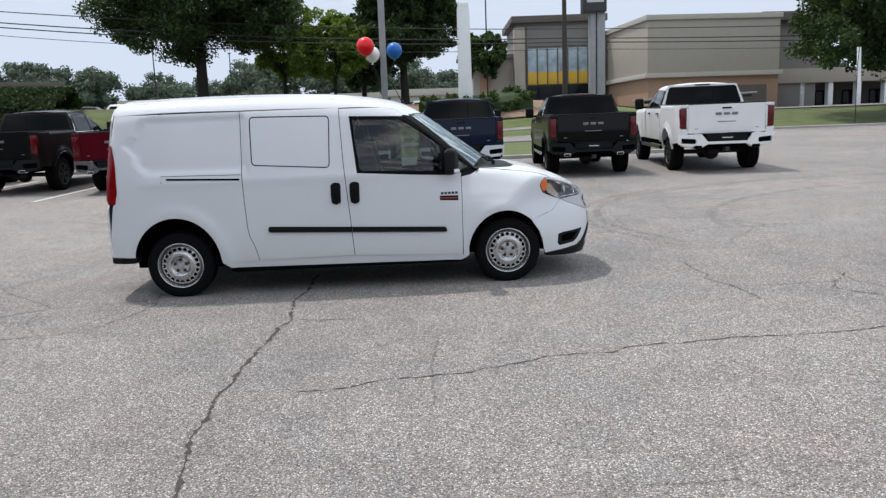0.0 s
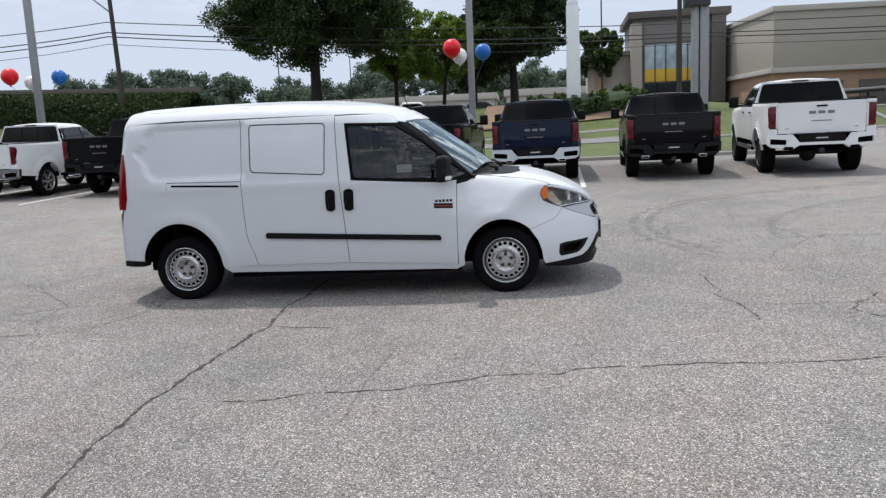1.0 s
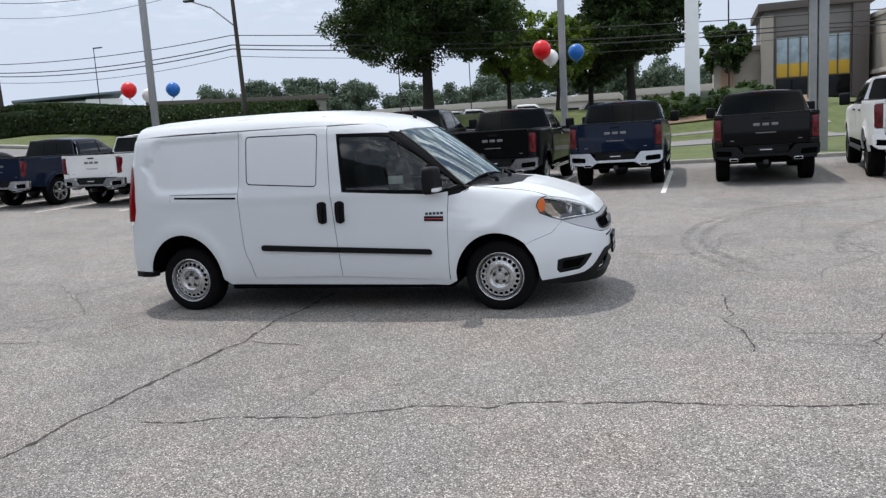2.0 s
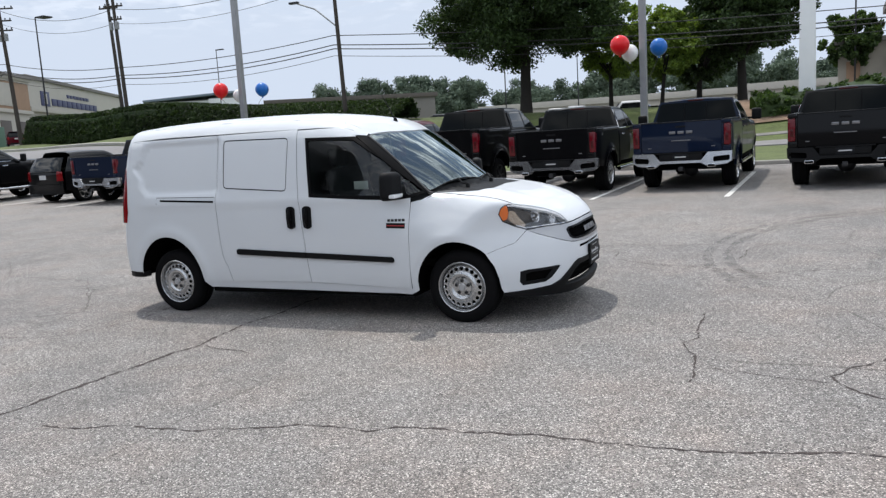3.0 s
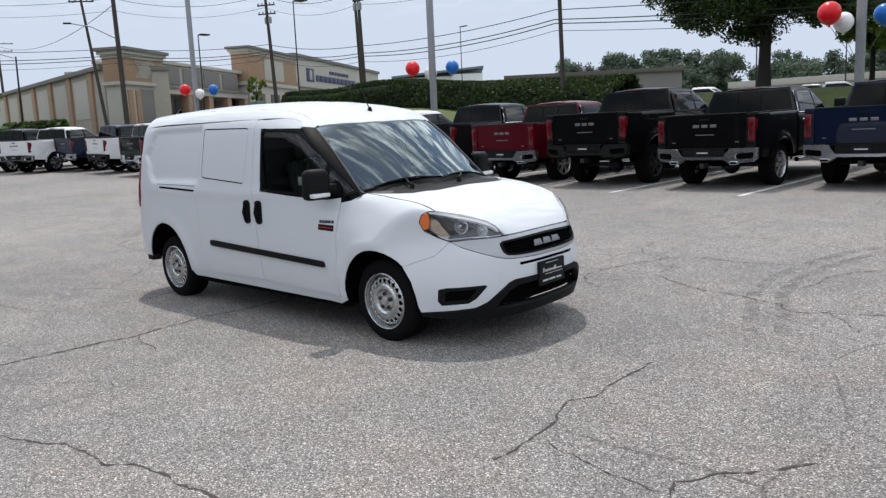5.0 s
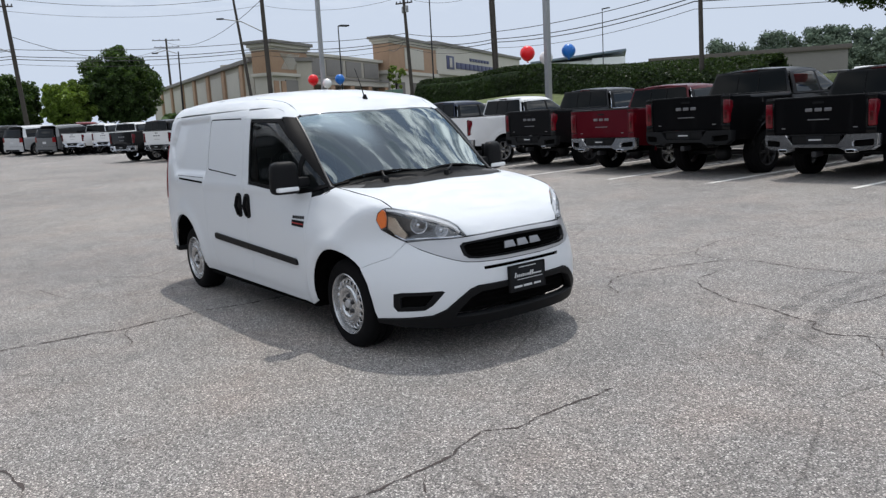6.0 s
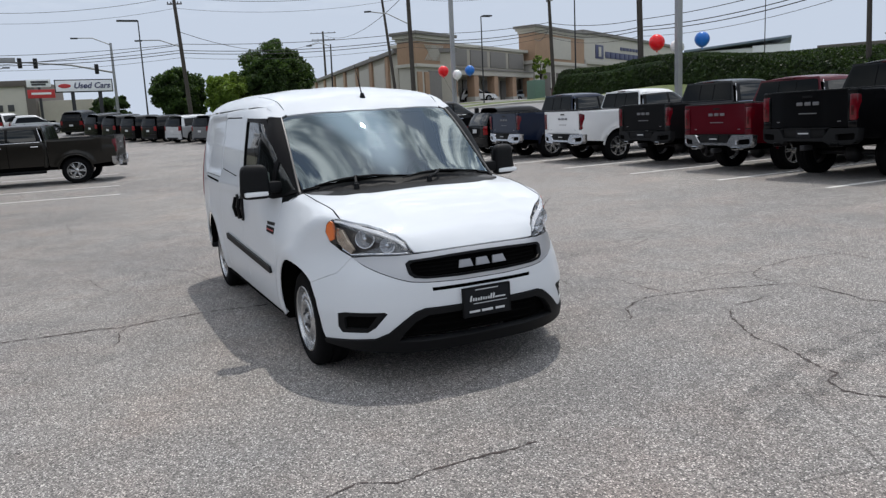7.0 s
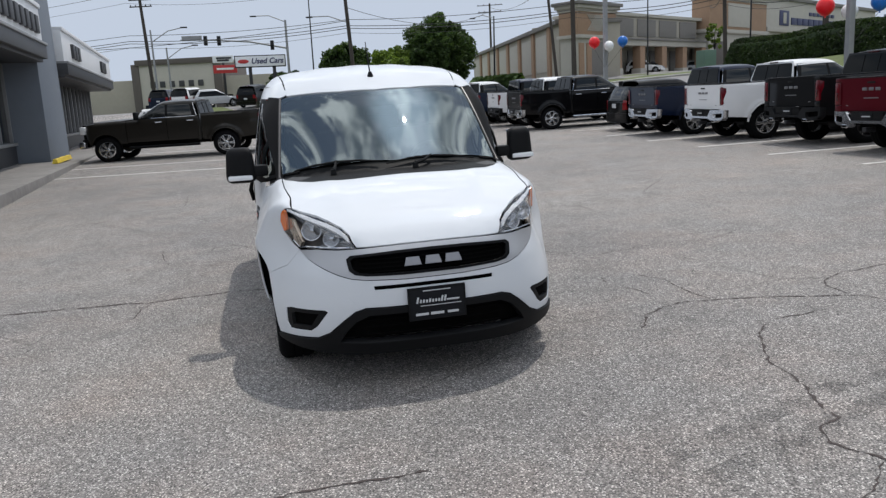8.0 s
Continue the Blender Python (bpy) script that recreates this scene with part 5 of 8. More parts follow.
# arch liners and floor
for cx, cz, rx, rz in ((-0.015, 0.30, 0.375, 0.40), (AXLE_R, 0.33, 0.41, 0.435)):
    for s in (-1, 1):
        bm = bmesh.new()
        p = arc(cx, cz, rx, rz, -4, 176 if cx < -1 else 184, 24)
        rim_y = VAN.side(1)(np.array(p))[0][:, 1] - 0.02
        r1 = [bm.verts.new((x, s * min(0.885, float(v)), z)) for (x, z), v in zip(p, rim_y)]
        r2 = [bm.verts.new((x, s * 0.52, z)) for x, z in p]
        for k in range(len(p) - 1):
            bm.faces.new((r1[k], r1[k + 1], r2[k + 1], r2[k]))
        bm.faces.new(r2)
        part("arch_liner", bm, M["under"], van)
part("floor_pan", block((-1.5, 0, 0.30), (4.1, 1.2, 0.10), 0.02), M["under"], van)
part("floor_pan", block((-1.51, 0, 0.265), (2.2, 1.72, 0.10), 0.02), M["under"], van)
part("exhaust", bar([(-0.2, -0.2, 0.22), (-1.6, -0.25, 0.21), (-2.6, -0.2, 0.24)], 0.035, 8), M["dark_metal"], van)


# what shows of the cab inside
part("bulkhead", block((-1.50, 0, 0.95), (0.03, 1.5, 1.30), 0.01), M["dash"], van)
part("cab_floor", block((-0.9, 0, 0.50), (1.3, 1.55, 0.06), 0.01), M["under"], van)
dsh = part("dashboard", block((-0.28, 0, 0.98), (0.42, 1.42, 0.22), 0.06), M["dash"], van)
part("instrument_hood", block((-0.40, 0.36, 1.10), (0.20, 0.36, 0.07), 0.03), M["dash"], dsh)
part("centre_vent", block((-0.455, 0, 1.06), (0.06, 0.40, 0.09), 0.02), M["black_plastic"], dsh)
wheel_ring = bmesh.new()
tube(wheel_ring, [(0, 0.185 * math.cos(k * math.tau / 28), 0.185 * math.sin(k * math.tau / 28)) for k in range(29)], 0.016, 8, cap=False)
box(wheel_ring, (0, 0, 0), (0.04, 0.15, 0.11), 0.02)
box(wheel_ring, (0, 0, -0.09), (0.02, 0.04, 0.17), 0.008)
box(wheel_ring, (0, 0, 0.0), (0.02, 0.34, 0.035), 0.008)
part("steering_wheel", smooth(wheel_ring, 60), M["black_plastic"], van, place=Matrix.Translation((-0.56, 0.36, 1.06)) @ Matrix.Rotation(radians(-28), 4, "Y"))


def van_seat(y):
    st = part("seat", block((-1.02, y, 0.70), (0.50, 0.50, 0.16), 0.06, seg=3), M["cloth"], van, "dark grey cloth seat")
    part("backrest", block((-1.27, y, 1.03), (0.15, 0.48, 0.60), 0.06, Matrix.Rotation(radians(-12), 3, "Y"), 3), M["cloth"], st)
    part("headrest", block((-1.36, y, 1.42), (0.09, 0.26, 0.17), 0.04, Matrix.Rotation(radians(-8), 3, "Y"), 3), M["cloth"], st)
    for d in (-0.05, 0.05):
        part("headrest_post", bar([(-1.335, y + d, 1.27), (-1.35, y + d, 1.36)], 0.006, 6), M["chrome"], st)


van_seat(0.38)
van_seat(-0.38)
part("window_sticker", block((-0.90, -0.80, 1.18), (0.14, 0.004, 0.07), 0.001), M["paper"], van, "white paper sticker on the door glass")
part("cabin_mirror", block((-0.60, 0, 1.47), (0.03, 0.22, 0.06), 0.02), M["black_plastic"], van)
# wipers, aerial
for pivot, tips in (((-0.07, -0.40), ((-0.255, -0.63), (-0.115, -0.10))), ((-0.05, 0.12), ((-0.09, -0.06), (-0.20, 0.54)))):
    mid = ((tips[0][0] + tips[1][0]) / 2, (tips[0][1] + tips[1][1]) / 2)
    p, nn = VAN.top()(np.array([pivot, ((pivot[0] + mid[0]) / 2, (pivot[1] + mid[1]) / 2), mid]))
    wiper = part("wiper", bar([tuple(v) for v in p + nn * 0.022], [0.012, 0.010, 0.007], 6), M["black_plastic"], van, "black wiper")
    q, nn2 = VAN.top()(np.array([(tips[0][0] + (tips[1][0] - tips[0][0]) * t, tips[0][1] + (tips[1][1] - tips[0][1]) * t) for t in (0, 0.25, 0.5, 0.75, 1.0)]))
    part("wiper_blade", bar([tuple(v) for v in q + nn2 * 0.012], [0.005, 0.008, 0.009, 0.008, 0.005], 6), M["black_plastic"], wiper)
    part("wiper_pivot", turned([(0.0, 0.018), (0.016, 0.014), (0.020, -0.02)], 12, "Z"), M["black_plastic"], wiper, place=Matrix.Translation(p[0] + nn[0] * 0.01))
part("cowl", panel([(0.127, -0.0), (0.142, -0.2), (0.142, -0.4), (0.072, -0.54), (-0.008, -0.615), (-0.138, -0.69), (-0.30, -0.706), (-0.166, -0.35), (-0.116, 0), (-0.166, 0.35), (-0.30, 0.706), (-0.138, 0.69), (-0.008, 0.615), (0.072, 0.54), (0.142, 0.4), (0.142, 0.2)], VAN.top(), 0.03, 0, off=-0.012), M["black_plastic"], van)
p, nn = VAN.top()(np.array([(-0.935, 0.0)]))
ap = Vector(p[0])
ae = part("aerial", bar([ap + Vector((0, 0, 0.0)), ap + Vector((-0.06, 0.0, 0.13)), ap + Vector((-0.125, 0.0, 0.25))], [0.006, 0.004, 0.003], 6), M["black_plastic"], van, "thin black roof aerial")
part("aerial_base", turned([(0.0, 0.035), (0.012, 0.03), (0.022, 0.0), (0.024, -0.01)], 14, "Z"), M["black_plastic"], ae, place=Matrix.Translation(ap))

# ---- parked vehicles ----
def road_wheel(parent, x, y, R, width, rim_r, rim_mat, spokes=6, twin=True, hub_z=None):
    """A tyre on a spoked alloy wheel."""
    s = 1 if y > 0 else -1
    w = new("wheel")
    w.parent = parent
    w.matrix_local = Matrix.Translation((x, y, hub_z or R * 0.97)) @ Matrix.Rotation(0 if s > 0 else math.pi, 4, "Z")
    r = rim_r
    prof = [(r, -0.01), (r + 0.02, 0.004), (r + (R - r) * 0.55, 0.008), (R - 0.03, -0.006), (R, -0.035), (R, -width * 0.3), (R - 0.012, -width * 0.32), (R - 0.012, -width * 0.38), (R, -width * 0.4), (R, -width * 0.6), (R - 0.012, -width * 0.62), (R - 0.012, -width * 0.68), (R, -width * 0.7), (R, -width + 0.035), (R - 0.04, -width), (r, -width), (r - 0.01, -width * 0.5), (r, -0.01)]
    part("tyre", turned(prof, 36), M["rubber"], w)
    bm = turned([(r + 0.008, -0.005), (r + 0.012, 0.004), (r - 0.004, 0.006), (r - 0.018, -0.02), (r - 0.03, -width * 0.6)], 36)
    n = spokes
    for k in range(n):
        for d in ((-0.13, 0.13) if twin else (0.0,)):
            a = k * math.tau / n + d
            rot = Matrix.Rotation(-a, 3, "Y")
            box(bm, rot @ Vector(((r + 0.05) / 2, -0.022, 0)), (r - 0.06, 0.028, 0.034), 0.008, rot)
    for f in bm.faces:
        f.smooth = True
    part("rim", smooth(bm, 40), rim_mat, w)
    part("hub", turned([(0.0, 0.004), (0.05, 0.0), (0.075, -0.015), (0.08, -0.05)], 18), rim_mat, w)
    part("brake_disc", turned([(0.0, -0.085), (r * 0.78, -0.09)], 24), M["dark_metal"], w)


TR_W = curve([0.3, 0.5, 0.62, 0.9, 1.1, 1.28, 1.36, 1.5, 1.7, 1.9, 2.1], [0.93, 0.965, 0.985, 1.0, 1.0, 0.985, 0.96, 0.92, 0.845, 0.77, 0.66])
TR_TOP = curve([1.8, 2.0, 2.2, 2.6, 3.0, 3.3, 3.55], [1.86, 1.885, 1.905, 1.92, 1.915, 1.895, 1.855])
TR_HOOD = curve([3.4, 4.1, 4.6, 5.1, 5.5, 5.7, 5.9], [1.42, 1.40, 1.385, 1.365, 1.335, 1.29, 1.05])
TR_AX = (1.28, 5.0)


def truck_flare(x, z):
    return sum(0.035 * np.exp(-((np.hypot(x - a, z - 0.42) - 0.53) / 0.06) ** 2) for a in TR_AX)


def truck_skin(x, y, z):
    y = np.abs(y)
    gs = y - TR_W(z) - truck_flare(x, z) + 0.02 * step(4.4, 5.6, x)
    screen = 1.36 + 0.62 * (4.22 - x - 0.22 * (y / 0.8) ** 2)
    roof = TR_TOP(x) - 0.05 * (y / 0.7) ** 2
    top = -smax(-roof, -np.maximum(screen, TR_HOOD(x) - 0.05 * (y / 0.9) ** 4), 0.06)
    f = smax(gs, (z - top) * 0.9, 0.12)
    f = smax(f, 2.02 - x - 0.10 * step(1.3, 1.9, z) * -1, 0.07)
    gf = (np.sqrt((np.maximum(x - 5.2, 0) / (0.62 - 0.06 * step(1.0, 0.5, z))) ** 2 + (y / 1.02) ** 3.2 + 1e-9) - 1) * 0.55
    return smax(f, gf, 0.06)


def bed_skin(x, y, z):
    y = np.abs(y)
    gs = y - TR_W(np.minimum(z, 1.2)) - truck_flare(x, z) + 0.03 * step(0.5, 0.0, x)
    return smax(gs, z - 1.425, 0.05)


TRUCK, BED = Body(truck_skin, 0.8, 4.0), Body(bed_skin, 0.8)
T_PAINT, T_BUMP, T_TRIM = PAINT["black"], M["bumper_chrome"], M["chrome"]


def pickup(at, label, group):
    """A crew-cab pickup; its origin lies under the tailgate, nose along +x."""
    t = thing("pickup_truck", at, label, "pickup truck", group)

    def arch(a, lo, rx=0.475, top=0.47):
        return [(a - rx, lo)] + arc(a, 0.44, rx, top, 178, 2, 18) + [(a + rx, lo)]

    for s in (-1, 1):
        bed = part("bed_side", panel([(0.115, 0.62), (0.115, 1.41), (1.985, 1.41), (1.985, 0.56)] + arch(1.28, 0.56)[::-1], BED.side(s), 0.06, 0.004, 0.03), T_PAINT, t)
        part("bed_inner", block((1.05, s * 0.82, 1.13), (1.85, 0.03, 0.56), 0.005), M["under"], bed)
        part("bed_rail", block((1.05, s * 0.90, 1.418), (1.86, 0.14, 0.022), 0.008), M["black_plastic"], bed)
        part("arch_trim", bar([tuple(v) for v in BED.side(s)(np.array(arc(1.28, 0.44, 0.475, 0.47, 178, 2, 16)))[0]], 0.022, 6), T_PAINT, bed)
        part("lamp_post", block((0.195, s * 0.822, 1.125), (0.19, 0.034, 0.43), 0.008), T_PAINT, bed)
        tl = part("tail_light", block((0.195, s * 0.908, 1.125), (0.20, 0.138, 0.43), 0.03), M["truck_lens"], t, "red tail light")
        for zz, hz in ((1.378, 0.07), (0.842, 0.12)):
            part("corner_post", block((0.185, s * 0.893, zz), (0.15, 0.172, hz), 0.015), T_PAINT, bed)
        part("reverse_lens", block((0.098, s * 0.90, 1.07), (0.012, 0.055, 0.15), 0.004), M["red_dark"], tl)
        fd = [(3.07, 0.60), (3.07, 1.345), (4.02, 1.345), (4.10, 1.33), (4.33, 1.325), (4.33, 0.60)]
        rd = [(2.09, 0.90), (2.06, 1.345), (3.06, 1.345), (3.06, 0.60), (2.14, 0.60)]
        for nm, poly, hx in (("front_door", fd, 3.2), ("rear_door", rd, 2.22)):
            d = part(nm, panel(poly, TRUCK.side(s), 0.06, 0.004), T_PAINT, t)
            p, nn = TRUCK.side(s)(np.array([(hx, 1.22), (hx + 0.2, 1.22)]))
            part("door_handle", bar([tuple(v) for v in p + nn * 0.02], 0.016, 6), T_TRIM, d)
        part("cab_corner", panel([(2.03, 0.56), (2.03, 1.36), (2.05, 1.36), (2.085, 0.9), (2.135, 0.6), (2.135, 0.56)], TRUCK.side(s), 0.06, 0.002), T_PAINT, t)
        part("front_fender", panel([(4.34, 0.58), (4.34, 1.325), (4.5, 1.33), (5.3, 1.30), (5.62, 1.21), (5.66, 0.9), (5.60, 0.62)] + arch(5.0, 0.58)[::-1], TRUCK.side(s), 0.06, 0.004), T_PAINT, t)
        win = [(2.10, 1.36), (2.22, 1.80), (3.30, 1.83), (3.60, 1.76), (4.05, 1.42), (4.16, 1.345)]
        w = part("window_surround", panel(win, TRUCK.side(s), 0.05, 0.002, off=-0.002), M["gloss_black"], t)
        for poly in ([(2.25, 1.39), (2.33, 1.755), (3.02, 1.775), (3.02, 1.39)], [(3.09, 1.39), (3.09, 1.775), (3.30, 1.775), (3.55, 1.715), (3.93, 1.40)]):
            part("door_glass", panel(fillet(poly, 0.04), TRUCK.side(s), 0.06, 0, lip=0.004, off=0.003), M["car_glass"], w)
        part("window_trim", bar([tuple(v) for v in TRUCK.side(s)(np.array([(2.16, 1.36), (2.8, 1.36), (3.5, 1.362), (4.1, 1.365)]))[0]], 0.011, 6), T_TRIM, w)
        part("rear_trim", bar([tuple(v) for v in TRUCK.side(s)(np.array([(2.12, 1.37), (2.17, 1.55), (2.235, 1.79)]))[0]], 0.014, 6), T_TRIM, w)
        mi = part("door_mirror", block((3.93, s * 1.13, 1.46), (0.12, 0.22, 0.27), 0.05, seg=3), M["black_plastic"], t)
        part("mirror_arm", block((3.93, s * 0.99, 1.37), (0.07, 0.14, 0.05), 0.015), M["black_plastic"], mi)
        part("step_bar", bar([(2.1, s * 0.95, 0.43), (4.3, s * 0.95, 0.43)], 0.05, 8), T_TRIM, t)
        part("headlight", block((5.72, s * 0.80, 1.08), (0.16, 0.26, 0.26), 0.04), M["clear_white"], t)
        part("arch_liner", block((5.0, s * 0.62, 0.72), (0.9, 0.3, 0.5), 0.05), M["under"], t)
        part("arch_liner", block((1.28, s * 0.62, 0.72), (0.9, 0.3, 0.5), 0.05), M["under"], t)
        part("exhaust_tip", block((0.12, s * 0.60, 0.515), (0.18, 0.17, 0.07), 0.022), T_TRIM, t)
        part("exhaust_hole", block((0.034, s * 0.60, 0.515), (0.012, 0.135, 0.042), 0.004), M["under"], t)
        for a in TR_AX:
            road_wheel(t, a, s * 0.965, 0.415, 0.28, 0.255, M["steel"])
    # cab back, roof, hood, screen
    part("cab_back", panel([(-0.95, 0.6), (-0.97, 1.36), (-0.79, 1.865), (0.79, 1.865), (0.97, 1.36), (0.95, 0.6)], lambda q: (np.c_[2.02 + 0.11 * step(1.3, 1.95, q[:, 1]), q], np.repeat([[-0.97, 0, 0.2]], len(q), 0)), 0.1, 0, 0.02), T_PAINT, t)
    rg = part("rear_glass", panel(fillet([(-0.88, 1.42), (-0.77, 1.825), (0.77, 1.825), (0.88, 1.42)], 0.06), lambda q: (np.c_[2.008 + 0.11 * step(1.3, 1.95, q[:, 1]), q], np.repeat([[-0.97, 0, 0.2]], len(q), 0)), 0.1, 0, 0.01), M["privacy"], t, "dark rear cab window")
    for y in (-0.24, 0.24):
        part("glass_divider", bar([(2.004 + 0.11 * float(step(1.3, 1.95, z)), y, z) for z in (1.43, 1.61, 1.80)], 0.008, 6), M["gloss_black"], rg)
    ep, en = TRUCK.top()(np.array([(2.135, -0.70 + 0.1 * k) for k in range(15)]))
    part("roof_edge", bar([tuple(v) for v in ep - en * 0.012], 0.026, 8), T_PAINT, t)
    part("brake_light", block((2.115, 0, 1.862), (0.03, 0.34, 0.03), 0.008), M["red_dark"], t)
    rf = [(2.11, -0.70), (3.42, -0.70), (3.50, -0.4), (3.53, 0), (3.50, 0.4), (3.42, 0.70), (2.11, 0.70)]
    part("roof", panel(rf, TRUCK.top(), 0.08, 0, 0.02), T_PAINT, t)
    for s in (-1, 1):
        part("roof_rail", panel(TRUCK.round_to([(2.09, 0.86, 1.80), (3.3, 0.84, 1.835), (3.6, 0.83, 1.765), (4.06, 0.88, 1.425), (4.17, 0.93, 1.35), (4.05, 0.79, 1.43), (3.60, 0.72, 1.74), (3.42, 0.68, 1.85), (2.11, 0.68, 1.87)]), TRUCK.barrel(s), 0.05, 0, unit=(1, 0.019)), T_PAINT, t)
    ws = [(3.47, -0.68), (3.53, -0.4), (3.56, 0), (3.53, 0.4), (3.47, 0.68), (4.03, 0.80), (4.15, 0.4), (4.18, 0), (4.15, -0.4), (4.03, -0.80)]
    part("windshield", panel(ws, TRUCK.top(), 0.08, 0, 0.01), M["shop_glass"], t)
    hd = [(4.20, 0), (4.18, 0.4), (4.08, 0.82), (4.5, 0.90), (5.3, 0.88), (5.55, 0.80), (5.66, 0.4), (5.68, 0)]
    part("hood", panel(hd + [(x, -y) for x, y in hd[::-1][1:-1]], TRUCK.top(), 0.07, 0.003), T_PAINT, t)
    part("grille", block((5.76, 0, 1.02), (0.12, 1.30, 0.50), 0.05), M["gloss_black"], t)
    part("front_bumper", block((5.78, 0, 0.60), (0.22, 1.86, 0.24), 0.07, seg=3), T_BUMP, t)
    part("valance", block((5.70, 0, 0.74), (0.16, 1.7, 0.10), 0.03), M["black_plastic"], t)
    # tailgate
    tg = part("tailgate", panel(fillet([(-0.80, 0.80), (-0.805, 1.41), (0.805, 1.41), (0.80, 0.80)], 0.03), lambda q: (np.c_[0.118 - 0.018 * step(1.30, 1.36, q[:, 1]) - 0.014 * step(1.02, 0.98, q[:, 1]) * step(0.84, 0.88, q[:, 1]) * step(0.62, 0.56, np.abs(q[:, 0])), q], np.repeat([[-1.0, 0, 0.05]], len(q), 0)), 0.025, 0.003, 0.05), T_PAINT, t)
    part("tailgate_cap", block((0.155, 0, 1.418), (0.10, 1.60, 0.022), 0.008), M["black_plastic"], tg)
    part("tailgate_inner", block((0.17, 0, 1.10), (0.03, 1.58, 0.58), 0.005), M["under"], tg)
    for y in (-0.17, 0.0, 0.17):
        part("badge_shape", block((0.112, y, 1.205), (0.012, 0.125, 0.055), 0.01), M["maker"], tg, "plain grey badge shape")
    part("badge_line", block((0.112, 0, 1.04), (0.008, 0.38, 0.016), 0.003), M["maker"], tg)
    part("latch", block((0.110, 0, 1.325), (0.014, 0.20, 0.035), 0.006), M["black_plastic"], tg)
    for s in (-1, 1):
        part("latch_mark", block((0.116, s * 0.6, 0.90), (0.006, 0.14, 0.014), 0.002), M["maker"], tg)
    # rear bumper with side steps and a plate pocket
    out = [(-0.995, 0.79), (-0.985, 0.60), (-0.90, 0.535), (-0.52, 0.50), (-0.40, 0.575), (0.40, 0.575), (0.52, 0.50), (0.90, 0.535), (0.985, 0.60), (0.995, 0.79), (0.54, 0.79), (0.41, 0.628), (-0.41, 0.628), (-0.54, 0.79)]
    hole = fillet([(0.64, 0.585), (0.64, 0.69), (0.95, 0.71), (0.95, 0.60)], 0.035)
    chart = lambda q: (np.c_[0.0 + 0.12 * (np.abs(q[:, 0]) / 1.0) ** 4 + 0.05 * step(0.6, 0.5, q[:, 1]), q], np.repeat([[-1.0, 0, 0.1]], len(q), 0))
    rb = part("rear_bumper", panel(out, chart, 0.05, 0, 0.14, holes=[hole, [(-y, z) for y, z in hole[::-1]]]), T_BUMP, t)
    part("bumper_core", block((0.16, 0, 0.66), (0.10, 1.86, 0.24), 0.02), M["under"], rb)
    part("step_pad", block((0.075, 0, 0.785), (0.13, 0.98, 0.02), 0.006), M["black_plastic"], rb)
    pl = part("plate_pocket", block((0.06, 0, 0.705), (0.06, 0.86, 0.16), 0.02), M["black_plastic"], rb)
    part("rear_plate", block((0.025, 0, 0.705), (0.012, 0.31, 0.155), 0.003), M["plate"], pl)
    part("plate_print", block((0.018, 0, 0.705), (0.006, 0.22, 0.022), 0.001), M["plate_ink"], pl)
    # running gear
    part("chassis", block((2.9, 0, 0.52), (5.2, 1.0, 0.16), 0.03), M["under"], t)
    part("bed_floor", block((1.05, 0, 0.86), (1.8, 1.6, 0.05), 0.01), M["under"], t)
    part("cab_floor", block((3.3, 0, 0.56), (2.5, 1.86, 0.16), 0.03), M["under"], t)
    part("cab_inside", block((3.0, 0, 1.0), (1.85, 1.8, 0.70), 0.05), M["under"], t)
    part("bonnet_inside", block((4.9, 0, 0.88), (1.4, 1.2, 0.62), 0.05), M["under"], t)
    ax = bmesh.new()
    tube(ax, [(1.28, -0.8, 0.40), (1.28, 0.8, 0.40)], 0.05, 10)
    bmesh.ops.create_uvsphere(ax, u_segments=14, v_segments=8, radius=0.17, matrix=Matrix.Translation((1.26, 0.0, 0.38)))
    part("rear_axle", smooth(ax), M["dark_metal"], t)
    part("tow_hitch", block((0.10, 0, 0.46), (0.22, 0.09, 0.09), 0.01), M["dark_metal"], t)
    return t


def recolour(t, swaps):
    """Another colour on a copy, by object slots."""
    for o in t.children_recursive:
        if o.data:
            for slot_ in o.material_slots:
                if slot_.material in swaps:
                    to = swaps[slot_.material]
                    slot_.link = "OBJECT"
                    slot_.material = to
    return t


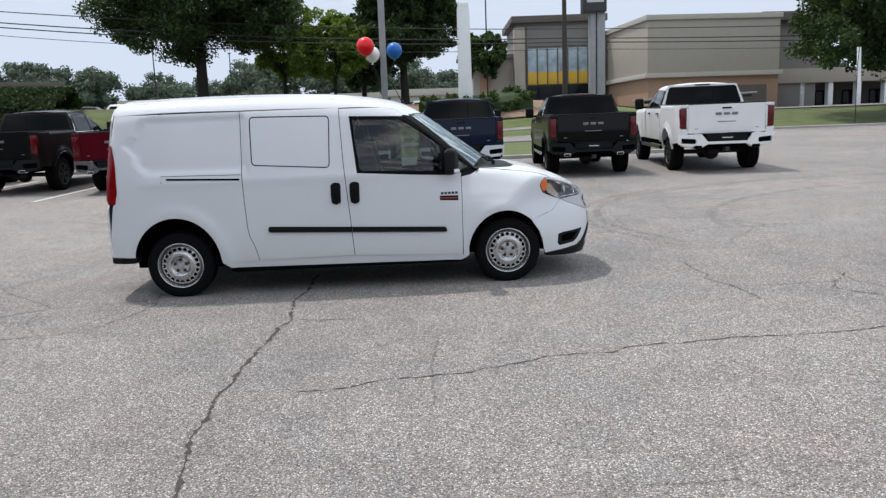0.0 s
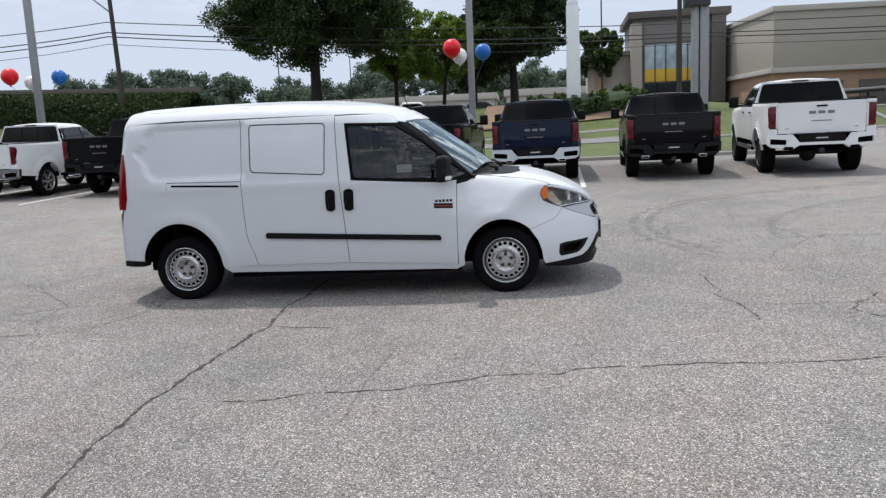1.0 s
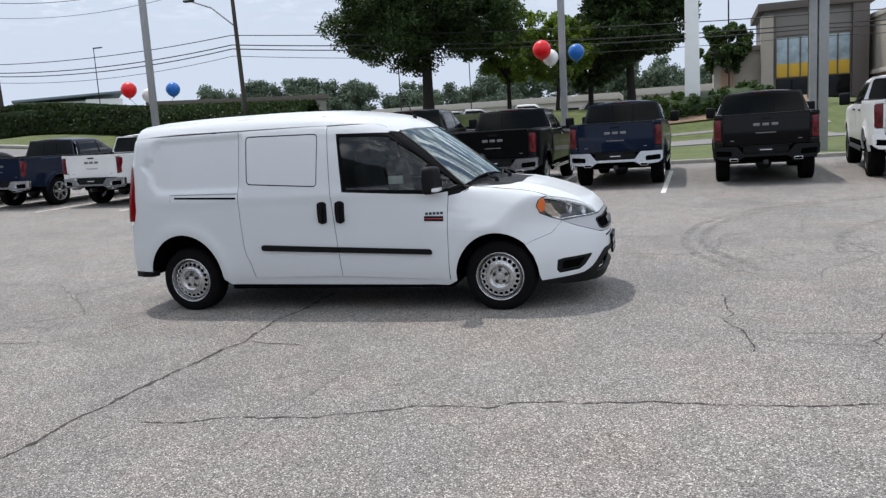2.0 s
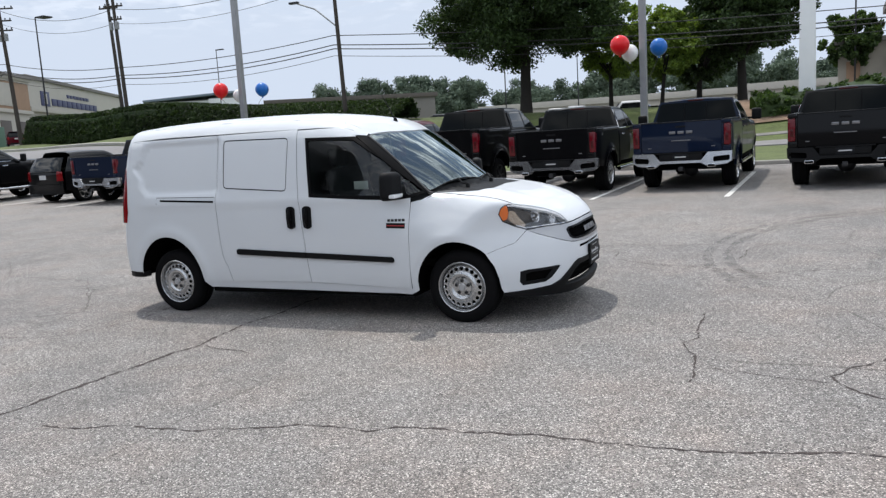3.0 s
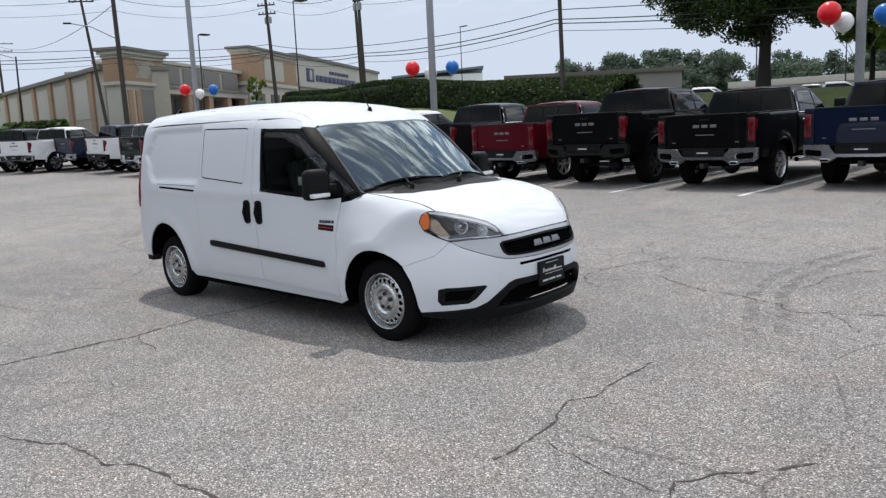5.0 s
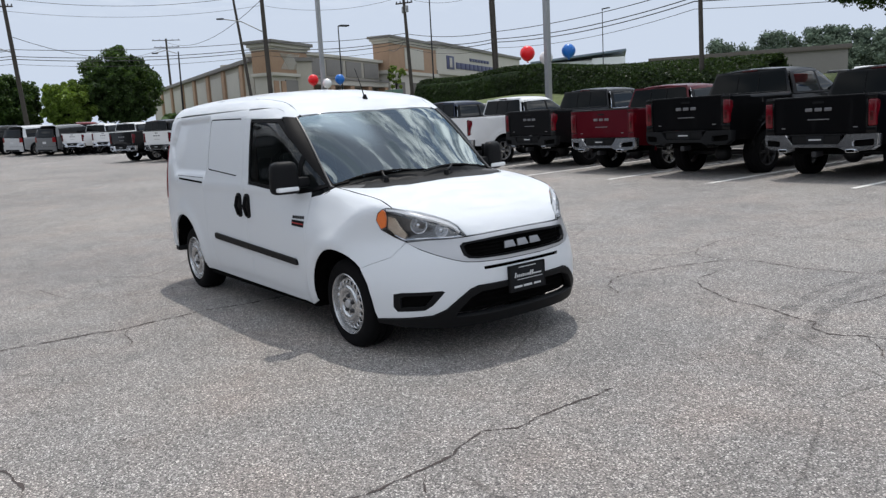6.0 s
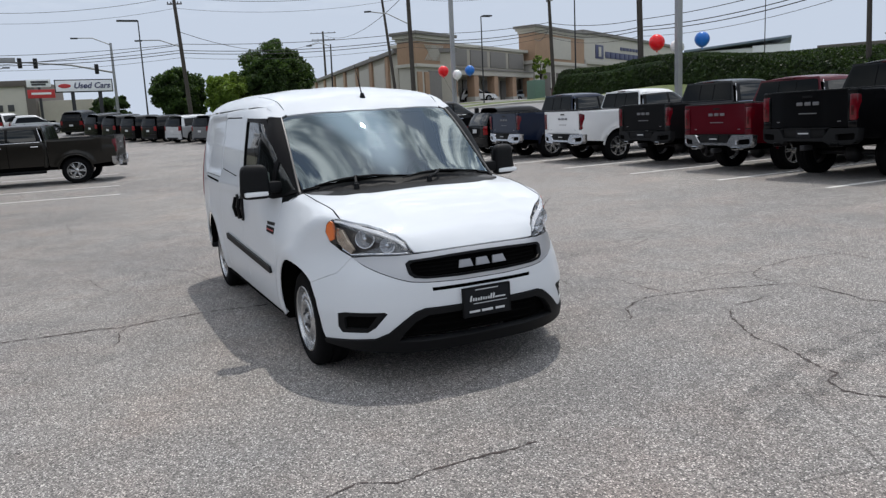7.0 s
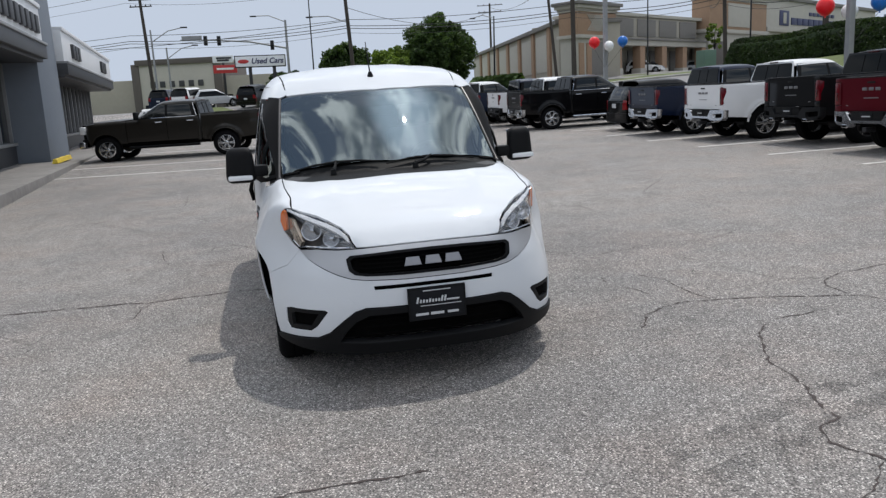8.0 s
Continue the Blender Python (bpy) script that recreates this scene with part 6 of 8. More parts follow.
ROW = "pickup trucks in the parked row"
first = pickup(on_land(-2.1, 17.5, 90), "black pickup truck with a chrome rear bumper in the parked row", ROW)
trucks = [
    # x, y, yaw, scale, paint, bumper, trim, lift, label
    (6.42, 17.28, 86, 1.05, "white", "white", "black", 0.05, "white heavy-duty pickup truck with a dark badge"),
    (3.52, 17.65, 88, 1.0, "black", "black", "chrome", 0.0, "black pickup truck with a black rear bumper"),
    (0.52, 18.0, 90, 1.0, "navy", "chrome", "chrome", 0.0, "dark navy pickup truck with a chrome rear bumper"),
    (-4.80, 17.45, 90, 1.03, "black", "black", "black", 0.10, "raised black off-road pickup truck with a black bumper"),
    (-7.45, 17.8, 90, 1.0, "red", "chrome", "chrome", 0.0, "deep red pickup truck with a chrome rear bumper"),
    (-10.45, 18.2, 90, 1.02, "charcoal", "black", "chrome", 0.04, "charcoal off-road pickup truck with a black bumper"),
    (-13.4, 17.7, 90, 1.0, "white", "chrome", "chrome", 0.0, "white pickup truck with a chrome rear bumper"),
    (-16.4, 17.4, 90, 1.0, "blue", "chrome", "chrome", 0.0, "dark blue pickup truck with a chrome bumper"),
    (-23.3, 15.4, 90, 1.0, "black", "chrome", "chrome", 0.0, "black pickup truck with red tail lights"),
    (-26.9, 15.5, 90, 1.0, "white", "black", "black", 0.0, "white pickup truck with a dark bumper"),
    (-30.2, 15.4, 91, 1.0, "blue", "chrome", "black", 0.0, "dark blue pickup truck with a bright bumper"),
    (-31.6, 13.9, 112, 1.0, "white", "chrome", "black", 0.0, "white pickup truck at the bend of the row"),
    (-34.2, 12.9, 112, 1.0, "charcoal", "chrome", "black", 0.0, "dark grey pickup truck at the bend of the row"),
    (-46.8, 14.4, 122, 0.97, "white", "chrome", "black", 0.0, "white pickup truck in the far row"),
    (-48.5, 12.9, 122, 0.97, "white", "chrome", "black", 0.0, "white pickup truck in the far row"),
]
BUMPERS = {"white": PAINT["white"], "black": M["black_plastic"], "chrome": M["bumper_chrome"]}
TRIMS = {"black": M["gloss_black"], "chrome": M["chrome"]}
for x, y, yaw, sc, pt, bp, tr, lift, lb in trucks:
    c = copy_thing(first, on_land(x, y, yaw, 0.0) @ Matrix.Scale(sc, 4))
    if lift:
        for o in c.children:
            if not o.name.startswith("wheel") and not o.name.startswith("rear_axle"):
                o.location.z += lift
    swaps = {T_PAINT: PAINT[pt]}
    for o in c.children_recursive:
        if (bp == "black" and pt != "white" or sc == 1.05) and o.name.split(".")[0] in ("rim", "hub"):
            o.material_slots[0].link = "OBJECT"
            o.material_slots[0].material = M["dark_metal"]
        if o.data and o.material_slots and o.material_slots[0].material in (M["chrome"], M["bumper_chrome"]):
            base = o.name.split(".")[0]
            to = BUMPERS[bp] if "bumper" in base else TRIMS[tr]
            o.material_slots[0].link = "OBJECT"
            o.material_slots[0].material = to
    recolour(c, swaps)
    tagged(c, lb)
brown = copy_thing(first, on_land(-22.8, 6.5, -98.5) @ Matrix.Diagonal((1.08, 1.06, 1.01, 1.0)))
recolour(brown, {T_PAINT: PAINT["brown"]})
brown["group"] = "trucks by the showroom"
for o in brown.children:
    if o.name.startswith("step_bar"):
        o.material_slots[0].link = "OBJECT"
        o.material_slots[0].material = M["black_plastic"]
tagged(brown, "dark bronze pickup truck parked nose to the showroom")


def wagon(name, at, label, category, group, L=5.2, H=1.9, half=1.0, wb=3.05, R=0.39, belt=1.18, paint_=PAINT["black"], slope=0.25):
    """A closed car with five doors; its origin lies under the tail, nose along +x."""
    t = thing(name, at, label, category, group)
    ra = L * 0.20
    fa = ra + wb
    cowl = fa - 0.35
    Wc = curve([0.2, 0.4, 0.7, belt, belt + 0.1, H - 0.1, H + 0.2], [half * 0.93, half * 0.97, half, half * 0.98, half * 0.93, half * 0.73, half * 0.55])
    Rf = curve([-0.2, slope * 0.6, L * 0.2, L * 0.4, cowl - 0.9, cowl - 0.4], [H - 0.16, H - 0.05, H, H, H - 0.04, H - 0.18])
    hz = belt - 0.06
    Hd = curve([cowl - 1, cowl, L - 0.5, L - 0.12, L + 0.1], [hz + 0.08, hz, hz - 0.10, hz - 0.28, hz - 0.6])

    def skin(x, y, z):
        y = np.abs(y)
        fl = sum(0.025 * np.exp(-((np.hypot(x - a, z - R) - R * 1.25) / 0.06) ** 2) for a in (ra, fa))
        screen = belt + 0.6 * (cowl - x - 0.2 * (y / half) ** 2)
        top = -smax(-(Rf(x) - 0.05 * (y / half) ** 2), -np.maximum(screen, Hd(x)), 0.06)
        f = smax(y - Wc(z) - fl, (z - top) * 0.9, 0.14)
        f = smax(f, -x + 0.06 + slope * step(belt - 0.1, H, z) + 0.12 * (y / half) ** 4, 0.10)
        gf = (np.sqrt((np.maximum(x - (L - 0.7), 0) / 0.68) ** 2 + (y / half) ** 2.6 + 1e-9) - 1) * 0.6
        return smax(f, gf, 0.06)

    B = Body(skin, belt * 0.7, L - 1.4)

    def back(q):
        x = -solve(lambda c: B.f(-c, np.abs(q[:, 0]), q[:, 1]), -L / 2, 0.5, len(q))
        p = np.stack([x, np.abs(q[:, 0]), q[:, 1]], 1)
        s_ = np.stack([np.ones(len(q)), np.where(q[:, 0] < 0, -1, 1), np.ones(len(q))], 1)
        return p * s_, B.normal(p) * s_

    def nose(q):
        x = solve(lambda c: B.f(c, np.abs(q[:, 0]), q[:, 1]), L / 2, L + 0.5, len(q))
        p = np.stack([x, np.abs(q[:, 0]), q[:, 1]], 1)
        s_ = np.stack([np.ones(len(q)), np.where(q[:, 0] < 0, -1, 1), np.ones(len(q))], 1)
        return p * s_, B.normal(p) * s_

    ar = lambda a: [(a - R * 1.15, 0.33)] + arc(a, R, R * 1.15, R * 1.17, 176, 4, 16) + [(a + R * 1.15, 0.33)]
    d1, d2 = (ra + fa) / 2 - 0.05, fa - R * 1.35
    for s in (-1, 1):
        part("rear_quarter", panel([(0.22, 0.45), (0.22, belt), (ra + 0.25, belt), (ra + R * 1.2, 0.6), (ra + R * 1.2, 0.33)] + ar(ra)[::-1], B.side(s), 0.08, 0.003), paint_, t)
        part("rear_door", panel([(ra + R * 1.22, 0.33), (ra + R * 1.22, 0.6), (ra + 0.27, belt), (d1, belt), (d1, 0.33)], B.side(s), 0.08, 0.003), paint_, t)
        part("front_door", panel([(d1, 0.33), (d1, belt), (cowl - 0.05, belt - 0.02), (d2, belt - 0.1), (d2, 0.33)], B.side(s), 0.08, 0.003), paint_, t)
        part("front_fender", panel([(d2, 0.33), (d2, belt - 0.1), (cowl + 0.1, belt - 0.07), (L - 0.55, hz - 0.12), (L - 0.30, hz - 0.30), (L - 0.30, 0.45)] + ar(fa)[::-1], B.side(s), 0.08, 0.003), paint_, t)
        part("roof_rail", panel(B.round_to([(0.30 + slope, half * 0.80, H - 0.17), (cowl - 1.0, half * 0.80, H - 0.16), (cowl - 0.05, half * 0.93, belt + 0.02), (cowl - 0.1, half * 0.80, belt + 0.06), (cowl - 0.85, half * 0.66, H - 0.14), (L * 0.4, half * 0.66, H - 0.03), (0.32 + slope, half * 0.66, H - 0.08)]), B.barrel(s), 0.07, 0, unit=(1, 0.016)), paint_, t)
        gl = part("side_glass", panel([(0.42 + slope * 0.3, belt + 0.005), (0.42 + slope, H - 0.18), (cowl - 1.0, H - 0.17), (cowl - 0.10, belt + 0.01)], B.side(s), 0.08, 0.002), M["shop_glass"], t)
        part("rear_pillar", panel([(0.18 + slope * 0.2, belt + 0.005), (0.22 + slope, H - 0.17), (0.43 + slope, H - 0.17), (0.43 + slope * 0.3, belt + 0.005)], B.side(s), 0.06, 0.001, off=0.002), paint_, t)
        for x in (d1, ra + 0.45):
            part("glass_divider", panel([(x - 0.03, belt + 0.01), (x - 0.03, H - 0.18), (x + 0.03, H - 0.18), (x + 0.03, belt + 0.01)], B.side(s), 0.08, 0, off=0.003), M["gloss_black"], gl)
        part("tail_light", panel([(s * half * 0.70, belt - 0.30), (s * half * 0.72, belt + 0.02), (s * half * 0.92, belt), (s * half * 0.94, belt - 0.28)], back, 0.05, 0, off=0.008), M["red_lens"], t)
        part("headlight", panel([(s * half * 0.52, hz - 0.30), (s * half * 0.52, hz - 0.17), (s * half * 0.88, hz - 0.14), (s * half * 0.86, hz - 0.28)], nose, 0.05, 0, off=0.006), M["clear_white"], t)
        part("door_mirror", block((cowl - 0.25, s * half * 1.06, belt + 0.06), (0.12, 0.2, 0.14), 0.04), M["black_plastic"], t)
        for a in (ra, fa):
            road_wheel(t, a, s * half * 0.96, R, 0.25, R * 0.66, M["steel"], 5, False)
    hh = half * 0.92
    part("tailgate", panel([(-hh, 0.62), (-hh * 0.98, belt - 0.02), (hh * 0.98, belt - 0.02), (hh, 0.62)], back, 0.08, 0.003), paint_, t)
    part("rear_glass", panel([(-hh * 0.95, belt), (-hh * 0.80, H - 0.18), (hh * 0.80, H - 0.18), (hh * 0.95, belt)], back, 0.08, 0.003), M["shop_glass"], t)
    part("rear_bumper", panel([(-hh, 0.30), (-hh, 0.61), (hh, 0.61), (hh, 0.30)], back, 0.08, 0.002, 0.1, 0.03), paint_, t)
    part("bumper_insert", panel([(-hh * 0.7, 0.30), (-hh * 0.7, 0.42), (hh * 0.7, 0.42), (hh * 0.7, 0.30)], back, 0.08, 0, 0.02, 0.036), M["black_plastic"], t)
    part("rear_plate", panel([(-0.16, 0.78), (-0.16, 0.92), (0.16, 0.92), (0.16, 0.78)], back, 0.08, 0, 0.01, 0.006), M["plate_ink"], t)
    hw = half * 0.68
    part("roof", panel([(0.30 + slope, -hw), (cowl - 0.86, -hw), (cowl - 0.78, 0), (cowl - 0.86, hw), (0.30 + slope, hw)], B.top(), 0.1, 0), paint_, t)
    part("windshield", panel([(cowl - 0.84, -hw * 0.98), (cowl - 0.76, 0), (cowl - 0.84, hw * 0.98), (cowl - 0.13, half * 0.80), (cowl - 0.03, 0), (cowl - 0.13, -half * 0.80)], B.top(), 0.1, 0), M["shop_glass"], t)
    part("hood", panel([(cowl - 0.12, -half * 0.82), (cowl, 0), (cowl - 0.12, half * 0.82), (L - 0.50, half * 0.80), (L - 0.24, half * 0.4), (L - 0.20, 0), (L - 0.24, -half * 0.4), (L - 0.50, -half * 0.80)], B.top(), 0.08, 0.003), paint_, t)
    part("front_bumper", panel([(-hh * 0.97, 0.30), (-hh * 0.97, hz - 0.31), (hh * 0.97, hz - 0.31), (hh * 0.97, 0.30)], nose, 0.08, 0.003), paint_, t)
    part("grille", panel([(-half * 0.48, hz - 0.42), (-half * 0.50, hz - 0.16), (half * 0.50, hz - 0.16), (half * 0.48, hz - 0.42)], nose, 0.06, 0, 0.02, 0.01), M["gloss_black"], t)
    part("floor_pan", block((L / 2, 0, 0.36), (L * 0.88, half * 1.5, 0.16), 0.03), M["under"], t)
    part("cabin_inside", block((L * 0.45, 0, 0.8), (L * 0.7, half * 1.5, belt - 0.4), 0.05), M["under"], t)
    return t


SUVS = "SUVs in the far row"
DISPLAY = [(-65, 3.0, 155, "black", "black SUV on the used car display"), (-69, -3.2, 155, "white", "white SUV on the used car display"), (-70.5, -5.2, 168, "blue", "dark blue SUV on the used car display")]
suv = wagon("suv", on_land(-57.2, 7.0, 122), "black SUV in the far row", "suv", SUVS, slope=0.18)
FAR_ROW = [(-50.0, 11.5, "grey"), (-52.6, 9.9, "silver"), (-55.0, 8.4, "black"), (-59.4, 5.7, "charcoal"), (-61.6, 4.4, "black")]
for x, y, yaw, pt, lb in DISPLAY + [(x, y, 122, pt, f"{pt} SUV in the far row") for x, y, pt in FAR_ROW] + [(-33.5, 19.5, 60, "white", "white SUV behind the pickup trucks")]:
    tagged(recolour(copy_thing(suv, on_land(x, y, yaw)), {PAINT["black"]: PAINT[pt]}), lb)
FAR = "cars in the lots beyond the road"
hatch = wagon("crossover_car", on_land(-70, -2.1, 100), "silver crossover on the grass display", "car", FAR, 4.6, 1.66, 0.92, 2.7, 0.35, 1.02, PAINT["silver"], 0.35)
far_cars = [(-44.5, -2.4, 95, "white"), (-80.5, 45, 55, "white"), (-88, 56, 60, "silver"), (-64, 15, 90, "red"), (-72, 53.4, 150, "red"),
            (-28, 66, 0, "white"), (-19, 70, 20, "silver"), (-13, 66, 0, "white"), (-8, 72, 10, "charcoal"), (-3, 78, 0, "silver"), (-22, 74, 0, "grey"), (3.0, 84, 15, "black"), (9, 88, 20, "silver"), (33, 72, 160, "white"), (38, 74, 170, "silver"), (43, 71, 165, "grey"), (50, 75, 170, "black"), (29, 68, 100, "grey"), (-33, 71, 0, "charcoal")]
compact = recolour(copy_thing(hatch, on_land(-19.1, 17.7, 90) @ Matrix.Scale(0.97, 4)), {PAINT["silver"]: PAINT["charcoal"]})
compact["group"] = "cars in the parked row"
tagged(compact, "dark charcoal compact car between parked pickup trucks")
for x, y, yaw, pt in far_cars:
    tagged(recolour(copy_thing(hatch, on_land(x, y, yaw) @ Matrix.Scale(0.95, 4)), {PAINT["silver"]: PAINT[pt]}), f"{'pale' if pt in ('white', 'silver') else 'dark'} {pt} car parked beyond the road")

# ---- poles, wires, balloons ----
def up(x, y):
    return Vector((x, y, float(land(x, y))))


POLES = "grey light poles along the lot"
for x, y, h in [(-1.66, 24.75, 9.5), (-16.15, 24.1, 9.5), (-31.7, 22.6, 9.5)]:
    b = up(x, y)
    t = thing("light_pole", Matrix.Translation(b), "tall grey square steel light pole at the kerb", "light pole", POLES)
    part("pole", prism([(-0.095, -0.095), (0.095, -0.095), (0.095, 0.095), (-0.095, 0.095)], 0.0, h, 0.015), M["galv"], t)
    part("pole_base", turned([(0.30, -0.1), (0.30, 0.45), (0.27, 0.5), (0.0, 0.5)], 20, "Z"), M["concrete"], t)


def balloon(p, r, material, label, base):
    p = Vector(p)
    bm = bmesh.new()
    bmesh.ops.create_uvsphere(bm, u_segments=28, v_segments=18, radius=r)
    for v in bm.verts:
        k = max(0.0, -v.co.z / r)
        v.co.x *= 1 - 0.10 * k ** 3
        v.co.y *= 1 - 0.10 * k ** 3
        v.co.z *= 1 + 0.10 * k ** 2
    t = thing("balloon", Matrix.Translation(p), label, "balloon", "balloons on the light poles", geom=smooth(bm, 80), material=material)
    part("knot", turned([(0.0, 0.02), (0.02, 0.0), (0.035, -0.04), (0.0, -0.045)], 10, "Z"), material, t, place=Matrix.Translation((0, 0, -r * 1.10)))
    part("string", bar([(0, 0, -r * 1.1), Vector(base) - p], 0.006, 5), M["wire"], t)


for (x, y), (rx, ry), zz, (bx, by), k in [((-1.66, 24.75), (-2.13, 23.95), 4.02, (0.79, 1.45), 0.27), ((-16.15, 24.1), (-16.85, 23.75), 3.95, (1.08, 1.02), 0.42), ((-31.7, 22.6), (-31.5, 21.95), 4.12, (0.5, 1.25), 0.45)]:
    tie = Vector((x, y, zz - 1.3))
    balloon((rx, ry, zz), 0.27, M["red_balloon"], "shiny red balloon tied to a light pole", tie)
    balloon((rx + bx * k - 0.06, ry + by * k + 0.12, zz - 0.2), 0.24, M["white_balloon"], "white balloon tied to a light pole", tie)
    balloon((rx + bx, ry + by, zz - 0.02), 0.25, M["blue_balloon"], "blue balloon tied to a light pole", tie)


def lean_pole(x, y, h, lean, r=0.17, arms=(), name="utility_pole", label="weathered wooden utility pole with crossarms", facing=0.0, material=None):
    b = up(x, y)
    t = thing(name, Matrix.Translation(b), label, "utility pole", "utility poles along the road")
    top = Vector((lean[0] * h, lean[1] * h, h))
    part("pole", bar([Vector((0, 0, -0.3)), top * 0.5, top], [r, r * 0.85, r * 0.65], 12), material or M["wood"], t)
    c, s = math.cos(radians(facing)), math.sin(radians(facing))
    for z, w in arms:
        p = top * (z / h)
        a = part("crossarm", bar([p - Vector((c, s, 0)) * w, p + Vector((c, s, 0)) * w], 0.07, 6), material or M["wood"], t)
        for k in (-0.9, -0.45, 0.45, 0.9):
            q = p + Vector((c, s, 0)) * w * k
            part("insulator", turned([(0.0, 0.24), (0.04, 0.22), (0.06, 0.15), (0.04, 0.1), (0.06, 0.06), (0.03, 0.0)], 8, "Z"), M["dark_metal"], a, place=Matrix.Translation(q))
    return t, b + top


def lamp_arm(t, root, tip):
    a = part("lamp_arm", bar([root, (Vector(root) + Vector(tip)) / 2 + Vector((0, 0, 0.35)), tip], 0.05, 8), M["galv"], t)
    part("lamp_head", block(Vector(tip) + Vector((0, 0, -0.03)), (0.7, 0.3, 0.14), 0.05, Matrix.Rotation(math.atan2(tip[1] - root[1], tip[0] - root[0]), 3, "Z")), M["dark_metal"], a)


pR, _ = lean_pole(8.6, 53, 14, (0.0, 0.0))
za = float(land(-25.6, 45))
pA, _ = lean_pole(-25.6, 45, 13.5, (-0.03, 0.0), 0.15)
lamp_arm(pA, (-0.2, 0, 9.4 - za), (-3.3, -0.3, 11.3 - za))
zb, zc = float(land(-47, 46)), float(land(-59.4, 45.2))
pB, _ = lean_pole(-47.0, 46, 16 - zb, (-0.03, 0.0), 0.17, ((13.6 - zb, 0.75), (12.6 - zb, 0.55)), facing=20)
pB2, _ = lean_pole(-49.2, 47.5, 15.5 - zb, (-0.04, 0.0), 0.17, ((14.0 - zb, 0.8),), facing=20)
pC, _ = lean_pole(-59.4, 45.2, 15.4 - zc, (-0.05, -0.01), 0.19, ((14.9 - zc, 1.2), (13.9 - zc, 0.9), (13.1 - zc, 0.9)), facing=30)
for p_, z_ in ((pB, 11.8 - zb), (pC, 12.2 - zc)):
    for d_ in (-0.32, 0.32):
        part("transformer", turned([(0.0, 0.0), (0.15, 0.0), (0.16, 0.08), (0.16, 0.55), (0.10, 0.62), (0.0, 0.64)], 14, "Z"), M["galv"], p_, place=Matrix.Translation((-0.04 * z_ + d_, -0.1, z_)))
pE, _ = lean_pole(-67.5, 34.0, 16, (-0.03, 0.0), 0.25)
pE2, _ = lean_pole(-69.5, 33.0, 12.5, (-0.11, -0.06), 0.17, ((12.3, 1.1),), facing=60)
lamp_arm(pE, (-0.2, -0.2, 8.6), (-2.2, -3.6, 10.0))
pH, _ = lean_pole(-76, 13.5, 15.5, (-0.02, -0.05), 0.22, ((14.6, 1.3), (13.7, 1.3), (12.9, 1.3), (12.1, 0.7)), facing=75)
lamp_arm(pH, (-0.1, -0.4, 8.0), (-1.5, -4.2, 8.8))
pF, _ = lean_pole(-140, 44, 15.5, (0, 0), 0.25, ((15.2, 2.4), (14.0, 2.2)), facing=70)
pK, _ = lean_pole(-86, -8.0, 13.4, (0.0, -0.04), 0.22, ((13.1, 1.3), (12.0, 1.2), (11.3, 1.2)), facing=80)
for x, y, h, ay in ((-82, -7.0, 8.4, 3.3), (-90, -6.8, 7.2, 3.1)):
    ls, _ = lean_pole(x, y, h, (0, -0.01), 0.13, name="street_lamp", label="grey steel street lamp with a long arm", material=M["galv"])
    lamp_arm(ls, (0, 0, h - 1.2), (0, ay, h + 0.2))
pT1, _ = lean_pole(-93, 32.5, 9.5, (0.0, 0.02), 0.13, name="street_lamp", label="dark street lamp with a short arm", material=M["dark_metal"])
lamp_arm(pT1, (0, 0, 9.3), (-0.8, -2.4, 9.4))
for x, y, h, ax, ay in [(-55.6, 45.2, 10.2, 1.0, 0.9), (-62, 39, 8.0, 0.6, 0.9), (-71, 9.2, 9.6, -0.5, -1.8), (-72, 84, 12, 1.3, 0.0), (4.6, 72, 14, 0.0, 0.0), (-30, 84, 11, 0.4, 0), (-24, 92, 8, 0, 0)]:
    t, _ = lean_pole(x, y, h, (0, 0), 0.075, name="lot_lamp", label="slim dark parking lot lamp post", material=M["dark_metal"])
    t["category"] = "lamp post"
    t["group"] = "dark lot lamps"
    part("lamp_head", block((ax * 0.5, ay * 0.5, h), (max(abs(ax), 0.32), max(abs(ay), 0.32), 0.13), 0.04), M["dark_metal"], t)


def wire(a, b, sag, r=0.022):
    a, b = Vector(a), Vector(b)
    pts = [a.lerp(b, k / 14) - Vector((0, 0, sag * 4 * (k / 14) * (1 - k / 14))) for k in range(15)]
    thing("overhead_wire", Matrix(), "thin black overhead wire between utility poles", "wire", "overhead wires", geom=bar(pts, r, 5), material=M["wire"])


line_poles = [Vector((60, 57, -0.9)), Vector((8.6, 53, -1.3)), Vector((-26.2, 45, 0)), Vector((-47.4, 46, 0)), Vector((-60, 45, 0)), Vector((-68, 34, 0)), Vector((-76.4, 13, 0)), Vector((-86, -10, 0)), Vector((-110, -50, 0))]
for z, sag, r in [(8.9, 0.35, 0.028), (8.3, 0.45, 0.034), (8.05, 0.5, 0.034), (7.6, 0.55, 0.018), (12.3, 0.8, 0.016), (13.4, 0.9, 0.022)]:
    for a, b in zip(line_poles, line_poles[1:]):
        rise = lambda p: 0.0 if p.x > -50 else 1.4
        if z > 12 and a.x > 0 and b.x > 0:
            continue
        wire(a + Vector((0, 0, z + rise(a))), b + Vector((0, 0, z + rise(b))), sag, r)
wire((-60, 45, 9.6), (-93, 62, 13.0), 0.9, 0.03)
wire((-68, 34, 14.2), (-140, 44, 18.5), 2.0, 0.03)
wire((-76.4, 13, 11.5), (-140, 44, 17.8), 2.0, 0.03)
wire((-76.4, 13, 15.6), (-60, 45, 17.0), 1.0, 0.03)
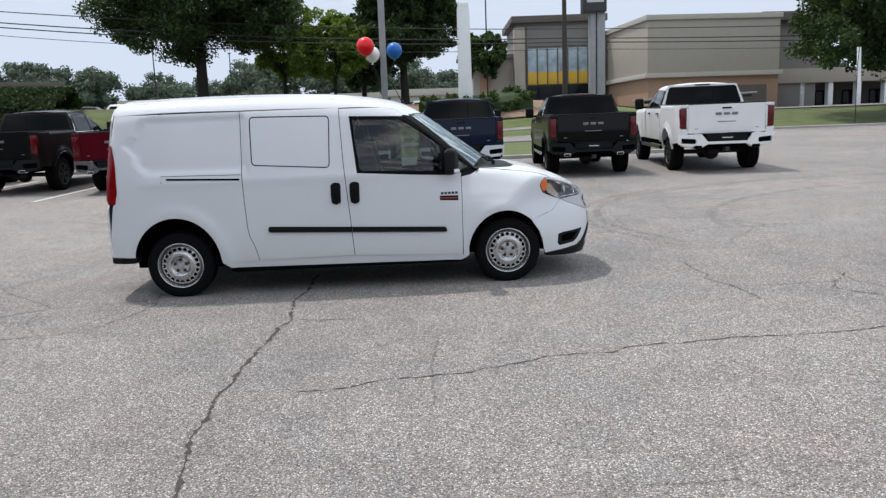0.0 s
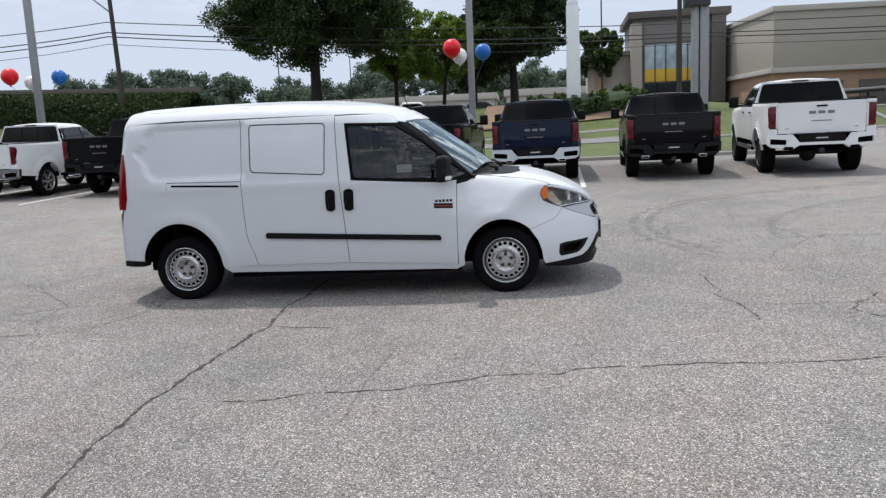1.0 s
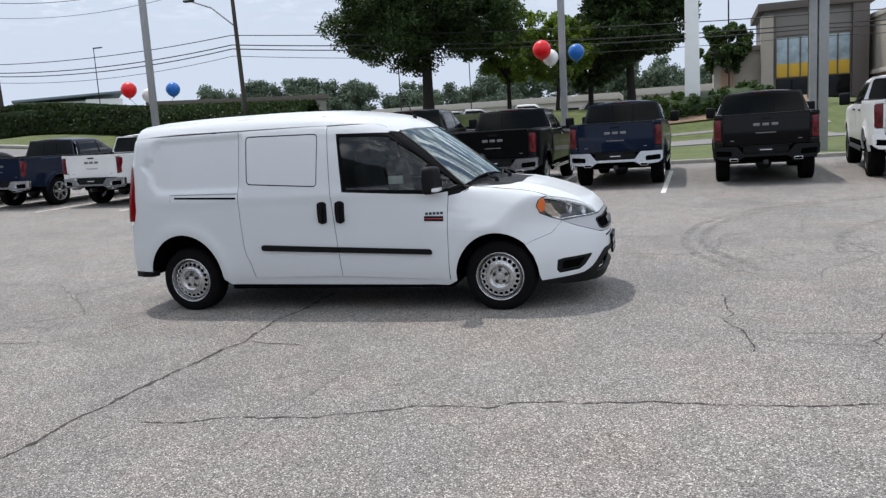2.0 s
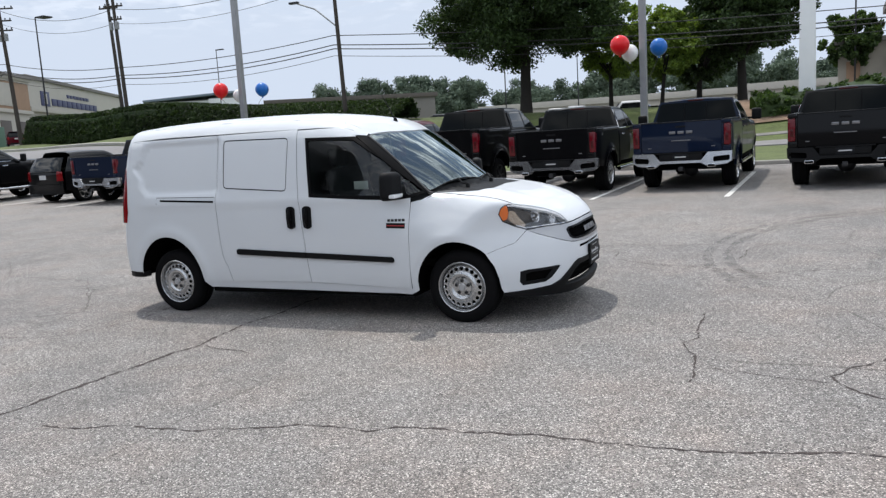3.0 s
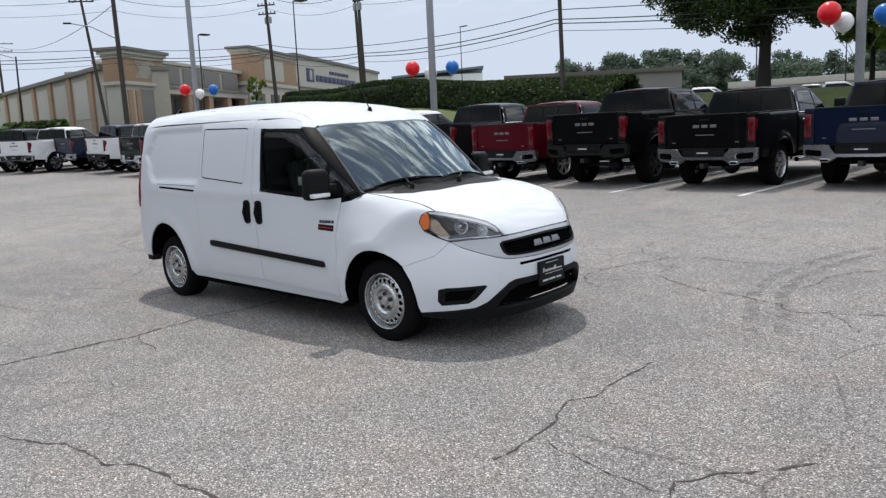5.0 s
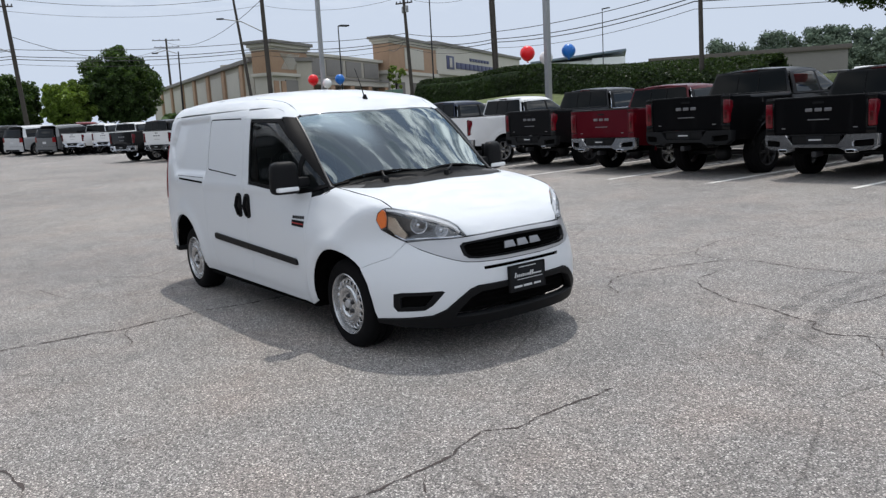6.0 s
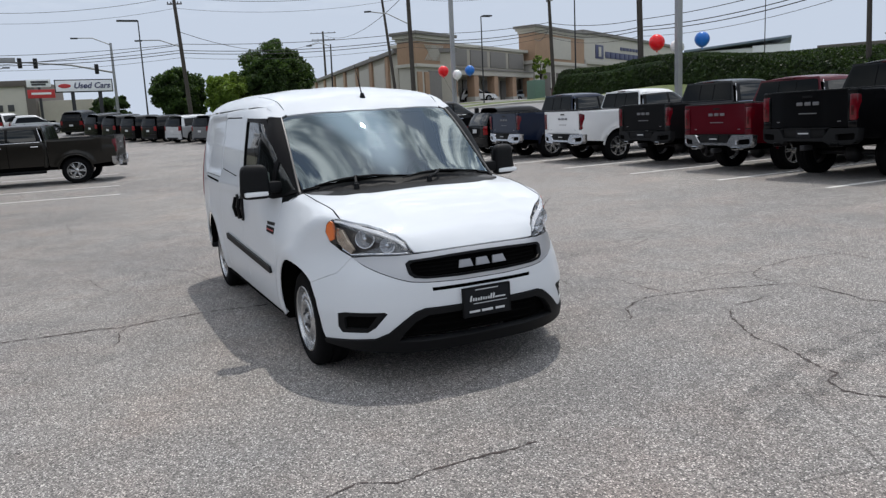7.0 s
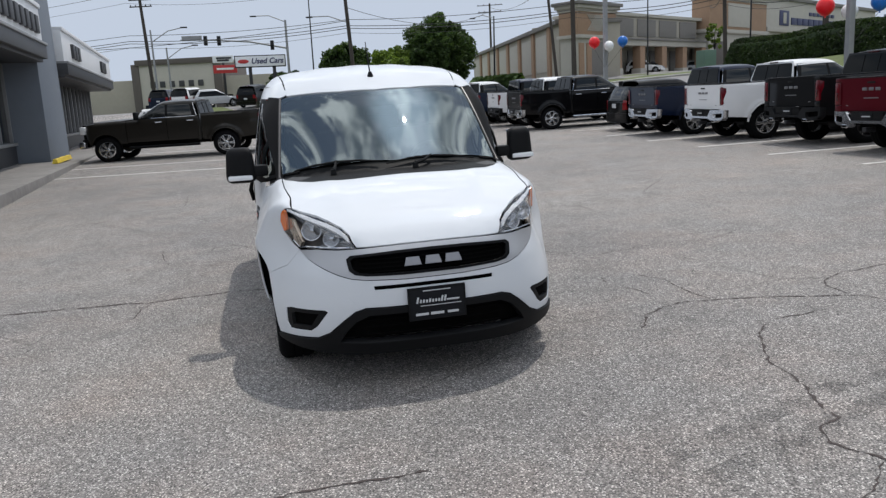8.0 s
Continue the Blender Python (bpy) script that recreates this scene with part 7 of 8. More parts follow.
wire((-76.4, 13, 10.2), (-83, -20, 8.6), 0.6, 0.03)
wire((-60, 45, 17.0), (-47.4, 46, 17.2), 0.3, 0.026)
wire((-47.4, 46, 17.2), (-26.2, 45, 17.8), 0.5, 0.026)

# ---- traffic signals and the used car sign ----
sg = thing("traffic_signal", Matrix.Translation(up(-84, 6.8)), "steel mast arm with hanging traffic lights", "traffic light")
part("mast", bar([(0, 0, 0), (0, 0, 9.0)], [0.16, 0.12], 10), M["galv"], sg)
part("mast_arm", bar([(0, 0, 6.0), (0.2, -4, 6.8), (0.3, -8, 7.1), (0.3, -11.2, 7.2)], [0.1, 0.09, 0.07, 0.05], 8), M["galv"], sg)
lamp_arm(sg, (0, 0, 8.8), (0, -3.4, 9.5))
for y, z in ((-1.6, 6.45), (-7.2, 7.1), (-8.6, 7.15)):
    hd_ = part("signal_head", block((0.3, y, z - 0.1), (0.32, 0.40, 1.0), 0.06), M["dark_metal"], sg)
    for k in (-0.34, 0, 0.34):
        part("visor", turned([(0.13, 0.0), (0.14, 0.12), (0.12, 0.12), (0.11, 0.0)], 12, "X"), M["dark_metal"], hd_, place=Matrix.Translation((0.48, y, z - 0.1 + k)))
part("street_sign", block((0.35, -10.0, 7.35), (0.06, 2.1, 0.5), 0.03), M["galv"], sg)

us = thing("dealer_sign", Matrix.Translation(up(-80.5, 3.9)) @ Matrix.Rotation(radians(3), 4, "Z"), "white roadside sign reading Used Cars on two dark posts", "sign")
dz = 6.75 - up(-80.5, 3.0).z
for y in (-1.1, 1.4):
    part("post", block((-0.1, y, dz / 2 - 0.2), (0.35, 0.35, dz), 0.03), M["dark_metal"], us)
cab = part("cabinet", block((0, 0, dz), (0.35, 5.3, 1.25), 0.04), M["dark_metal"], us)
part("face", block((0.17, 0, dz), (0.04, 5.1, 1.05), 0.02), M["white_panel"], cab, "white sign face")
em = bmesh.new()
bmesh.ops.create_uvsphere(em, u_segments=20, v_segments=10, radius=0.5)
for v in em.verts:
    v.co.x *= 0.05
    v.co.y *= 1.15
    v.co.z *= 0.42
part("emblem", smooth(em), M["sign_red"], cab, "plain red oval emblem", Matrix.Translation((0.20, -1.75, dz)))
fc = bpy.data.curves.new("lettering", "FONT")
fc.body, fc.size, fc.extrude, fc.align_x, fc.align_y, fc.shear, fc.offset = "Used Cars", 0.78, 0.012, "CENTER", "CENTER", 0.25, 0.018
lt = new("lettering", fc)
dg = bpy.context.evaluated_depsgraph_get()
lm = bpy.data.meshes.new_from_object(lt.evaluated_get(dg))
bpy.data.objects.remove(lt)
lm.materials.clear()
lm.materials.append(M["navy_ink"])
part("lettering", lm, M["navy_ink"], cab, "dark slanted lettering", Matrix.Translation((0.205, 0.70, dz)) @ Matrix.Rotation(radians(90), 4, "Z") @ Matrix.Rotation(radians(90), 4, "X"))

# a smaller stacked road sign behind it
rs = thing("road_sign", Matrix.Translation(up(-98, -1.4)) @ Matrix.Scale(0.58, 4) @ Matrix.Translation((0, 0, 4.3)), "red and white stacked shop sign on a post", "sign")
part("post", block((0, 0, 0.5), (0.5, 0.5, 11.0), 0.03), M["dark_metal"], rs)
part("top_panel", block((0.1, 0, 6.2), (0.4, 4.4, 1.5), 0.05), M["white_panel"], rs)
part("lower_panel", block((0.1, 0.3, 4.1), (0.4, 5.0, 1.7), 0.05), M["sign_red"], rs)
for y, w, z, m in [(0.2, 3.2, 6.45, "charcoal"), (0, 2.6, 5.95, "charcoal"), (0.3, 3.6, 4.15, "white_panel")]:
    part("text_bar", block((0.33, y, z), (0.04, w, 0.42), 0.02), M[m], rs)

# ---- trees and hedges ----
def leaf_cloud(centres, radii, per, size, rng, squash=0.85):
    """Many small leaf blades in clumps: one mesh."""
    n = len(centres) * per
    c = np.repeat(centres, per, 0)
    rad = np.repeat(radii, per)[:, None]
    d = rng.normal(size=(n, 3))
    d /= np.linalg.norm(d, axis=1, keepdims=True)
    p = c + d * rad * (0.15 + 0.75 * rng.random((n, 1)) ** 0.6) * [1, 1, squash]
    a = rng.normal(size=(n, 3)) + d * 0.6
    a /= np.linalg.norm(a, axis=1, keepdims=True)
    b = np.cross(a, rng.normal(size=(n, 3)))
    b /= np.linalg.norm(b, axis=1, keepdims=True)
    k = size * (0.6 + 0.8 * rng.random((n, 1)))
    a, b = a * k, b * k * 0.55
    v = np.stack([p - a, p + b - a * 0.1, p + a, p - b - a * 0.1], 1).reshape(-1, 3)
    f = np.arange(n * 4).reshape(-1, 4)
    return v, f, None


def tree(x, y, h, r, bottom, leaf, seed, label, clumps=150, per=55, size=0.20, trunk=0.3, skirt=0.0):
    """Trunk, limbs and a crown of leaf clumps with gaps and an uneven outline."""
    rng = np.random.default_rng(seed)
    t = thing("tree", Matrix.Translation(up(x, y)), label, "tree", "broad-leaved trees")
    lean = rng.normal(size=2) * 0.15
    fork = Vector((lean[0], lean[1], bottom + (h - bottom) * 0.18))
    part("trunk", bar([Vector((0, 0, -0.2)), Vector((lean[0] * 0.3, lean[1] * 0.3, bottom * 0.5)), fork, fork + Vector((0, 0, (h - bottom) * 0.5))], [trunk * 1.25, trunk, trunk * 0.8, trunk * 0.25], 12), M["bark"], t)
    mid, hh = (h + bottom) / 2, (h - bottom) / 2
    for k in range(7):
        a = k * 2.4 + rng.random()
        e = Vector((math.cos(a) * r * 0.7, math.sin(a) * r * 0.7, mid + hh * rng.uniform(-0.35, 0.5)))
        part("limb", bar([fork - Vector((0, 0, 0.4)), fork.lerp(e, 0.5) + Vector((0, 0, 0.35)), e], [trunk * 0.5, trunk * 0.3, 0.04], 7), M["bark"], t)
    # boughs first, then leaf clumps over the upper and outer side of each, so that shade gathers between them
    m = max(30, clumps // 4)
    d = rng.normal(size=(m, 3))
    d /= np.linalg.norm(d, axis=1, keepdims=True)
    lobes = np.array([noise.noise(Vector(v) * 1.7 + Vector((seed, 0, 0))) for v in d])
    rad = (0.25 + 0.66 * rng.random(m) ** 0.5) * (0.94 + 0.2 * lobes)
    q = d * rad[:, None]
    q[:, :2] *= (1 + skirt * np.clip(-q[:, 2], 0, 0.6))[:, None]
    bough = q * [r * 0.90, r * 0.90, hh * 0.92] + [lean[0], lean[1], mid]
    size_b = r * (0.19 + 0.11 * rng.random(m))
    k = np.arange(clumps) % m
    e = rng.normal(size=(clumps, 3)) + d[k] * 0.7 + [0, 0, 0.45]
    e /= np.linalg.norm(e, axis=1, keepdims=True)
    c = bough[k] + e * size_b[k][:, None] * [1, 1, 0.7] * (0.55 + 0.45 * rng.random((clumps, 1)))
    rr = size_b[k] * (0.42 + 0.22 * rng.random(clumps))
    part("crown", leaf_cloud(c, rr, per, size, rng), leaf, t)
    return t


tree(-15.2, 51, 13.5, 6.0, 2.5, M["leaf_dark"], 1, "large dark green shade tree with a spreading crown", 1100, 170, 0.10, 0.36, 0.75)
tree(-11.0, 57.0, 7.9, 3.3, 1.9, M["leaf_light"], 2, "bright yellow-green young tree", 240, 110, 0.12, 0.16)
tree(-7.6, 57.6, 7.4, 3.2, 1.8, M["leaf_light"], 3, "bright yellow-green young tree", 210, 110, 0.12, 0.14)
tree(-2.4, 59, 11.2, 4.7, 2.2, M["leaf_dark"], 4, "tall dark green tree beside the road", 460, 130, 0.13, 0.32)
tree(-5.9, 63, 8.5, 3.4, 1.9, M["leaf_dark"], 14, "dark green tree in the shopping centre lot", 260, 110, 0.14, 0.22)
tree(4.6, 74, 8.3, 2.7, 2.4, M["leaf"], 5, "small green tree near the tall white pylon", 180, 80, 0.16, 0.15)
tree(27.8, 47, 12.5, 6.9, 1.7, M["leaf_dark"], 6, "large green tree beside the shopping street", 620, 140, 0.12, 0.32, 0.5)
tree(36, 53, 11.5, 5.5, 2.0, M["leaf"], 16, "large green tree beside the shopping street", 380, 110, 0.15, 0.4)
tree(-88.5, 24.6, 10.0, 4.9, 1.0, M["leaf"], 7, "rounded dark green tree by the store", 800, 110, 0.16, 0.3)
tree(-87, 19.0, 7.0, 3.1, 0.8, M["leaf_light"], 8, "rounded light green tree by the road", 420, 110, 0.15, 0.2)
tree(-92, 13.6, 7.4, 3.7, 0.8, M["leaf"], 9, "dark green tree by the road", 480, 100, 0.17, 0.2)
tree(-97, 6.2, 4.6, 2.4, 0.8, M["leaf_dark"], 19, "dark green tree behind the used car sign", 180, 80, 0.2, 0.2)
tree(-83, 57.3, 6.4, 1.5, 2.2, M["leaf_light"], 20, "thin young tree before the store", 34, 30, 0.2, 0.08)


def hedge(name, poly, w, h, leaf, label, seed, n, per=60, size=0.14, wave=0.12, puff=0.3, apron=0.0):
    rng = np.random.default_rng(seed)
    L = [math.dist(a, b) for a, b in zip(poly, poly[1:])]
    cs = []
    for k in range(n):
        s = rng.random() * sum(L)
        i = 0
        while s > L[i]:
            s -= L[i]
            i += 1
        a, b = Vector(poly[i]), Vector(poly[i + 1])
        d = (b - a).normalized()
        p = a + d * s
        on_top = rng.random() < 0.4
        side = rng.uniform(-1, 1) if on_top else (-1 if rng.random() < 0.8 else 1)
        z = 1.0 if on_top else rng.random()
        hh = (h[i] + (h[i + 1] - h[i]) * s / L[i]) * (1 + wave * noise.noise(Vector((p.x * 0.14, p.y * 0.14, seed))))
        q = p + Vector((-d.y, d.x)) * side * w / 2 * (1 - 0.25 * z ** 4)
        zq = float(land(q.x, q.y)) + 0.1 + z * (hh - 0.25)
        if side < 0 and apron:
            q = q - Vector((-d.y, d.x)) * apron * (1 - z)
            zq = zq * z + (float(land(q.x, q.y)) + 0.1) * (1 - z)
        cs.append((q.x, q.y, zq))
    v, f, _ = leaf_cloud(np.array(cs), np.full(n, puff), per, size, rng)
    # the dense woody inside
    vs, fs = [tuple(q) for q in v], [tuple(q) for q in f]
    for i, (a, b) in enumerate(zip(poly, poly[1:])):
        m = max(2, int(math.dist(a, b) / 1.0))
        d = (Vector(b) - Vector(a)).normalized()
        for k in range(m + 1):
            p = Vector(a).lerp(Vector(b), k / m)
            hh = (h[i] + (h[i + 1] - h[i]) * k / m) * (1 + wave * noise.noise(Vector((p.x * 0.14, p.y * 0.14, seed))))
            for s, z in ((-1, 0), (-1, hh - 0.45), (-0.6, hh - 0.2), (0.6, hh - 0.2), (1, hh - 0.45), (1, 0)):
                q = p + Vector((-d.y, d.x)) * (s * (w / 2 - 0.12) - (apron if s == -1 and z == 0 else 0.0))
                vs.append((q.x, q.y, float(land(q.x, q.y)) + z))
            if k:
                e = len(vs) - 12
                fs += [(e + j, e + j + 1, e + j + 7, e + j + 6) for j in range(5)]
    v = (vs, fs, None)
    return thing(name, Matrix(), label, "hedge", geom=v, material=leaf, kind="stuff")


hedge_line = [(-57.0, 46.2), (-46, 45.8), (-34, 45.7), (-21.7, 45.6)]
hedge("hedge", hedge_line, 4.2, [z - float(land(*p)) for p, z in zip(hedge_line, (5.55, 5.6, 5.0, 4.1))], M["hedge"], "long clipped green hedge on the bank beyond the road", 31, 8000, 42, 0.09, 0.09, 0.27, 0.25)
hedge("bushes", [(-1.0, 50.5), (6, 52.5)], 2.2, (1.1, 1.1), M["leaf"], "low green bushes in the mulch bed", 32, 70, 50, 0.12)
hedge("bushes", [(-75.5, 25.8), (-71.0, 29.6)], 1.8, (1.9, 1.9), M["leaf"], "rounded green bushes beside the store wall", 33, 110, 50, 0.15)
sheet("mulch_bed", [(-4, 48.2), (8, 50.2), (9, 55), (-4, 55)], M["mulch"], "brown mulch bed with stones", "mulch", 0.03, 1.5)


def far_woods():
    rng = np.random.default_rng(50)
    cs, rs = [], []
    for k in range(105):
        u = k / 104
        x, y = -96 + 183 * u + rng.normal() * 3, 128 + 42 * u + rng.normal() * 9
        z0, hh = float(land(x, y)), (8.5 + 3.2 * rng.random() + 2.2 * math.sin(u * 19)) * (0.55 + 0.45 * float(step(-90, -74, x)))
        for _ in range(26):
            a, e = rng.random() * math.tau, rng.random() ** 0.7
            cs.append((x + math.cos(a) * 4 * rng.random(), y + math.sin(a) * 3 * rng.random(), z0 + e * (hh - 1)))
            rs.append(1.5)
    v, f, _ = leaf_cloud(np.array(cs), np.array(rs), 150, 0.21, rng)
    # the dense inside of each crown
    ball = bmesh.new()
    bmesh.ops.create_icosphere(ball, subdivisions=1, radius=1.0)
    ball.verts.ensure_lookup_table()
    bv, bf = np.array([q.co for q in ball.verts]), [[q.index for q in g.verts] for g in ball.faces]
    ball.free()
    vs, fs = [v], [tuple(q) for q in f]
    e = len(v)
    for c, r in zip(cs, rs):
        vs.append(bv * r * 0.45 * rng.uniform(0.85, 1.15, (len(bv), 1)) + c)
        fs += [tuple(k + e for k in g) for g in bf]
        e += len(bv)
    return np.concatenate(vs), fs, None


thing("far_woods", Matrix(), "green line of woods on the horizon with haze painted into its colour", "woods", geom=far_woods(), material=M["leaf_hazed"], kind="stuff")

# ---- buildings ----
def house(name, o, u, label, category="building", z=None):
    """An Empty whose x axis runs along the front; its y axis points into the building."""
    d = Vector((u[0], u[1], 0)).normalized()
    n = Vector((-d.y, d.x, 0))
    m = Matrix(((d.x, n.x, 0, o[0]), (d.y, n.y, 0, o[1]), (0, 0, 1, float(land(*o)) if z is None else z), (0, 0, 0, 1)))
    return thing(name, m, label, category)


def slab(t, name, x0, x1, y0, y1, z0, z1, m, label="", bevel=0.02):
    return part(name, block(((x0 + x1) / 2, (y0 + y1) / 2, (z0 + z1) / 2), (abs(x1 - x0), abs(y1 - y0), z1 - z0), bevel), M[m], t, label)


# the superstore: its front runs away to the right, its end wall to the left; y into the building is to the left of u
st = house("superstore", (-70.9, 35.9), (-0.555, 0.832), "beige stucco superstore with two towers and an arcade", z=4.1)
# along the front; depth is positive into the building
slab(st, "main_wall", 12, 82, 3.0, 16, -1, 6.0, "stucco", "long beige stucco wall")
slab(st, "main_wall", 5, 12.0, 3.0, 7, -1, 5.98, "stucco")
slab(st, "upper_wall", 6.9, 26.3, 1.4, 3.4, 3.42, 5.83, "stucco", "beige wall over the arcade")
slab(st, "parapet", 4.8, 82.2, 1.2, 7.2, 5.85, 6.2, "stucco_light")
turn = Matrix.Rotation(math.atan2(0.832, 0.555) - 0.068, 4, "Z")


def end_slab(name, a0, a1, d0, d1, z0, z1, m):
    """A piece of the end wall, which runs back from the corner tower."""
    part(name, block(((a0 + a1) / 2, (d0 + d1) / 2, (z0 + z1) / 2), (a1 - a0, d1 - d0, z1 - z0), 0.02), M[m], st, place=turn)


end_slab("end_wall", 2.4, 60, -5.0, 1.5, -1.6, 4.8, "stucco")
end_slab("end_cornice", 2.2, 60.3, -5.2, 1.95, 4.78, 5.2, "stucco_grey")
for k in range(7):
    end_slab("pilaster", 5.6 + 7.6 * k, 6.8 + 7.6 * k, 1.4, 1.75, -1.6, 4.78, "stucco_tan")
    end_slab("wall_panel", 7.6 + 7.6 * k, 12.4 + 7.6 * k, 1.45, 1.60, 0.2, 4.2, "stucco_light")
for x0, x1, y0, h in ((-0.4, 6.2, 0.0, 6.7), (27.4, 43.6, 0.3, 9.4)):
    tw = slab(st, "tower", x0, x1, y0, y0 + 2.2, -1, h - 0.7, "stucco_light", "square corner tower")
    slab(st, "tower_band", x0 - 0.08, x1 + 0.08, y0 - 0.08, y0 + 2.28, h * 0.52, h - 0.9, "stucco_tan", "tan brick band")
    slab(st, "tower_ledge", x0 - 0.35, x1 + 0.35, y0 - 0.35, y0 + 2.4, h * 0.47, h * 0.52, "stucco_light")
    for k in range(3):
        e = 0.18 + 0.22 * k
        slab(st, "cornice", x0 - e, x1 + e, y0 - e, y0 + 2.2 + e, h - 0.95 + 0.32 * k, h - 0.62 + 0.32 * k, "stucco_grey" if k == 2 else "stucco_light")
    wd = (x1 - x0)
    if wd > 10:
        slab(st, "tower_panel", x0 + wd * 0.3, x1 - wd * 0.3, y0 - 0.16, y0, h * 0.56, h - 1.2, "stucco_light")
        for k in range(3):
            slab(st, "entrance_arch", x0 + 1.5 + k * 5, x0 + 4.5 + k * 5, y0 - 0.1, y0 + 0.4, -0.6, h * 0.36, "brown_panel")
    else:
        for k in range(-3, 4):
            for s in (-1, 1):
                part("lattice", block((x0 + wd * 0.5, y0 - 0.13, h * 0.70), (0.09, 0.06, 2.3), 0.01, Matrix.Rotation(radians(45 * s), 3, "Y")), M["stucco_light"], tw, place=Matrix.Translation((k * 0.32, 0, 0)))
        slab(st, "doorway", x0 + 2.2, x1 - 1.4, y0 - 0.12, y0 + 0.3, -0.5, h * 0.42, "stucco_grey")
        for xx in (x0 + 0.1, x0 + 1.4, x1 - 0.9):
            slab(st, "brick_pier", xx, xx + 0.8, y0 - 0.14, y0 + 0.3, -0.9, h * 0.40, "stucco_tan")
# the arcade between the towers
slab(st, "arcade_beam", 7, 27, 0.4, 2.0, 2.6, 3.25, "stucco_light", "cream beam over the arcade")
slab(st, "arcade_roof", 7, 27, 0.2, 3.2, 3.2, 3.4, "stucco_grey")
for k in range(5):
    x = 7.3 + 4.7 * k
    slab(st, "column", x, x + 1.0, 0.5, 1.5, 0.1, 2.6, "stucco_tan", "tan brick column")
    slab(st, "column_base", x - 0.1, x + 1.1, 0.4, 1.6, -1, 0.15, "stucco_light")
for k in range(4):
    slab(st, "shop_window", 8.5 + 4.7 * k, 11.6 + 4.7 * k, 2.85, 3.1, -0.4, 2.3, "stucco_grey")
    slab(st, "wall_panel", 8.0 + 4.7 * k, 11.9 + 4.7 * k, 1.3, 1.42, 3.7, 5.6, "stucco_grey")
# sign wall with plain shapes in place of the store's name
slab(st, "sign_wall", 44.3, 90, 0.8, 6, -1, 9.6, "stucco_light", "tall cream sign wall")
slab(st, "sign_ledge", 44.3, 90.2, 0.3, 6, 5.0, 5.6, "stucco_light")
slab(st, "sign_cap", 44.2, 90.3, 0.5, 6.2, 9.5, 10.0, "stucco_grey")
slab(st, "logo_block", 49.3, 52.5, 0.7, 0.82, 6.0, 8.1, "navy_ink", "plain navy logo block")
slab(st, "logo_inner", 50.4, 51.4, 0.62, 0.72, 6.3, 7.8, "stucco_light")
for k in range(10):
    slab(st, "letter_block", 53.4 + 2.1 * k, 55.2 + 2.1 * k, 0.68, 0.82, 6.2, 7.2, "navy_ink", "plain navy sign block")
for k in range(7):
    slab(st, "letter_block", 60.0 + 1.5 * k, 61.1 + 1.5 * k, 0.68, 0.82, 7.7, 8.2, "navy_ink")
slab(st, "cart_bay", 45, 78, -1.2, 0.6, -0.6, 1.2, "brown_panel")
ub = thing("utility_cabinet", Matrix.Translation(up(-65.0, 46.4)), "tall pale green utility cabinet on the grass", "cabinet")
part("cabinet", block((0, 0, 1.0), (1.7, 1.2, 2.2), 0.06), M["teal_box"], ub)
part("plinth", block((0, 0, -0.05), (2.3, 1.5, 0.3), 0.04), M["concrete"], ub)
tb = thing("litter_bin", Matrix.Translation(up(-79.5, 47.8)), "dark litter bin before the arcade", "bin")
part("bin_body", turned([(0.0, 0.0), (0.30, 0.0), (0.34, 1.0), (0.30, 1.25), (0.0, 1.4)], 14, "Z"), M["dark_metal"], tb)

# low modern block and flat roof behind the hedge
lb = house("office_block", (-82, 80.6), (0.72, 0.69), "low modern office with a slanting blue-grey roof", z=3.0)
slab(lb, "wall", 0, 12, 0, 10, -1, 6.3, "white_panel")
slab(lb, "end_wall", 8, 12.6, -0.6, 9, -1, 6.5, "white_panel")
part("roof", block((6, 4.5, 6.9), (13.5, 11, 0.3), 0.05, Matrix.Rotation(radians(-4), 3, "Y")), M["blue_panel"], lb)
for k in range(3):
    slab(lb, "window", 1 + 2.2 * k, 2.6 + 2.2 * k, -0.08, 0.1, 3.2, 4.6, "shop_glass")
fb = house("flat_building", (-74, 96), (0.8, 0.6), "long low building with a flat brown roof", z=3.6)
slab(fb, "wall", 0, 26, 0, 14, -1, 5.2, "stucco_grey")
slab(fb, "roof_edge", -0.4, 26.4, -0.4, 14.4, 5.1, 5.7, "brown_panel")
# pale long buildings far behind the trees
for x, y, w, h in ((-42, 104, 34, 4.4), (-6, 100, 30, 4.4), (30, 118, 26, 4.0)):
    q = house("far_building", (x, y), (1.0, 0.05), "long pale shopping building far behind the trees", z=1.7)
    slab(q, "wall", 0, w, 0, 12, -1, h - 0.8, "stucco_light")
    slab(q, "fascia", -0.3, w + 0.3, -0.4, 12, h - 0.8, h, "stucco_light")
    for k in range(int(w // 5)):
        slab(q, "shop_window", 1 + 5 * k, 4 + 5 * k, -0.1, 0.1, -0.5, h - 1.6, "shop_glass")

# grey tower shop and beige hall beyond the right-hand trucks
gt_ = house("tower_shop", (7.4, 72.5), (1.0, 0.0), "grey shop tower with yellow window panels", z=2.6)
slab(gt_, "wall", 0, 7.6, 0, 10, -1.5, 7.8, "stucco_grey")
slab(gt_, "roof_edge", -0.5, 8.2, -0.5, 10, 7.8, 8.4, "brown_panel")
slab(gt_, "side_pier", -0.25, 0.7, -0.3, 1, -1, 7.4, "stucco")
slab(gt_, "side_pier", 6.6, 7.8, -0.4, 1, -1, 8.2, "brown_panel")
slab(gt_, "window_glass", 0.9, 6.5, -0.12, 0.1, 3.4, 5.5, "poster_glass", "pale window with posters")
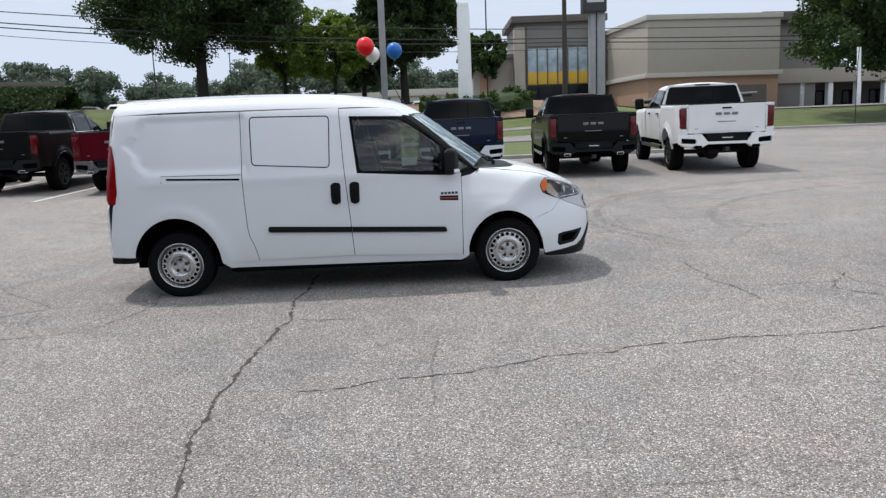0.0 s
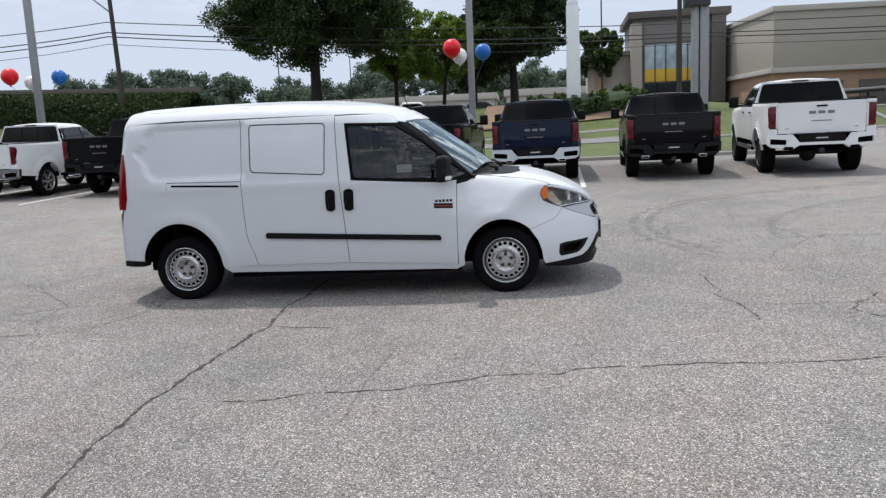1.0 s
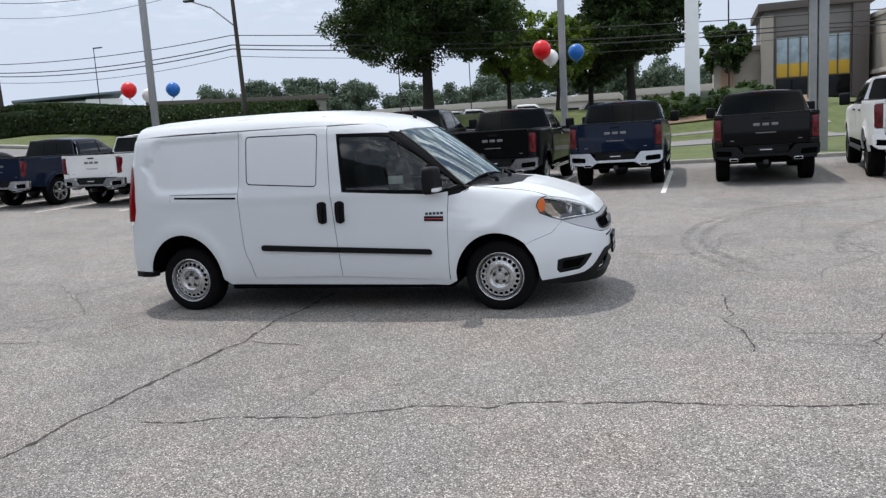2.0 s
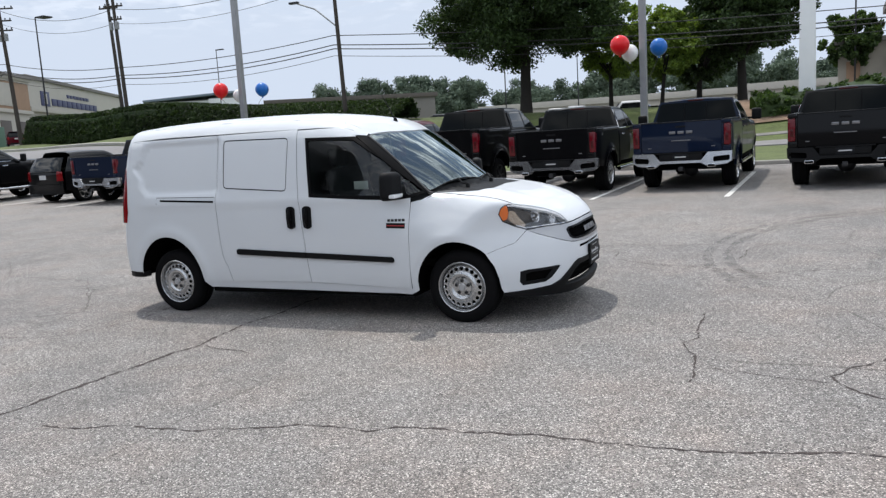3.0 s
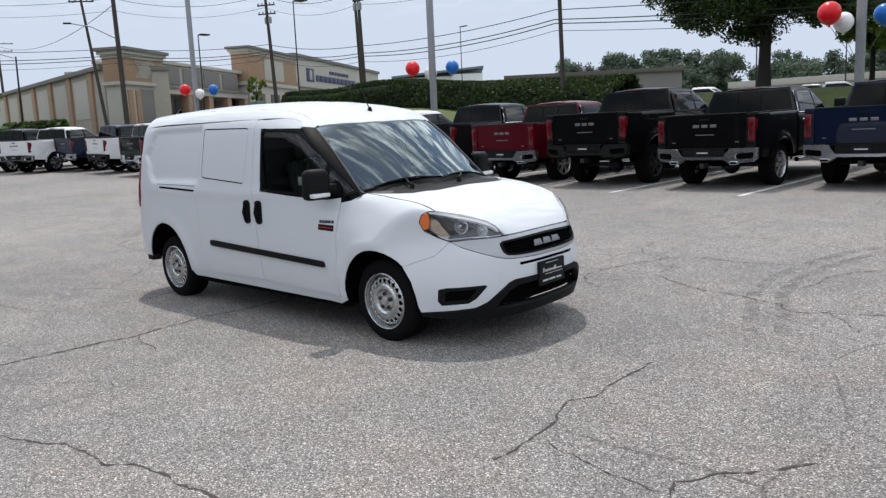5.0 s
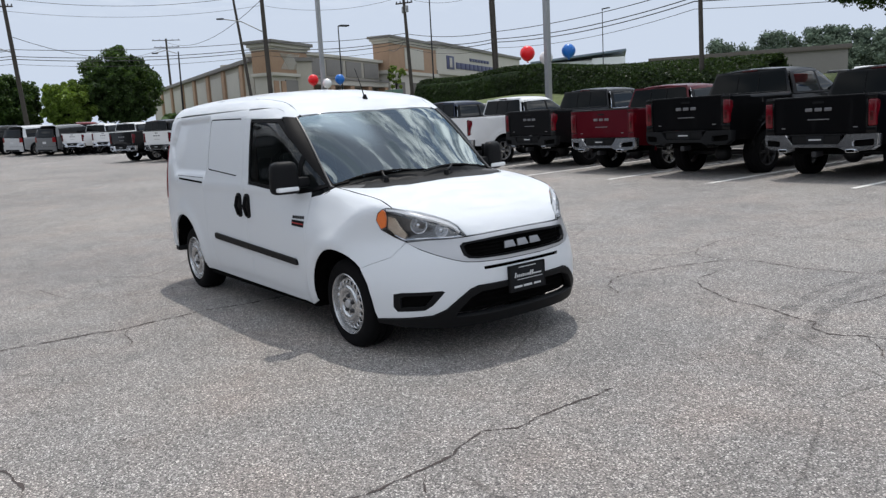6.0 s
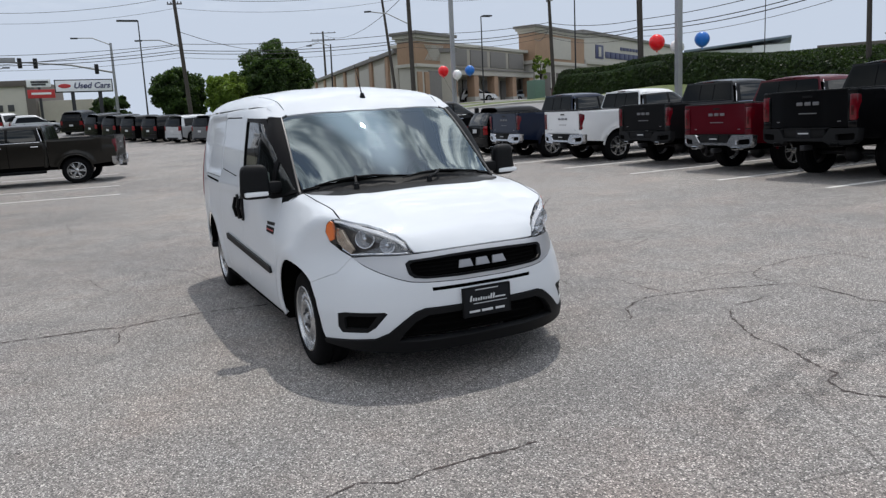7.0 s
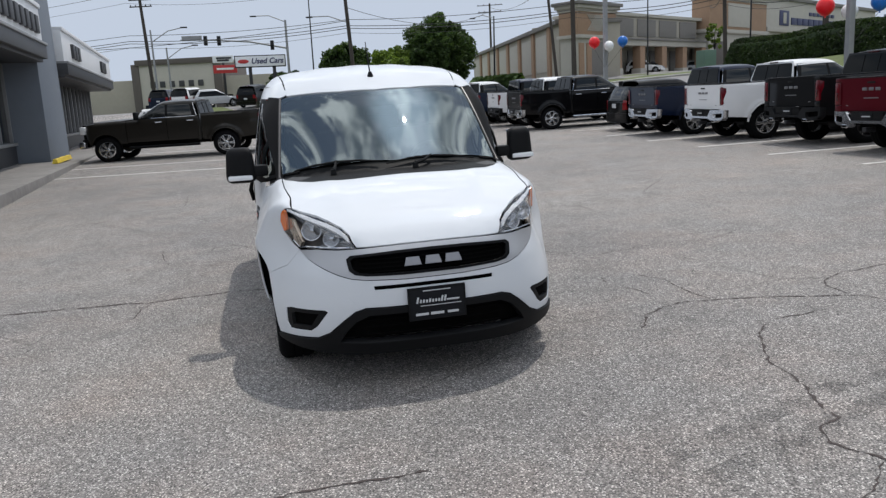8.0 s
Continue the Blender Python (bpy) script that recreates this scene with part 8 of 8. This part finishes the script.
slab(gt_, "yellow_band", 0.9, 6.5, -0.14, 0.1, 2.3, 3.4, "yellow_panel", "yellow window panels")
for k in range(7):
    slab(gt_, "mullion", 0.85 + 0.93 * k, 0.95 + 0.93 * k, -0.22, 0.05, 2.3, 5.5, "brown_panel")
slab(gt_, "base_panel", 0.9, 6.5, -0.1, 0.1, -0.9, 2.2, "shop_glass")
slab(gt_, "upper_panel", 0.9, 6.5, -0.1, 0.1, 5.7, 7.5, "stucco_grey")
slab(gt_, "low_wing", -4.0, 0.0, 1.0, 8, -1, 4.8, "stucco")
slab(gt_, "low_wing_cap", -4.3, 0.2, 0.7, 8, 4.8, 5.2, "stucco_grey")
slab(gt_, "low_wing_pier", -3.4, -2.4, 0.85, 2, -1, 3.4, "stucco_tan")
bh = house("hall", (16.7, 62.5), (0.97, 0.10), "large beige stucco hall with a cream cornice", z=1.9)
slab(bh, "wall", 0, 11, 0, 16, 2.9, 7.3, "stucco", "beige upper wall")
slab(bh, "base", 0.1, 11, 0.1, 16, -1, 2.9, "stucco_tan", "tan brick base")
slab(bh, "cornice", -0.25, 11.2, -0.25, 16, 2.75, 3.1, "stucco_light")
slab(bh, "roof_edge", -0.15, 11.15, -0.15, 16, 7.2, 7.6, "stucco_light")
slab(bh, "plinth_opening", 3.0, 5.2, 0.0, 0.2, -0.9, 2.0, "brown_panel")
slab(bh, "plinth_opening", 6.4, 10, 0.0, 0.2, -0.9, 2.0, "brown_panel")
ww = house("shop_row", (27.8, 66.0), (0.97, 0.12), "row of shops behind white columns under a dark roof", z=1.9)
slab(ww, "wall", 0, 26, 3, 14, -1, 3.4, "brown_panel")
slab(ww, "fascia", -0.4, 26, 0, 3.4, 2.1, 3.3, "stucco")
slab(ww, "roof", -1.0, 5.0, -0.6, 14, 7.2, 7.9, "brown_panel")
slab(ww, "tower", -0.5, 4.4, 0.2, 12, -1, 7.2, "stucco_grey")
for k in range(8):
    slab(ww, "column", 3.0 + 2.6 * k, 3.45 + 2.6 * k, 0.2, 0.7, -1, 2.1, "white_panel", "white column")
    slab(ww, "shop_window", 3.6 + 2.6 * k, 5.3 + 2.6 * k, 2.85, 3.05, -0.6, 1.5, "shop_glass")

# tall white pylon and grey sign pylon
py = thing("white_pylon", Matrix.Translation(up(1.83, 51.7)), "tall tapering white pylon sign seen edge on", "pylon")
bm = prism([(-0.46, -0.36), (0.46, -0.36), (0.46, 0.36), (-0.46, 0.36)], -0.3, 6.5, 0.03)
for v in bm.verts:
    if v.co.z > 3:
        v.co.x *= 0.86
part("shaft", bm, M["white_panel"], py)
part("cap", block((0, 0, 6.65), (0.7, 0.6, 0.4), 0.12), M["white_panel"], py)
sp = thing("sign_pylon", Matrix.Translation(up(5.97, 29.6)), "grey steel sign pylon with a dark cabinet", "pylon")
part("column", block((-0.14, 0, 3.2), (0.20, 0.45, 6.8), 0.02), M["galv"], sp)
part("column", block((0.16, 0, 3.2), (0.30, 0.45, 6.8), 0.02), M["galv"], sp)
sc_ = part("sign_cabinet", block((-0.10, -0.1, 5.9), (0.85, 0.7, 1.9), 0.04), M["charcoal"], sp, "dark sign cabinet")
part("text_bar", block((-0.10, -0.47, 5.35), (0.62, 0.04, 0.16), 0.01), M["plate_ink"], sc_)
fl = thing("feather_flag", Matrix.Translation(up(21.8, 40.8)), "white feather flag on a thin pole", "flag")
part("pole", bar([(0, 0, 0), (0, 0, 3.2), (0.05, 0, 4.0)], 0.02, 6), M["dark_metal"], fl)
bm = prism([(0.0, -0.008), (0.22, -0.008), (0.22, 0.008), (0.0, 0.008)], 1.6, 4.0, 0.003)
for v in bm.verts:
    v.co.x += -0.08 if v.co.z > 2 else 0.02
part("flag", bm, M["white_panel"], fl)
ra = thing("pipe_rack", Matrix.Translation(up(15.2, 43)) @ Matrix.Rotation(radians(5), 4, "Z"), "dark steel rack with pale poles beside the lot", "rack")
for x in (-1.9, -0.3, 1.3):
    part("rack_post", block((x, 0, 0.9), (0.10, 0.10, 1.9), 0.01), M["dark_metal"], ra)
part("rack_beam", block((-0.2, 0, 1.5), (3.8, 0.12, 0.12), 0.01), M["dark_metal"], ra)
part("rack_roof", block((-1.2, 0, 1.86), (6.4, 1.7, 0.10), 0.03, Matrix.Rotation(radians(-2), 3, "Y")), M["galv"], ra, "thin pale flat roof")
part("roof_beam", block((-1.2, -0.6, 1.72), (6.0, 0.10, 0.14), 0.01, Matrix.Rotation(radians(-2), 3, "Y")), M["dark_metal"], ra)
part("low_box", block((0.2, 0.3, 0.35), (1.5, 0.7, 0.75), 0.03), M["charcoal"], ra)
part("red_box", block((-1.0, 0.2, 0.55), (0.6, 0.5, 0.6), 0.03), M["sign_red"], ra, "small red box")
part("pale_pole", bar([(1.5, -0.2, 0.75), (2.9, -0.2, 0.02)], 0.09, 8), M["white_panel"], ra)

# the furniture store far across the junction
lz = house("furniture_store", (-122, -12.2), (0.22, 0.975), "pale furniture store with dark letter blocks", z=1.4)
slab(lz, "wall", -15, 17, -3, 10, -1, 5.6, "stucco")
slab(lz, "front", -2.5, 9.0, -4.0, 10, -1, 8.0, "stucco_light")
slab(lz, "roof_cap", -2.9, 9.4, -4.3, 10, 7.6, 8.4, "brown_panel")
slab(lz, "pier", -3.6, -2.4, -4.1, 9, -1, 7.8, "brown_panel")
slab(lz, "pier", 8.8, 10.0, -4.1, 9, -1, 7.8, "brown_panel")
for k in range(6):
    slab(lz, "letter_block", -0.9 + 1.45 * k, -0.1 + 1.45 * k, -4.1, -3.9, 4.3, 5.2, "charcoal", "plain dark letter block")
slab(lz, "text_bar", -1.0, 7.4, -4.1, -3.9, 3.0, 3.5, "charcoal")
slab(lz, "shop_window", -2.0, 8.5, -4.12, -3.9, -0.6, 1.8, "shop_glass")

# ---- the showroom beside the lot ----
sh = house("showroom", (-24.6, -2.2), (-0.991, -0.131), "grey car showroom with white fascia and dark windows", z=float(land(-24, -2)))


def shop_front(x0, x1, panes, head, top):
    slab(sh, "base_wall", x0, x1, 0.0, 8, -0.3, 0.75, "charcoal", "dark base wall")
    slab(sh, "sill", x0, x1, -0.08, 0.2, 0.74, 0.84, "galv")
    slab(sh, "upper_wall", x0, x1, 0.1, 8, head, top - 0.4, "charcoal")
    slab(sh, "inner_wall", x0, x1, 3.0, 8, 0.7, head, "charcoal")
    w = (x1 - x0) / panes
    for k in range(panes):
        slab(sh, "pane", x0 + w * k + 0.05, x0 + w * (k + 1) - 0.05, 0.16, 0.20, 0.84, head, "shop_glass", "dark window pane", 0.004)
    for k in range(panes + 1):
        slab(sh, "mullion", x0 + w * k - 0.05, x0 + w * k + 0.05, 0.05, 0.26, 0.84, head, "galv", "", 0.01)
    slab(sh, "soffit", x0, x1, -1.2, 0.3, head, head + 0.12, "charcoal")
    slab(sh, "canopy_band", x0, x1, -1.35, 0.2, head + 0.10, head + 0.55, "charcoal", "charcoal canopy band")
    slab(sh, "canopy_edge", x0, x1, -1.40, 0.2, head + 0.53, head + 0.62, "galv")
    slab(sh, "fascia", x0, x1, -1.25, 0.2, head + 0.62, top, "white_panel", "white fascia panel")
    slab(sh, "fascia_cap", x0, x1, -1.32, 0.3, top - 0.02, top + 0.12, "white_panel")


shop_front(-20.0, -1.6, 11, 3.45, 5.2)
shop_front(2.85, 22.0, 14, 3.15, 4.95)
bm = prism([(-1.6, -1.0), (2.8, -1.0), (2.8, 6.0), (-1.6, 6.0)], -0.3, 8.5, 0.02)
for v in bm.verts:
    v.co.x -= 0.05 * v.co.z * (1 if v.co.x > 1 else 0.2)
part("pillar", bm, M["slate"], sh, "slate-blue stucco entrance pillar")
slab(sh, "end_wall", 22.0, 22.2, 0.1, 8, -0.3, 4.6, "charcoal")
for k in range(8):
    slab(sh, "letter_block", -8.4 + 0.78 * k, -7.9 + 0.78 * k, -1.36, -1.24, 4.3, 4.85, "charcoal", "plain dark letter block")
for x, n in ((5.2, 3), (16.4, 3)):
    for k in range(n):
        slab(sh, "letter_block", x + 0.85 * k, x + 0.6 + 0.85 * k, -1.36, -1.24, 4.02, 4.6, "charcoal", "plain dark letter block")
wk = house("walkway", (-24.6, -2.2), (-0.991, -0.131), "raised concrete walk along the showroom", "pavement", z=float(land(-24, -2)))
wk["kind"] = "structure"
slab(wk, "walk_slab", -20, 20, -2.0, 0.1, -0.4, 0.13, "walk", "", 0.03)
sb = thing("wheel_stop", on_land(-22.5, -0.45, 4, 0.16), "yellow concrete wheel stop before the showroom", "wheel stop")
bm = prism([(-1.1, -0.09), (1.1, -0.09), (1.1, 0.09), (-1.1, 0.09)], 0.0, 0.14, 0.0)
for v in bm.verts:
    if v.co.z > 0.1:
        v.co.y *= 0.6
        v.co.x *= 0.97
part("stop_body", bm, M["yellow"], sb)
part("pin", turned([(0.0, 0.012), (0.025, 0.01), (0.025, 0.0)], 10, "Z"), M["dark_metal"], sb, place=Matrix.Translation((0.5, 0, 0.14)))
part("pin", turned([(0.0, 0.012), (0.025, 0.01), (0.025, 0.0)], 10, "Z"), M["dark_metal"], sb, place=Matrix.Translation((-0.5, 0, 0.14)))

# an unseen wall added behind the camera closes the lot, darkening reflections and fill
slab(thing("wall_south", Matrix.Translation((10, -24, 0)), "plain unseen wall added behind the camera to darken reflections", "wall", kind="structure"), "wall_panel", -34, 40, -0.2, 0.2, -1.5, 3.4, "brown_panel")
